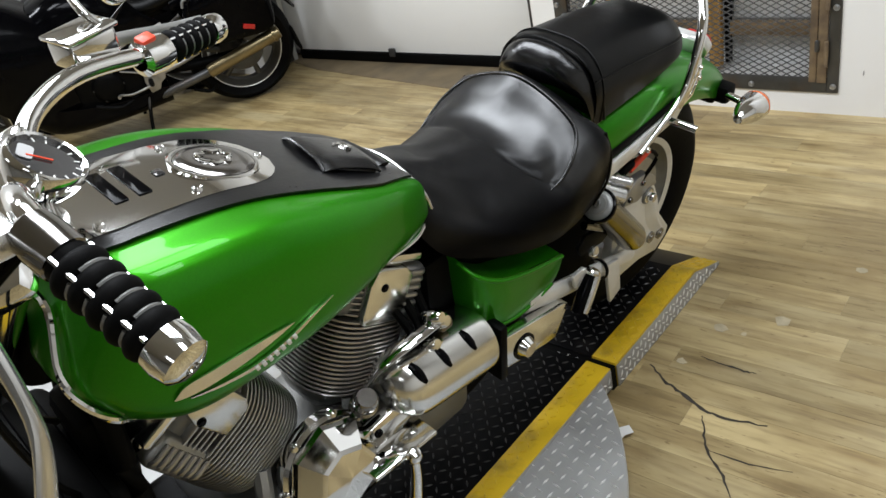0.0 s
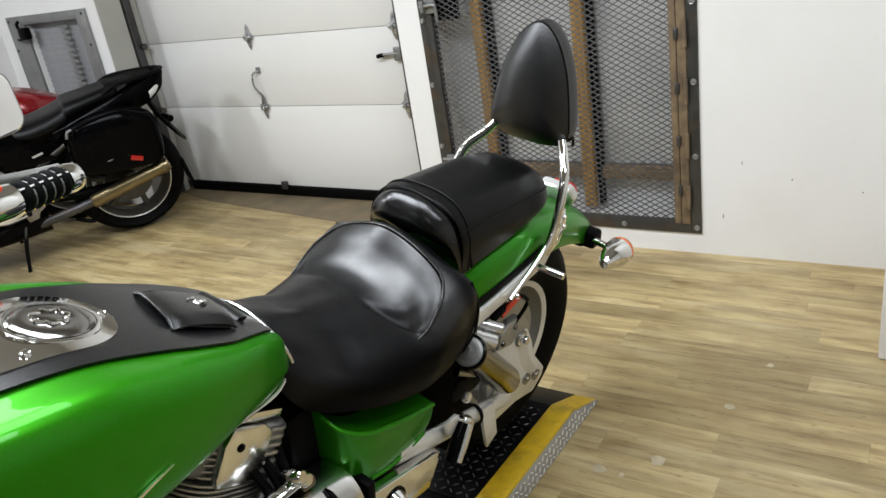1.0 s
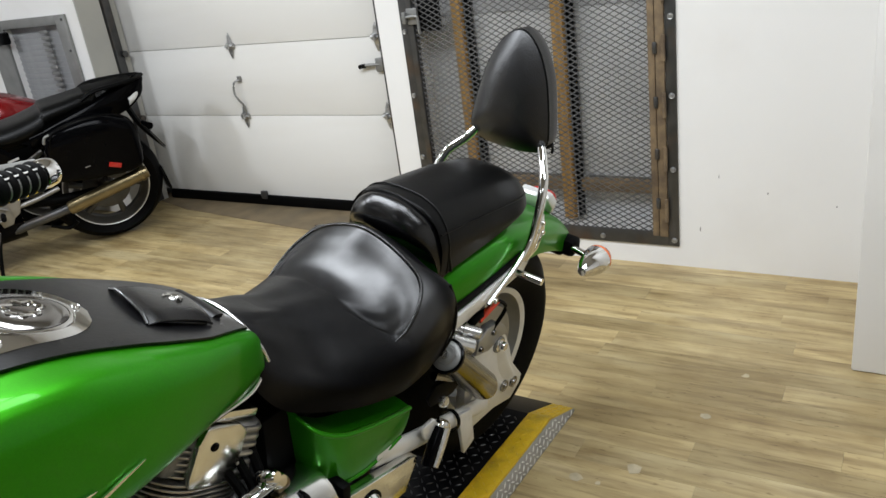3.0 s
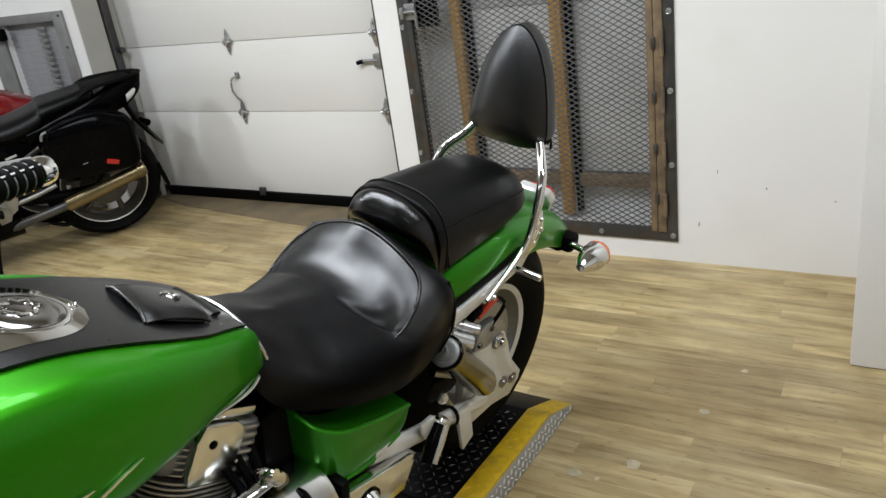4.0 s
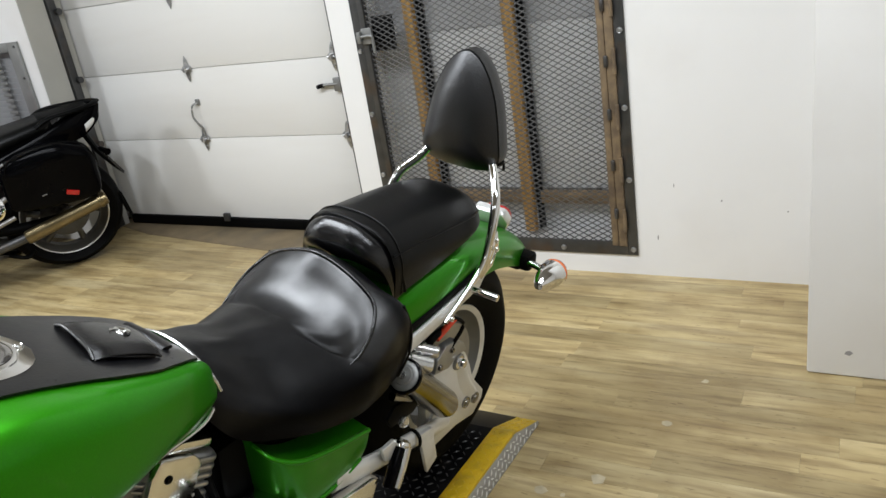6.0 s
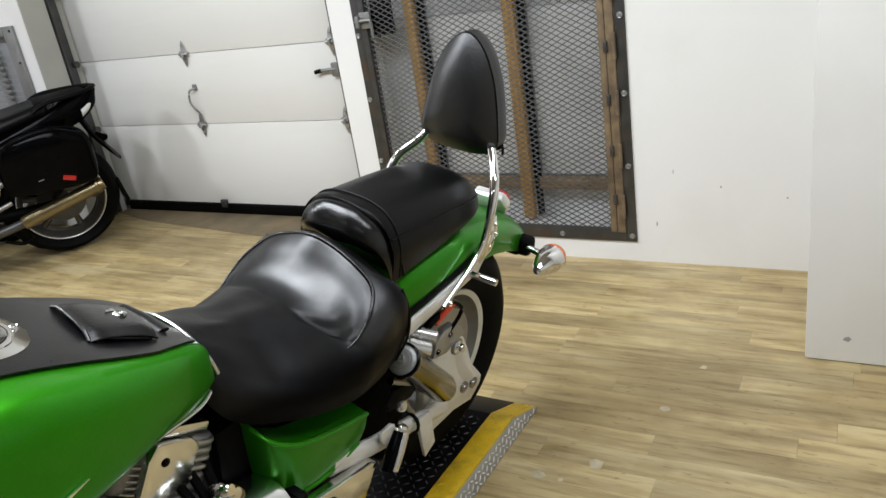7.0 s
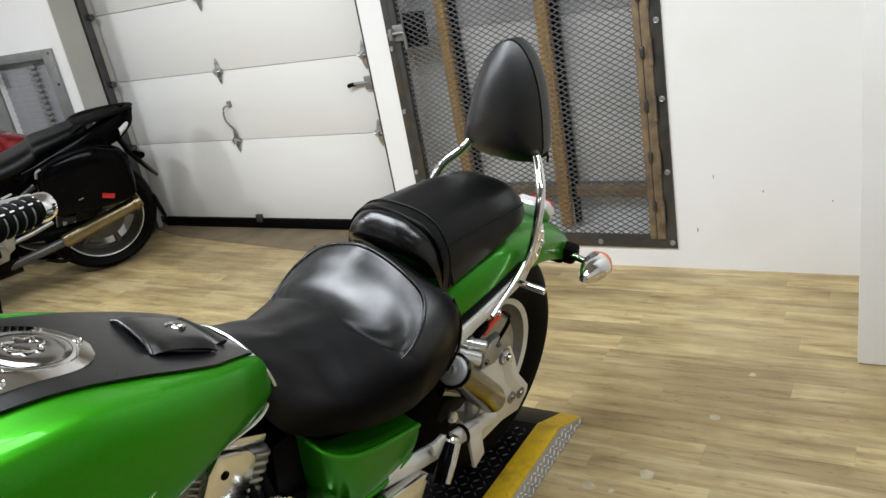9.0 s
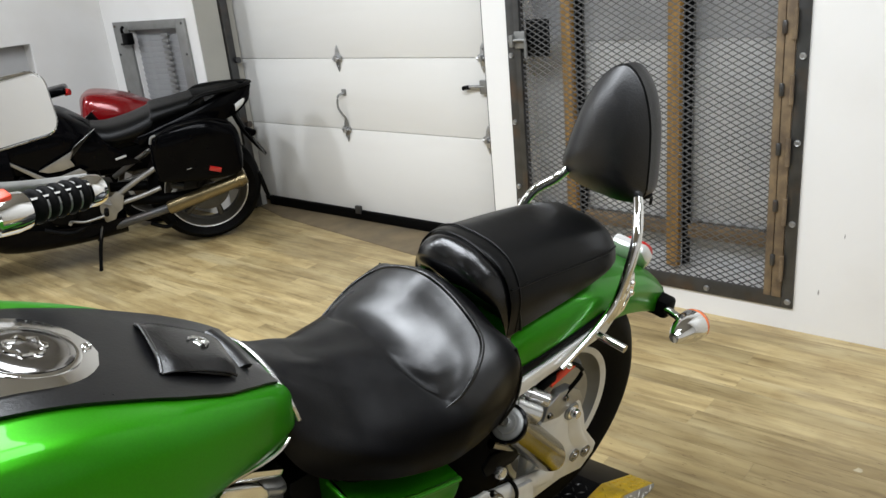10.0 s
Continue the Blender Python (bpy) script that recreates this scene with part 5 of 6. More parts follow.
# linkage bracket over the cover
bm = tube([(0.135, -0.97, 0.50), (0.150, -0.93, 0.545), (0.158, -0.875, 0.560), (0.160, -0.815, 0.562)], [0.005, 0.009, 0.011, 0.010], 10, 5, flat=(1.5, 0.55))
part("linkage_arm", bm, M["chrome"], bike, "chrome linkage arm")
for y, z in ((-0.812, 0.572), (-0.800, 0.555), (-0.828, 0.515), (-0.815, 0.50)):
    part("linkage_knob", spin([(0, 0.022), (0.010, 0.022), (0.014, 0.016), (0.016, 0.006), (0.016, -0.01), (0.010, -0.02), (0, -0.02)], axle_frame((0.155, y, z), (1, 0.3, 0.4)), 18), M["chrome"], bike, "chrome ribbed cap")
part("brass_union", box(0.150, -0.785, 0.535, 0.03, 0.03, 0.022, 0.006), M["gold"], bike, "small brass union")
for k in range(3):
    part("hose", tube([(0.10, -0.86 + 0.03 * k, 0.60), (0.14, -0.85 + 0.02 * k, 0.54), (0.12, -0.84 + 0.02 * k, 0.44)], 0.009, 8, 5), M["black_matte"], bike, "black hose")

# box plate behind the cover, with its bolt
bm = side_plate([(-0.658, 0.420), (-0.468, 0.378), (-0.452, 0.370), (-0.492, 0.295), (-0.522, 0.298), (-0.658, 0.330)], 0.168, 0.026, 0.004)
pivot = part("pivot_cover", bm, M["satin"], bike, "chrome pivot cover plate")
part("pivot_bolt", spin([(0, 0.02), (0.017, 0.02), (0.020, 0.014), (0.024, 0.006), (0.026, 0)], axle_frame((0.194, -0.604, 0.357), (1, 0, 0)), 28), M["chrome"], pivot, "large chrome bolt")
part("pivot_washer", spin([(0.026, 0.003), (0.031, 0.003), (0.031, -0.003)], axle_frame((0.195, -0.604, 0.357), (1, 0, 0)), 28), M["black"], pivot)
# Black block fills the space between the two covers with its shade.
part("cover_gap", box(0.150, -0.674, 0.395, 0.11, 0.022, 0.15, 0.006), M["black_matte"], bike)

# footpegs, lever
for s in (1, -1):
    part("peg_mount", side_plate([(-0.43, 0.425), (-0.39, 0.425), (-0.36, 0.395), (-0.375, 0.37), (-0.42, 0.385)], s * 0.182 - 0.005, 0.010, 0.002), M["silver"], bike)
    part("passenger_peg", tube([(s * 0.192, -0.372, 0.402), (s * 0.198, -0.402, 0.368), (s * 0.204, -0.432, 0.332)], [0.015, 0.016, 0.016], 14, 2), M["black"], bike, "folded passenger footpeg")
    part("peg_cap", tube([(s * 0.201, -0.366, 0.400), (s * 0.209, -0.396, 0.364), (s * 0.214, -0.424, 0.332)], [0.012, 0.012, 0.011], 12, 2), M["polished"], bike, "polished strip of the footpeg")
    part("peg_end", spin([(0, 0.010), (0.010, 0.009), (0.018, 0.004), (0.020, -0.002), (0.016, -0.008), (0, -0.010)], axle_frame((s * 0.194, -0.372, 0.408), (s * -0.1, 0.62, 0.72)), 20), M["chrome"], bike, "rounded chrome peg end")
bm = tube([(0.265, -0.980, 0.430), (0.262, -0.978, 0.38), (0.256, -0.980, 0.31), (0.25, -0.99, 0.20)], [0.009, 0.010, 0.012, 0.012], 10, 4)
spin([(0, 0.016), (0.010, 0.013), (0.0145, 0.004), (0.0145, -0.006), (0.010, -0.012), (0, -0.014)], pose(0.266, -0.980, 0.437, 0, 20, 0), 18, bm)
part("stand_lever", bm, M["chrome"], bike, "chrome lever with a ball end")
part("side_stand", tube([(0.14, -0.99, 0.17), (0.20, -0.99, 0.10), (0.27, -1.0, 0.012), (0.30, -1.0, 0.004 - 0.04)], [0.014, 0.013, 0.012, 0.016], 10, 4), M["chrome"], bike, "chrome side stand")
part("shift_rod", tube([(0.20, -1.16, 0.33), (0.22, -1.30, 0.28), (0.23, -1.48, 0.27)], 0.008, 8, 4), M["chrome"], bike)
part("front_peg", tube([(0.17, -1.42, 0.25), (0.30, -1.43, 0.25)], [0.018, 0.02], 12, 1), M["rubber"], bike, "rubber rider's footpeg")

# ---- swing arm, shock, rear wheel ----
for s in (1, -1):
    part("swing_arm", tube([(s * 0.160, -0.56, 0.425), (s * 0.160, -0.434, 0.380), (s * 0.152, -0.247, 0.318), (s * 0.140, -0.13, 0.270)], [0.021, 0.020, 0.019, 0.019], 12, 4, flat=(0.75, 1.15)), M["silver"], bike, "silver swing arm")
    part("arm_clamp", side_plate([(-0.275, 0.345), (-0.225, 0.335), (-0.205, 0.225), (-0.245, 0.205), (-0.262, 0.28)], s * 0.165 - 0.004, 0.010, 0.002), M["silver"], bike)
    part("arm_band", spin([(0.024, -0.006), (0.027, -0.004), (0.027, 0.004), (0.024, 0.006)], axle_frame((s * 0.153, -0.285, 0.330), (0, 0.95, -0.31)), 20, closed=True), M["black_matte"], bike)
bm = side_plate([(-0.200, 0.345), (-0.178, 0.420), (-0.148, 0.462), (-0.105, 0.468), (-0.060, 0.452), (-0.030, 0.420), (-0.008, 0.372), (0.010, 0.315), (0.066, 0.240), (0.060, 0.215), (0.018, 0.185), (-0.065, 0.205), (-0.160, 0.205), (-0.205, 0.235)], 0.106, 0.026, 0.004)
hub = part("axle_bracket", bm, M["silver"], bike, "angular cast silver axle bracket")
part("bracket_rib", surface([[(0.130, -0.075, 0.400), (0.142, -0.050, 0.405), (0.130, -0.030, 0.385)], [(0.130, -0.060, 0.330), (0.146, -0.028, 0.330), (0.130, -0.002, 0.320)], [(0.130, -0.030, 0.265), (0.134, 0.020, 0.255), (0.130, 0.048, 0.245)]], 4, 4), M["silver"], hub)
part("bracket_flange", side_plate([(-0.205, 0.30), (-0.150, 0.345), (-0.120, 0.300), (-0.105, 0.235), (-0.205, 0.225)], 0.128, 0.012, 0.003), M["silver"], hub)
part("bracket_bolt", spin([(0, 0.018), (0.010, 0.018), (0.012, 0.012), (0.012, 0.004), (0.018, 0.003), (0.018, -0.01), (0, -0.01)], axle_frame((0.136, -0.066, 0.414), (1, 0, 0)), 16), M["chrome"], hub)
part("bracket_cap", side_plate([(-0.168, 0.435), (-0.156, 0.470), (-0.120, 0.492), (-0.078, 0.488), (-0.045, 0.462), (-0.028, 0.430), (-0.060, 0.434), (-0.110, 0.420)], 0.112, 0.023, 0.004), M["alloy"], hub, "dull grey cast cap")
for y, z in ((-0.150, 0.448), (-0.100, 0.470)):
    part("bracket_bolt", bolt((0.135, y, z), (1, 0, 0), 0.008, 0.008), M["chrome_dark"], hub)
part("bolt_seat", spin([(0.013, 0.002), (0.022, 0.002), (0.023, -0.004)], axle_frame((0.135, -0.066, 0.414), (1, 0, 0)), 20), M["engine"], hub)
for y, z in ((-0.024, 0.256), (0.020, 0.243)):
    part("axle_nut", spin([(0, 0.006), (0.007, 0.006), (0.009, 0.002), (0.012, 0.004), (0.016, 0.003), (0.017, -0.004)], axle_frame((0.134, y, z), (1, 0, 0)), 18), M["chrome_dark"], hub)
for s in (1, -1):
    a, b = Vector((s * 0.166, -0.328, 0.550)), Vector((s * 0.150, -0.135, 0.330))
    d = axle_frame(tuple(a), tuple(b - a))
    L = (b - a).length
    shock = part("shock_cover", spin([(0.0, 0.004), (0.036, 0.004), (0.038, 0.0), (0.040, 0.004), (0.0395, 0.012), (0.037, 0.016), (0.037, L - 0.03), (0.033, L - 0.012), (0.018, L - 0.004), (0, L)], d, 32), M["chrome_dark"], bike, "smoked chrome shock absorber cover")
    part("shock_cap", spin([(0, -0.008), (0.020, -0.008), (0.022, -0.005), (0.027, -0.005), (0.033, -0.001), (0.0345, 0.005), (0, 0.006)], d, 32), M["steel_light"], shock, "grey shock cap")
    part("shock_ring", spin([(0.0335, 0.0), (0.036, -0.003), (0.040, -0.001), (0.0405, 0.006), (0.036, 0.007)], d, 32), M["black"], shock, "black ring round the shock")
    part("shock_bolt", spin([(0, -0.016), (0.009, -0.016), (0.010, -0.008), (0.016, -0.007), (0.017, 0.002)], d, 20), M["polished"], shock)
    for p, q, r in (((0.118, -0.232, 0.548), (0.166, -0.198, 0.534), 0.015), ((0.118, -0.285, 0.548), (0.172, -0.232, 0.520), 0.018)):
        st_v = Vector((s * q[0], q[1], q[2])) - Vector((s * p[0], p[1], p[2]))
        sl_n = st_v.length
        part("bolt_stub", spin([(0.0, sl_n), (r * 0.7, sl_n), (r, sl_n - 0.004), (r, sl_n * 0.45), (r * 1.2, sl_n * 0.44), (r * 1.2, sl_n * 0.3), (r, sl_n * 0.28), (r, 0), (0, 0)], axle_frame((s * p[0], p[1], p[2]), tuple(st_v)), 24), M["polished"], bike, "chrome bolt stub with a collar")
    part("brake_caliper", box(s * 0.100, -0.165, 0.478, 0.05, 0.085, 0.055, 0.016, pose(0, 0, 0, -35), None, 3), M["engine"], bike, "cast rear brake caliper")
    part("caliper_hose", tube([(s * 0.11, -0.20, 0.50), (s * 0.13, -0.17, 0.545), (s * 0.12, -0.11, 0.53)], 0.010, 10, 4), M["black_matte"], bike)
for s in (1, -1):
    part("link_bolt", bolt((s * 0.166, -0.335, 0.428), (s, 0, 0.3), 0.014, 0.012), M["polished"], bike)
    part("link_plate", side_plate([(-0.372, 0.448), (-0.345, 0.470), (-0.262, 0.452), (-0.250, 0.425), (-0.280, 0.410), (-0.360, 0.420)], s * 0.150 - 0.005, 0.010, 0.003), M["black_matte"], bike, "black link plate")
    part("link_rod", tube([(s * 0.150, -0.350, 0.500), (s * 0.158, -0.290, 0.462), (s * 0.156, -0.215, 0.420)], 0.010, 12, 4), M["chrome_dark"], bike)
part("brake_hose", tube([(0.13, -0.10, 0.47), (0.14, -0.06, 0.53), (0.13, -0.16, 0.60)], 0.005, 8, 5), M["black_matte"], bike)
part("red_spring", tube([(0.132, -0.160, 0.535), (0.134, -0.088, 0.556)], 0.008, 10, 1), M["red_switch"], bike, "red reflector strip")


def wheel(name, at, turn, R, half, rim, material, label, spokes=5, owner=None):
    m = at @ turn @ pose(0, 0, 0, 0, 90, 0)
    t = [(rim, -half * 0.62), (rim + 0.008, -half * 0.75), ((R + rim) / 2, -half), (R - half * 0.62, -half * 0.93), (R - half * 0.25, -half * 0.66), (R - half * 0.06, -half * 0.34), (R, 0)]
    prof_t = t + [(r, -z) for r, z in t[-2::-1]]
    tyre = part(name, spin(prof_t, m, 64), M["rubber"], owner or bike, label)
    rp = [(rim - 0.030, -half * 0.25), (rim - 0.022, -half * 0.32), (rim - 0.012, -half * 0.60), (rim - 0.004, -half * 0.72), (rim + 0.005, -half * 0.74), (rim + 0.007, -half * 0.66), (rim - 0.002, -half * 0.5)]
    part("rim", spin(rp + [(r, -z) for r, z in rp[::-1]], m, 64, closed=True), M["dark_wheel"] if owner else M["engine"], tyre, "cast wheel rim")
    part("rim_lip", spin([(rim - (0.004 if owner else 0.010), half * 0.70), (rim + 0.005, half * 0.76), (rim + 0.007, half * 0.68)], m, 64), M["silver"], tyre, "thin pale rim lip")
    part("hub", spin([(0, 0.07), (0.03, 0.07), (0.045, 0.05), (0.05, 0.0), (0.045, -0.05), (0.03, -0.07), (0, -0.07)], m, 28), material, tyre)
    for k in range(spokes):
        a = 2 * math.pi * k / spokes + 0.3
        bm = tube([m @ Vector((0.035 * math.cos(a), 0.035 * math.sin(a), 0.02)), m @ Vector((rim * 0.55 * math.cos(a + 0.06), rim * 0.55 * math.sin(a + 0.06), 0.012)), m @ Vector(((rim - 0.02) * math.cos(a), (rim - 0.02) * math.sin(a), 0.0))], [0.022, 0.016, 0.02], 10, 4)
        part("spoke", bm, material, tyre)
    part("brake_disc", spin([(0.055, 0.046), (0.125, 0.046), (0.125, 0.051), (0.055, 0.051)], m, 48, closed=True), M["steel"] if owner else M["alloy"], tyre, "steel brake disc")
    return tyre


wheel("rear_wheel", pose(0, -0.01, 0.322), Matrix(), 0.322, 0.085, 0.176, M["engine"], "rear tyre on a silver cast wheel")

# ---- front end, turned to the right ----
STEER = Matrix.Translation((0, -1.30, 0.98)) @ Matrix.Rotation(radians(28), 4, "X") @ Matrix.Rotation(radians(-30), 4, "Z") @ Matrix.Rotation(radians(-28), 4, "X")


def st(*p):
    return tuple(STEER @ Vector(p))


for s in (1, -1):
    part("fork_tube", tube([st(s * 0.10, -0.02, 0.06), st(s * 0.10, -0.16, -0.22), st(s * 0.10, -0.30, -0.48)], [0.024, 0.026, 0.030], 14, 2), M["chrome"], bike, "chrome front fork leg")
part("triple_clamp", box(0, 0, 0, 0.27, 0.075, 0.035, 0.014, STEER @ pose(0, -0.03, 0.05, 28)), M["chrome"], bike, "chrome triple clamp")
part("fork_clamp", box(0, 0, 0, 0.26, 0.07, 0.04, 0.014, STEER @ pose(0, -0.12, -0.12, 28)), M["black_matte"], bike)
part("steering_head", tube([(0, -1.295, 1.0), (0, -1.39, 0.80)], 0.03, 14, 1), M["black_matte"], bike)
wheel("front_wheel", Matrix.Translation(st(0, -0.355, -0.655)), STEER.to_3x3().to_4x4(), 0.315, 0.062, 0.235, M["silver"], "front tyre on a cast wheel", 5)
hl = STEER @ pose(0, -0.16, -0.06, 90, 0, 0)
part("headlight", spin([(0, -0.10), (0.05, -0.095), (0.085, -0.06), (0.096, 0.0), (0.098, 0.05), (0.090, 0.056), (0, 0.058)], hl, 36), M["chrome"], bike, "chrome headlight bowl")
# Front block, oversized radiator and lower box are added to keep this space dark.
part("oil_cooler", box(-0.02, -1.45, 0.42, 0.30, 0.16, 0.46, 0.03, None, None, 3), M["black_matte"], bike, "black block added to darken the space before the engine")
part("horn_block", box(0, -1.36, 0.66, 0.12, 0.06, 0.12, 0.02), M["black_matte"], bike)
part("radiator", box(0, -1.42, 0.40, 0.30, 0.05, 0.52, 0.012), M["black_matte"], bike, "black radiator")
part("lower_cowl", box(0, -1.30, 0.22, 0.28, 0.34, 0.22, 0.04, None, None, 3), M["black_matte"], bike, "black box added to darken the space under the engine")

# gauge
gm = Matrix.Translation((0.02, -1.270, 1.082)) @ Matrix.Rotation(radians(-28), 4, "Z") @ Matrix.Rotation(radians(-38), 4, "X")
gauge = part("speedometer", spin([(0.036, -0.03), (0.044, -0.015), (0.048, 0.0), (0.048, 0.010), (0.045, 0.014), (0.042, 0.012), (0.042, 0.006), (0, 0.006)], gm, 40), M["chrome"], bike, "round chrome speedometer")
part("dial", spin([(0, 0.0075), (0.042, 0.0075), (0.042, 0.006)], gm, 40), M["glass"], gauge, "black dial under glass")
part("needle", box(0, 0, 0, 0.0022, 0.03, 0.0015, 0.0, gm @ pose(0.004, -0.008, 0.0095, 0, 0, 12)), M["red_switch"], gauge, "red needle")
part("display", slab(rounded(0.028, 0.018, 0.005), 0.0012, gm @ pose(0.0, -0.024, 0.0082), 0.0), M["grey_light"], gauge, "grey digital display")
for k in range(-5, 6):
    a = radians(90 + k * 24)
    part("tick", box(0, 0, 0, 0.0018, 0.007, 0.0012, 0.0, gm @ pose(0.036 * math.cos(a), 0.036 * math.sin(a), 0.0082, 0, 0, math.degrees(a) - 90)), M["white"], gauge)

# handlebar with grips
LI, LE = Vector((0.305, -1.350, 1.148)), Vector((0.442, -1.325, 1.090))
RI, RE = Vector((-0.295, -0.955, 1.012)), Vector((-0.338, -0.822, 0.996))
part("handlebar", tube([tuple(LI), (0.24, -1.350, 1.165), (0.15, -1.335, 1.135), (0.09, -1.325, 1.075)], 0.0135, 12, 6), M["chrome"], bike, "chrome pull-back handlebar")
part("handlebar", tube([(-0.10, -1.270, 1.03), (-0.17, -1.215, 1.055), (-0.235, -1.115, 1.055), tuple(RI)], 0.0145, 12, 6), M["chrome"], bike, "chrome pull-back handlebar")
part("riser", tube([(0.09, -1.325, 1.075), (0.0, -1.30, 1.04), (-0.10, -1.270, 1.03)], 0.018, 12, 5), M["chrome"], bike)


def grip(a, b, flip):
    d = (b - a)
    m = axle_frame(tuple(a), tuple(d))
    L = d.length
    pr = [(0, -0.004), (0.020, -0.004), (0.022, 0.004)]
    n = 5
    for k in range(n):
        z0 = 0.010 + k * (L - 0.045) / n
        w = (L - 0.045) / n
        pr += [(0.0205, z0), (0.0245, z0 + w * 0.12), (0.0272, z0 + w * 0.30), (0.0282, z0 + w * 0.5), (0.0272, z0 + w * 0.70), (0.0245, z0 + w * 0.88), (0.0205, z0 + w * 0.98)]
    pr += [(0.018, L - 0.033), (0, L - 0.033)]
    g = part("grip", spin(pr, m, 24), M["rubber"], bike, "black ribbed rubber grip")
    for k in range(n - 1):
        z0 = 0.010 + (k + 1) * (L - 0.045) / n
        for j in range(3):
            a0 = j * 2 * math.pi / 3 + 0.4
            pts = [m @ Vector((0.0225 * math.cos(a0 + t), 0.0225 * math.sin(a0 + t), z0)) for t in np.linspace(0, 1.5, 6)]
            part("grip_ring", tube(pts, 0.0021, 6, 2), M["steel_light"], g)
    for j in range(3):
        a0 = j * 2 * math.pi / 3 + 0.15
        part("grip_rib", tube([m @ Vector((0.0238 * math.cos(a0), 0.0238 * math.sin(a0), t)) for t in (0.004, L * 0.35, L * 0.7, L - 0.035)], 0.0028, 6, 3), M["chrome"], g, "chrome strip of the grip")
    part("grip_end", spin([(0.020, L - 0.036), (0.0255, L - 0.033), (0.0265, L - 0.020), (0.024, L - 0.006), (0.016, L), (0.007, L + 0.001), (0.006, L - 0.003), (0, L - 0.003)], m, 24), M["chrome"], g, "chrome grip end")
    return g


grip(LI, LE, 1)
grip(RI, RE, -1)
d = (LI - LE).normalized()
part("switch_housing", spin([(0.015, -0.006), (0.024, -0.002), (0.025, 0.02), (0.023, 0.042), (0.016, 0.048)], axle_frame(tuple(LI), tuple(d)), 24), M["chrome_dark"], bike, "smoked chrome switch housing")
part("clutch_perch", box(0.245, -1.395, 1.163, 0.06, 0.06, 0.03, 0.01), M["polished"], bike)
part("clutch_lever", tube([(0.255, -1.405, 1.17), (0.31, -1.428, 1.185), (0.37, -1.435, 1.165), (0.42, -1.442, 1.100), (0.445, -1.470, 1.035), (0.45, -1.472, 1.005)], [0.011, 0.011, 0.010, 0.009, 0.009, 0.011], 12, 6, flat=(0.7, 1.25)), M["polished"], bike, "polished clutch lever")
d2 = (RI - RE).normalized()
bm = spin([(0.016, -0.004), (0.029, 0.0), (0.031, 0.02), (0.029, 0.05), (0.018, 0.056)], axle_frame(tuple(RI), tuple(d2)), 24)
sw = part("switch_housing", bm, M["chrome"], bike, "chrome throttle and switch housing")
part("kill_switch", box(-0.283, -0.985, 1.045, 0.022, 0.030, 0.014, 0.004, pose(0, 0, 0, 0, 15, 15)), M["red_switch"], sw, "red kill switch")
part("brake_reservoir", box(-0.295, -1.075, 1.065, 0.062, 0.085, 0.045, 0.008, pose(0, 0, 0, 0, 0, 14), None, 3), M["chrome"], bike, "chrome brake fluid reservoir")
part("reservoir_lid", box(-0.295, -1.075, 1.091, 0.070, 0.094, 0.008, 0.003, pose(0, 0, 0, 0, 0, 14)), M["chrome"], bike)
part("brake_lever", tube([(-0.305, -1.07, 1.045), (-0.36, -1.01, 1.03), (-0.40, -0.90, 1.0), (-0.41, -0.82, 0.985)], [0.010, 0.010, 0.008, 0.009], 10, 6, flat=(0.7, 1.2)), M["alloy"], bike)
part("mirror_stem", tube([(-0.285, -1.045, 1.09), (-0.31, -1.06, 1.12), (-0.40, -1.03, 1.13), (-0.490, -0.924, 1.103)], [0.007, 0.007, 0.008, 0.010], 10, 6), M["chrome"], bike, "chrome mirror stem")
mm = axle_frame((-0.470, -0.894, 1.103), (0.93, 0.25, 0.20))
shell = part("mirror_shell", slab(rounded(0.150, 0.112, 0.028), 0.022, mm @ pose(0, 0, -0.024), 0.008), M["chrome"], bike, "chrome mirror housing")
part("mirror_glass", slab(rounded(0.134, 0.098, 0.022), 0.002, mm @ pose(0, 0, -0.001), 0.0), M["mirror"], shell, "mirror glass")
for k, (a, b) in enumerate((((0.26, -1.36, 1.15), (0.05, -1.40, 0.75)), ((-0.28, -1.10, 1.05), (-0.05, -1.38, 0.80)), ((0.24, -1.38, 1.14), (0.08, -1.42, 0.62)))):
    a, b = Vector(a), Vector(b)
    part("cable", tube([tuple(a), tuple(a.lerp(b, 0.35) + Vector((0.0, -0.06, 0.03))), tuple(a.lerp(b, 0.7) + Vector((0.02, -0.04, 0))), tuple(b)], 0.005, 8, 6), M["black_matte"], bike, "black control cable")
# ---- black sport tourer beside the overhead door: local x to its left, y to its rear ----
tour = thing("touring_motorcycle", pose(-0.659, -0.623, 0, 0, 6.7, -28.6) @ Matrix.Scale(1.046, 4), "black sport touring motorcycle with hard side cases on its stand", "motorcycle")


def tpart(name, bm, material, label=""):
    return part(name, bm, material, tour, label)


wheel("rear_wheel", pose(0, 0, 0.312), Matrix(), 0.312, 0.085, 0.222, M["dark_wheel"], "rear tyre on a grey cast wheel", 6, tour)
wheel("front_wheel", pose(0, -1.50, 0.300), Matrix(), 0.300, 0.060, 0.222, M["dark_wheel"], "front tyre on a grey cast wheel", 6, tour)


def half_rows(data):
    """Rows of (y, then x, z pairs)."""
    return [[(r[k], r[0], r[k + 1]) for k in range(1, len(r), 2)] for r in data]


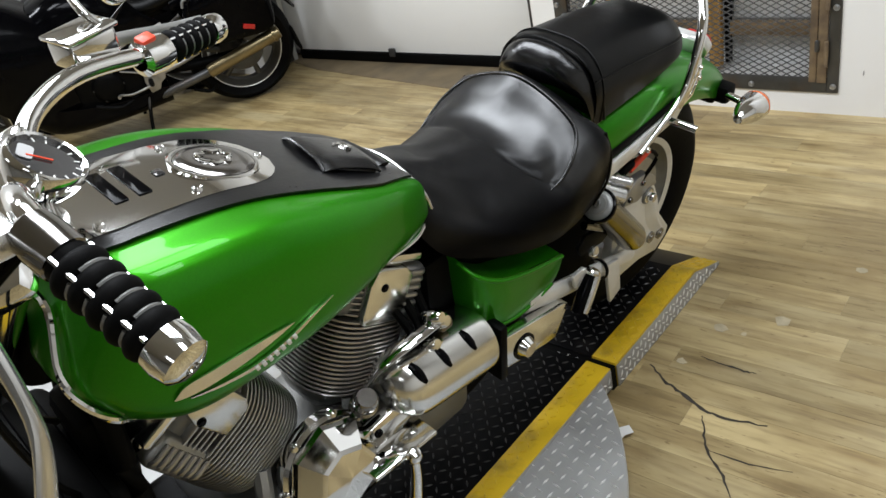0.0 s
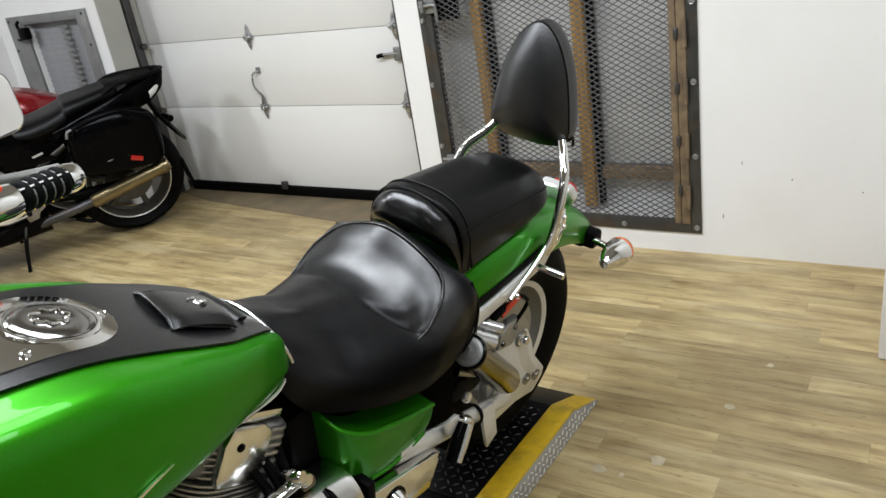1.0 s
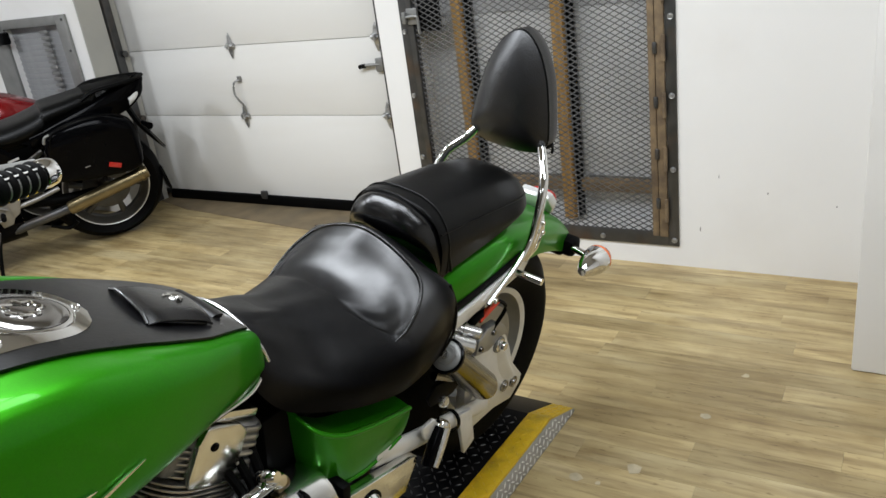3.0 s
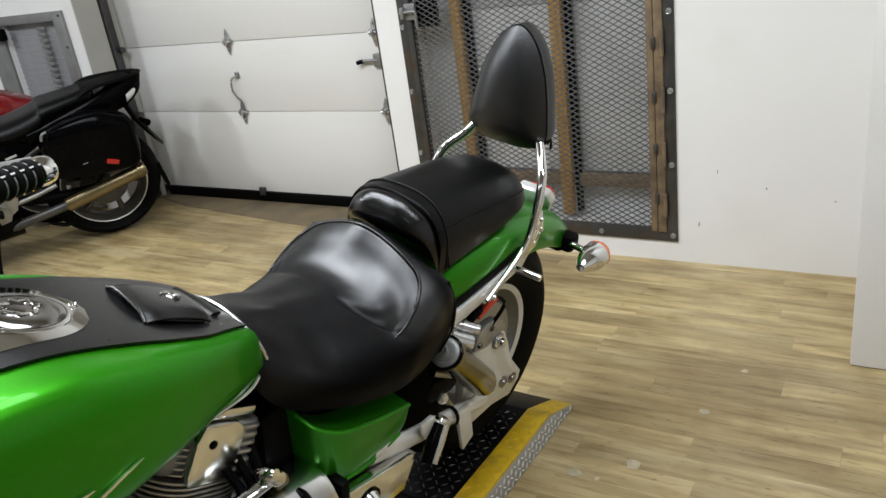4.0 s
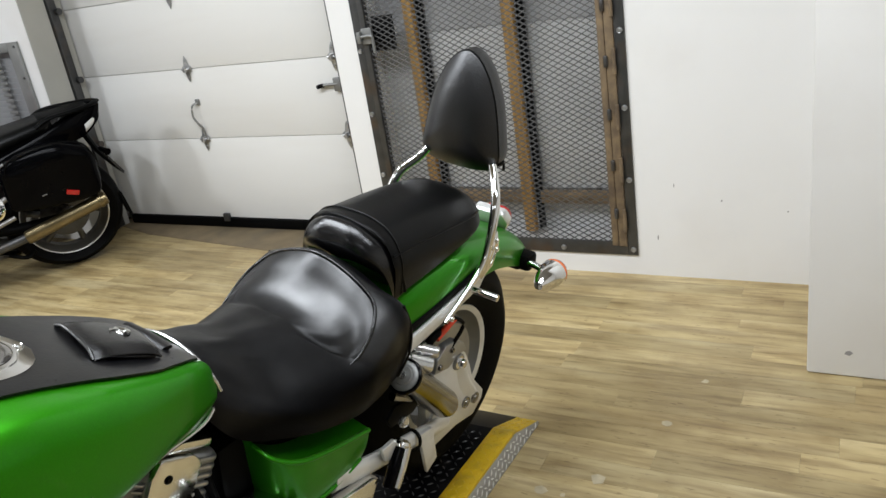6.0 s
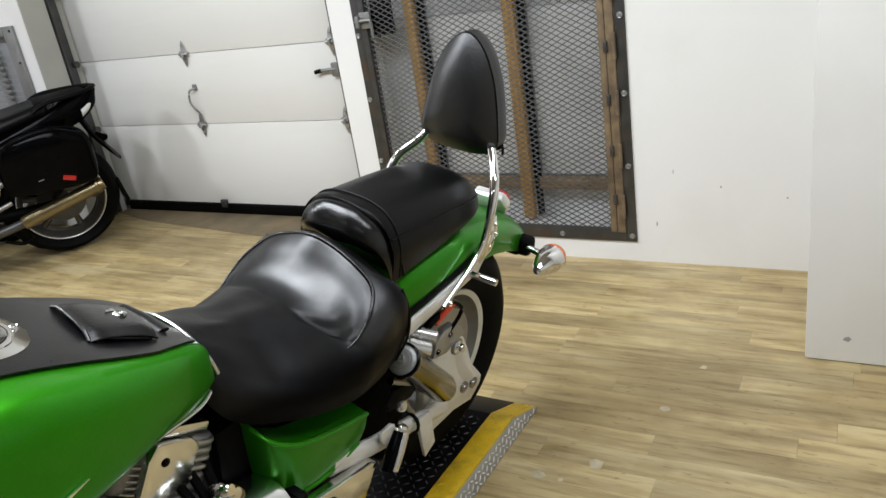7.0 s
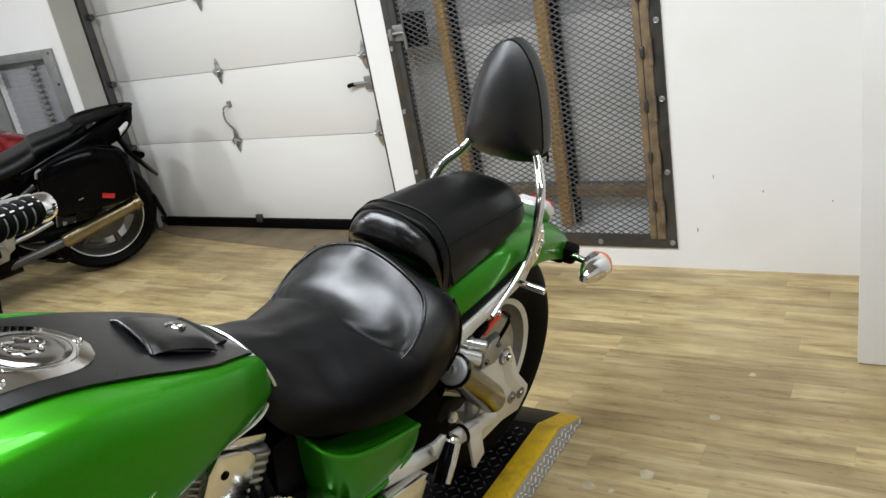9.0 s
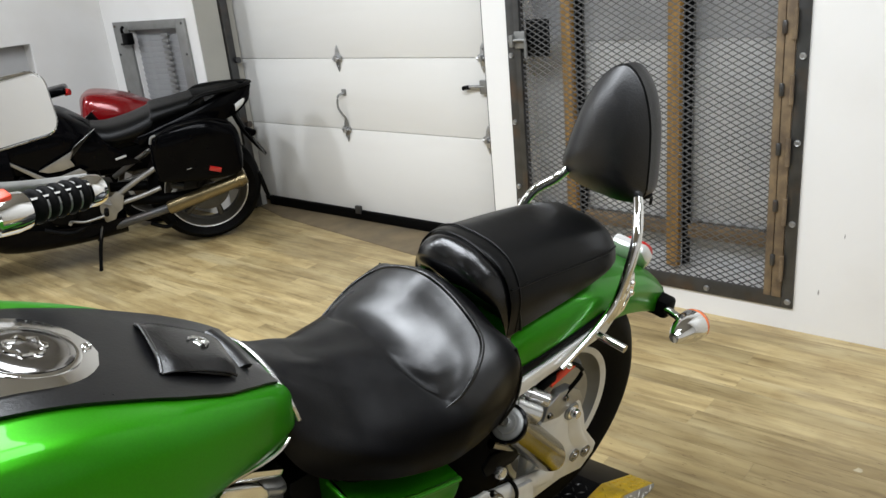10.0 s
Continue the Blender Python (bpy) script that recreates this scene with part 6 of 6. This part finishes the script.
tpart("seat", surface(half_rows([
    (-0.530, 0, 0.765, 0.06, 0.762, 0.10, 0.742, 0.12, 0.70, 0.10, 0.67),
    (-0.440, 0, 0.752, 0.08, 0.748, 0.125, 0.728, 0.145, 0.69, 0.12, 0.655),
    (-0.330, 0, 0.766, 0.09, 0.762, 0.135, 0.740, 0.15, 0.70, 0.12, 0.665),
    (-0.225, 0, 0.795, 0.09, 0.792, 0.130, 0.772, 0.145, 0.73, 0.12, 0.69),
    (-0.200, 0, 0.815, 0.09, 0.812, 0.125, 0.795, 0.138, 0.76, 0.11, 0.71),
    (-0.090, 0, 0.832, 0.08, 0.828, 0.115, 0.812, 0.125, 0.78, 0.10, 0.74),
    (0.030, 0, 0.850, 0.07, 0.846, 0.095, 0.832, 0.105, 0.805, 0.09, 0.77),
    (0.070, 0, 0.848, 0.05, 0.845, 0.07, 0.835, 0.075, 0.815, 0.07, 0.79)]), 5, 5, mirror=True, cap=True), M["leather_matte"], "stepped black vinyl seat")
tpart("tail_cowl", surface(half_rows([
    (-0.30, 0, 0.70, 0.10, 0.70, 0.135, 0.685, 0.14, 0.65, 0.12, 0.62),
    (-0.10, 0, 0.75, 0.10, 0.75, 0.125, 0.73, 0.13, 0.69, 0.11, 0.65),
    (0.08, 0, 0.80, 0.08, 0.80, 0.10, 0.785, 0.105, 0.74, 0.09, 0.69),
    (0.20, 0, 0.835, 0.06, 0.833, 0.075, 0.815, 0.08, 0.76, 0.06, 0.70),
    (0.30, 0, 0.855, 0.04, 0.853, 0.05, 0.838, 0.05, 0.80, 0.04, 0.765),
    (0.33, 0, 0.858, 0.02, 0.857, 0.03, 0.852, 0.03, 0.845, 0.02, 0.84)]), 5, 5, mirror=True, cap=True), M["black"], "black tail cowl")
tpart("tail_lamp", surface(half_rows([
    (0.225, 0, 0.775, 0.05, 0.775, 0.076, 0.765, 0.079, 0.74, 0.05, 0.715),
    (0.270, 0, 0.795, 0.04, 0.795, 0.060, 0.79, 0.062, 0.765, 0.04, 0.745),
    (0.305, 0, 0.82, 0.02, 0.82, 0.035, 0.815, 0.035, 0.80, 0.02, 0.78)]), 5, 5, mirror=True, cap=True), M["clear_lens"], "pale tail lamp")
for s in (1, -1):
    tpart("grab_rail", tube([(s * 0.105, -0.01, 0.815), (s * 0.108, 0.06, 0.848), (s * 0.095, 0.18, 0.856), (s * 0.05, 0.29, 0.860), (0, 0.325, 0.862)], 0.013, 10, 6, flat=(1.5, 0.8)), M["black_matte"], "black grab rail")
tpart("rail_mount", box(0, 0.14, 0.845, 0.15, 0.26, 0.024, 0.010, pose(0, 0, 0, 3)), M["black_matte"], "flat black rack plate")

BAG = [(-0.255, 0.55, 0.60, 0.05), (-0.245, 0.480, 0.690, 0.085), (-0.215, 0.455, 0.715, 0.115), (-0.12, 0.442, 0.745, 0.135), (0.03, 0.432, 0.762, 0.140), (0.13, 0.432, 0.730, 0.128), (0.185, 0.455, 0.695, 0.105), (0.205, 0.53, 0.62, 0.05)]
for s in (1, -1):
    rows = []
    for y, z0, z1, d in BAG:
        zc, h = (z0 + z1) / 2, (z1 - z0) / 2
        rows.append([(s * (0.215 + d * 0.62 * math.copysign(abs(math.cos(a)) ** 0.45, math.cos(a)) + 0.0), y, zc + h * math.copysign(abs(math.sin(a)) ** 0.5, math.sin(a))) for a in np.linspace(0, 2 * math.pi, 17)])
    case_ob = tpart("side_case", surface(rows, 5, 3, cap=True), M["black"], "glossy black hard side case")
    part("case_seam", tube([(s * 0.262, -0.235, 0.50), (s * 0.285, -0.20, 0.722), (s * 0.285, 0.03, 0.768), (s * 0.27, 0.18, 0.70), (s * 0.255, 0.195, 0.5)], 0.0035, 6, 5), M["black_matte"], case_ob)
    part("case_reflector", box(s * 0.302, 0.045, 0.500, 0.006, 0.062, 0.026, 0.003, pose(0, 0, 0, -20)), M["red"], case_ob, "red reflector")
    part("case_mark", box(s * 0.304, -0.085, 0.525, 0.004, 0.026, 0.005, 0.001, pose(0, 0, 0, 8)), M["steel_light"], case_ob, "small pale plate")
    part("case_corner", tube([(s * 0.262, -0.248, 0.675), (s * 0.262, -0.238, 0.705), (s * 0.262, -0.215, 0.715)], 0.007, 8, 3), M["steel_light"], case_ob, "scuffed grey case corner")
bm = spin([(0, 0), (0.030, 0.0), (0.036, 0.01), (0.036, 0.42), (0.033, 0.44), (0.026, 0.445), (0.024, 0.43), (0, 0.43)], axle_frame((0.195, -0.225, 0.290), (0.03, 0.45, 0.115)), 28)
tpart("muffler", bm, M["gold"], "stained steel muffler")
tpart("muffler", spin([(0, 0), (0.036, 0.01), (0.036, 0.44), (0, 0.445)], axle_frame((-0.195, -0.225, 0.290), (-0.03, 0.45, 0.115)), 28), M["gold"], "stained steel muffler")
tpart("muffler_clamp", spin([(0.037, 0), (0.042, 0.002), (0.042, 0.018), (0.037, 0.02)], axle_frame((0.2205, 0.16, 0.389), (0.03, 0.45, 0.115)), 28), M["gold"])
tpart("exhaust_pipe", tube([(0.19, -0.22, 0.29), (0.16, -0.40, 0.25), (0.10, -0.70, 0.19), (0.08, -1.05, 0.22)], 0.024, 12, 5), M["steel"])
tpart("license_hanger", tube([(0, 0.22, 0.70), (0, 0.26, 0.60), (0, 0.32, 0.50), (0, 0.36, 0.44)], [0.03, 0.028, 0.022, 0.014], 10, 5, flat=(1.6, 0.6)), M["black_matte"], "black rear mudguard extension")
tpart("plate_holder", box(0, 0.325, 0.50, 0.15, 0.006, 0.11, 0.002, pose(0, 0, 0, 28)), M["steel"], "dull licence plate holder with plain face")
tpart("mudguard_tip", box(0, 0.318, 0.27, 0.11, 0.02, 0.15, 0.008, pose(0, 0, 0, 12)), M["black_matte"])
tpart("rear_signal", tube([(0.06, 0.27, 0.62), (0.13, 0.29, 0.61)], [0.012, 0.02], 10, 1), M["black"], "dark turn signal")

tpart("fuel_tank", surface(half_rows([
    (-0.500, 0, 0.752, 0.06, 0.748, 0.10, 0.72, 0.105, 0.66, 0.09, 0.62),
    (-0.560, 0, 0.800, 0.09, 0.792, 0.14, 0.745, 0.148, 0.67, 0.13, 0.60),
    (-0.640, 0, 0.858, 0.10, 0.845, 0.16, 0.780, 0.172, 0.69, 0.15, 0.60),
    (-0.740, 0, 0.882, 0.11, 0.868, 0.17, 0.800, 0.185, 0.70, 0.17, 0.60),
    (-0.860, 0, 0.872, 0.11, 0.858, 0.17, 0.800, 0.190, 0.70, 0.18, 0.60),
    (-0.960, 0, 0.835, 0.09, 0.825, 0.15, 0.780, 0.180, 0.70, 0.18, 0.60)]), 5, 5, mirror=True, cap=True), M["black"], "black fuel tank")
tpart("fairing", surface(half_rows([
    (-0.90, 0, 0.78, 0.14, 0.77, 0.205, 0.68, 0.215, 0.50, 0.17, 0.32),
    (-1.05, 0, 0.88, 0.15, 0.86, 0.235, 0.72, 0.250, 0.52, 0.19, 0.28),
    (-1.20, 0, 0.96, 0.15, 0.93, 0.250, 0.78, 0.270, 0.58, 0.20, 0.33),
    (-1.36, 0, 0.98, 0.13, 0.94, 0.220, 0.80, 0.240, 0.64, 0.18, 0.50),
    (-1.52, 0, 0.90, 0.10, 0.87, 0.160, 0.78, 0.170, 0.68, 0.13, 0.60),
    (-1.60, 0, 0.80, 0.05, 0.79, 0.080, 0.76, 0.080, 0.72, 0.06, 0.69)]), 5, 5, mirror=True, cap=True), M["black"], "glossy black front fairing")
tpart("windscreen", surface(half_rows([
    (-1.46, 0, 0.93, 0.10, 0.91, 0.16, 0.87), (-1.38, 0, 1.06, 0.10, 1.04, 0.17, 0.98), (-1.28, 0, 1.16, 0.09, 1.14, 0.15, 1.08), (-1.22, 0, 1.20, 0.05, 1.19, 0.09, 1.16)]), 5, 5, mirror=True, thick=0.004), M["glass"], "dark tinted windscreen")
for s in (1, -1):
    tpart("side_panel", side_plate([(-0.60, 0.70), (-0.50, 0.78), (-0.46, 0.70), (-0.36, 0.60), (-0.30, 0.56), (-0.45, 0.55), (-0.60, 0.56), (-0.66, 0.60)], s * 0.165 - 0.008, 0.016, 0.006), M["black"], "black side panel")
    tpart("frame_spar", side_plate([(-0.485, 0.780), (-0.63, 0.675), (-0.79, 0.605), (-0.745, 0.588), (-0.68, 0.590), (-0.62, 0.605), (-0.635, 0.64), (-0.60, 0.70)], s * 0.190 - 0.006, 0.012, 0.004), M["tour_rim"], "silver frame spar")
    tpart("frame_spar", side_plate([(-0.92, 0.69), (-0.76, 0.565), (-0.70, 0.565), (-0.60, 0.59), (-0.57, 0.562), (-0.67, 0.53), (-0.75, 0.525), (-0.90, 0.655)], s * 0.198 - 0.006, 0.012, 0.004), M["tour_rim"], "silver frame spar")
    tpart("subframe", tube([(s * 0.16, -0.47, 0.395), (s * 0.165, -0.36, 0.46), (s * 0.17, -0.25, 0.515)], 0.014, 10, 3), M["tour_rim"])
    tpart("subframe", tube([(s * 0.16, -0.47, 0.352), (s * 0.168, -0.35, 0.375), (s * 0.17, -0.24, 0.405)], 0.012, 10, 3), M["tour_rim"])
    tpart("peg_bracket", side_plate([(-0.55, 0.41), (-0.49, 0.40), (-0.47, 0.33), (-0.495, 0.275), (-0.545, 0.265), (-0.56, 0.33)], s * 0.165 - 0.006, 0.014, 0.004), M["tour_rim"], "silver footpeg bracket")
    tpart("mirror", box(s * 0.30, -1.20, 0.98, 0.12, 0.05, 0.075, 0.02, pose(0, 0, 0, 0, 0, 10)), M["black"])
    tpart("fork", tube([(s * 0.10, -1.25, 0.70), (s * 0.10, -1.50, 0.30)], 0.026, 12, 1), M["black_matte"])
tpart("engine", box(0, -0.76, 0.38, 0.33, 0.46, 0.40, 0.05, None, None, 3), M["black_matte"], "dark engine block")
tpart("belly_pan", surface(half_rows([
    (-0.45, 0, 0.16, 0.10, 0.165, 0.15, 0.21, 0.16, 0.27), (-0.75, 0, 0.15, 0.12, 0.155, 0.18, 0.20, 0.19, 0.28),
    (-1.05, 0, 0.17, 0.12, 0.175, 0.18, 0.24, 0.20, 0.34), (-1.20, 0, 0.26, 0.08, 0.27, 0.12, 0.32, 0.14, 0.40)]), 5, 5, mirror=True, thick=0.006), M["black"], "black belly pan")
tpart("swing_arm", tube([(0.11, -0.50, 0.36), (0.12, -0.25, 0.325), (0.11, 0.0, 0.312)], 0.028, 12, 4), M["black_matte"])
tpart("swing_arm", tube([(-0.11, -0.50, 0.36), (-0.12, -0.25, 0.325), (-0.11, 0.0, 0.312)], 0.028, 12, 4), M["black_matte"])
tpart("hugger", surface([[(x, y, z) for x in (-0.085, -0.04, 0.04, 0.085)] for y, z in ((-0.30, 0.42), (-0.22, 0.55), (-0.08, 0.65), (0.08, 0.655))], 4, 3, thick=0.004), M["black_matte"])
tpart("centre_stand", tube([(0.13, -0.33, 0.20), (0.14, -0.25, 0.165), (0.14, -0.20, 0.19)], 0.012, 8, 4), M["black_matte"])
tpart("side_stand", tube([(0.15, -0.56, 0.27), (0.19, -0.60, 0.15), (0.235, -0.625, 0.03), (0.255, -0.63, -0.02)], [0.012, 0.010, 0.010, 0.016], 10, 4), M["black_matte"], "black side stand")
# engine side, pegs and lines low on the left
tpart("engine_cover", spin([(0, 0.03), (0.055, 0.028), (0.075, 0.018), (0.085, 0.0), (0.085, -0.03)], axle_frame((0.170, -0.74, 0.37), (1, 0, 0)), 32), M["black_matte"], "round dark engine cover")
for k in range(6):
    a = k * math.pi / 3
    tpart("cover_bolt", bolt((0.178, -0.74 + 0.076 * math.cos(a), 0.37 + 0.076 * math.sin(a)), (1, 0, 0), 0.007, 0.008), M["steel"])
tpart("rider_peg", tube([(0.17, -0.53, 0.335), (0.25, -0.53, 0.340)], 0.013, 10, 1), M["rubber"], "black rubber footpeg")
tpart("gear_lever", tube([(0.185, -0.54, 0.31), (0.195, -0.64, 0.30), (0.20, -0.70, 0.315), (0.235, -0.71, 0.318)], [0.007, 0.006, 0.007, 0.009], 10, 4), M["tour_rim"], "grey gear lever")
tpart("gear_link", tube([(0.18, -0.50, 0.36), (0.18, -0.58, 0.40), (0.175, -0.66, 0.43)], 0.005, 8, 3), M["tour_rim"])
tpart("coolant_hose", tube([(0.15, -0.60, 0.50), (0.185, -0.68, 0.47), (0.18, -0.80, 0.50), (0.15, -0.88, 0.58)], 0.014, 10, 5), M["rubber"], "black coolant hose")
tpart("coolant_hose", tube([(0.16, -0.62, 0.27), (0.19, -0.72, 0.25), (0.185, -0.84, 0.29)], 0.012, 10, 5), M["rubber"], "black coolant hose")
tpart("heel_guard", side_plate([(-0.50, 0.40), (-0.46, 0.43), (-0.43, 0.40), (-0.45, 0.33), (-0.48, 0.31)], 0.175, 0.005, 0.001), M["tour_rim"])
tpart("stand_spring", tube([(0.165, -0.57, 0.25), (0.185, -0.595, 0.17)], 0.007, 8, 1), M["steel"])
tpart("fork_reflector", spin([(0, 0.006), (0.020, 0.005), (0.024, 0.0), (0, -0.002)], axle_frame((0.265, -1.18, 0.66), (1, 0.1, 0.1)), 20), M["steel"], "small dull badge")
tpart("panel_marks", box(0.178, -0.40, 0.605, 0.003, 0.055, 0.011, 0.001, pose(0, 0, 0, 12)), M["grey_light"], "small pale bar in place of lettering")

# ---- red motorcycle behind it ----
redb = thing("red_motorcycle", pose(-1.244, -0.483, 0, 0, 4, -30) @ Matrix.Scale(1.056, 4), "red motorcycle with glossy tank parked behind the black one", "motorcycle")
part("fuel_tank", surface(half_rows([
    (0.05, 0, 0.71, 0.03, 0.70, 0.05, 0.685, 0.05, 0.66, 0.03, 0.64),
    (-0.06, 0, 0.765, 0.07, 0.76, 0.11, 0.72, 0.12, 0.67, 0.09, 0.62),
    (-0.17, 0, 0.815, 0.10, 0.808, 0.15, 0.765, 0.165, 0.69, 0.12, 0.61),
    (-0.28, 0, 0.845, 0.11, 0.838, 0.16, 0.785, 0.175, 0.69, 0.13, 0.59),
    (-0.37, 0, 0.848, 0.11, 0.840, 0.155, 0.785, 0.168, 0.69, 0.13, 0.58),
    (-0.410, 0, 0.815, 0.09, 0.775, 0.13, 0.735, 0.135, 0.68, 0.11, 0.61),
    (-0.42, 0, 0.75, 0.05, 0.73, 0.08, 0.71, 0.08, 0.68, 0.06, 0.65)]), 5, 5, mirror=True, cap=True), M["red_paint"], redb, "glossy red fuel tank")
for s in (1, -1):
    part("tank_scoop", surface([[(s * 0.15, -0.44, 0.62), (s * 0.17, -0.44, 0.60), (s * 0.15, -0.44, 0.56)], [(s * 0.17, -0.28, 0.64), (s * 0.185, -0.28, 0.62), (s * 0.16, -0.28, 0.57)], [(s * 0.13, -0.10, 0.66), (s * 0.14, -0.10, 0.65), (s * 0.12, -0.10, 0.62)]], 5, 4, thick=0.01), M["red_paint"], redb, "red tank side scoop")
part("frame", box(0, -0.30, 0.48, 0.22, 0.50, 0.24, 0.05), M["black_matte"], redb, "dark frame and engine")
part("seat", box(0, 0.03, 0.62, 0.20, 0.18, 0.06, 0.025), M["leather_matte"], redb)
wheel("rear_wheel", pose(0, -0.12, 0.27), Matrix(), 0.27, 0.07, 0.19, M["tour_rim"], "rear tyre", 5, redb)
wheel("front_wheel", pose(0, -1.10, 0.29), Matrix(), 0.29, 0.055, 0.21, M["tour_rim"], "front tyre", 5, redb)
for s in (1, -1):
    part("fork", tube([(s * 0.09, -0.80, 0.85), (s * 0.09, -1.10, 0.29)], 0.025, 12, 1), M["steel"], redb)
part("handlebar", tube([(0.34, -0.70, 0.86), (0.2, -0.78, 0.88), (0, -0.80, 0.86), (-0.2, -0.78, 0.88), (-0.34, -0.70, 0.86)], 0.012, 10, 5), M["black_matte"], redb)
part("instrument_cowl", box(0, -0.545, 0.872, 0.16, 0.17, 0.045, 0.018, pose(0, 0, 0, 8)), M["black"], redb, "black instrument cowl")
part("indicator", tube([(0.05, -0.47, 0.872), (0.06, -0.445, 0.872)], [0.022, 0.018], 12, 1), M["red"], redb)
part("side_stand", tube([(0.12, -0.45, 0.35), (0.16, -0.47, 0.15), (0.22, -0.48, -0.008)], 0.011, 8, 3), M["black_matte"], redb)

# ---- wear on the floor ----
def floor_mark(name, pts, w, material, label):
    bm = bmesh.new()
    a, b = [], []
    line = smooth_line([(x, y, 0) for x, y in pts], 5)
    r = random.Random(len(pts) * 31 + int(abs(pts[0][0]) * 1000))
    for k, p in enumerate(line):
        q = line[min(k + 1, len(line) - 1)] - line[max(k - 1, 0)]
        n = np.array((-q[1], q[0], 0)) / max(1e-6, np.hypot(q[0], q[1]))
        ww = w * (0.35 + 0.65 * math.sin(math.pi * (k + 0.5) / len(line))) * (0.6 + 0.8 * r.random())
        j = n * (r.random() - 0.5) * w * 1.5
        a.append(bm.verts.new((*(p + j + n * ww)[:2], 0.0008)))
        b.append(bm.verts.new((*(p + j - n * ww)[:2], 0.0008)))
    for k in range(len(line) - 1):
        bm.faces.new((a[k], a[k + 1], b[k + 1], b[k]))
    return solid(name, bm, material, label, "floor wear", "structure", smooth=False)


floor_mark("floor_crack", [(2.6, -1.965), (2.66, -2.009), (2.713, -2.031), (2.778, -2.062), (2.837, -2.072), (2.934, -2.055)], 0.0045, M["crack"], "dark jagged crack in the vinyl planks")
floor_mark("floor_crack", [(2.706, -1.885), (2.765, -1.891), (2.823, -1.896), (2.852, -1.891)], 0.003, M["crack"], "short dark crack in the vinyl planks")
floor_mark("floor_crack", [(2.789, -2.087), (2.809, -2.121), (2.84, -2.184), (2.9, -2.242), (2.94, -2.301)], 0.003, M["crack"], "thin crack curving over the planks")
floor_mark("floor_crack", [(2.84, -2.184), (2.937, -2.184), (3.025, -2.164)], 0.002, M["crack"], "hairline crack in the planks")


def chip(x, y, s, seed):
    r = random.Random(seed)
    n = 7
    pts = [(s * (0.6 + 0.6 * r.random()) * math.cos(2 * math.pi * k / n), s * (0.6 + 0.6 * r.random()) * math.sin(2 * math.pi * k / n)) for k in range(n)]
    return solid("floor_chip", slab(pts, 0.0009, pose(x, y, 0.0)), M["patch"], "pale worn chip in the plank surface", "floor wear", "structure", "chips in the floor", smooth=False)


for k, (x, y, s) in enumerate(((2.707, -1.751, 0.020), (2.844, -1.666, 0.026), (2.668, -1.921, 0.014), (2.771, -1.754, 0.010), (2.967, -1.362, 0.018), (3.029, -1.107, 0.012))):
    chip(x, y, s, k)
# ---- floor planks ----
PW, PL = 0.092, 0.915
plank_bm = box(0, 0, -0.006, PL - 0.0004, PW - 0.0005, 0.012, 0.0003, None, None, 1)
plank_me = bpy.data.meshes.new("plank")
plank_bm.to_mesh(plank_me)
plank_bm.free()
plank_me.materials.append(M["plank"])
floor_ob = bpy.data.objects["floor"]
rng = random.Random(7)
far_v, far_f = [], []
row = 0
y = -0.02 - PW / 2
while y > Y0:
    off = rng.random() * PL
    x = X0 - off
    while x < X1 + PL:
        cx = x + PL / 2
        near = X0 + PL / 2 < cx < 4.3 and y > -3.6
        if near:
            ob = new("plank", plank_me)
            ob.location = (cx, y, 0)
            ob.parent = floor_ob
        else:
            o = len(far_v)
            a, b = PL / 2 - 0.001, PW / 2 - 0.001
            xa, xb = max(cx - a, X0), min(cx + a, X1)
            if xb <= xa:
                x += PL
                continue
            far_v += [(xa, y - b, 0), (xb, y - b, 0), (xb, y + b, 0), (xa, y + b, 0)]
            far_f.append((o, o + 1, o + 2, o + 3))
        x += PL
    y -= PW
    row += 1
me = bpy.data.meshes.new("plank_rest")
me.from_pydata(far_v, [], far_f)
me.materials.append(M["plank"])
ob = new("plank_rest", me)
ob.parent = floor_ob
tagged(ob, kind="stuff")
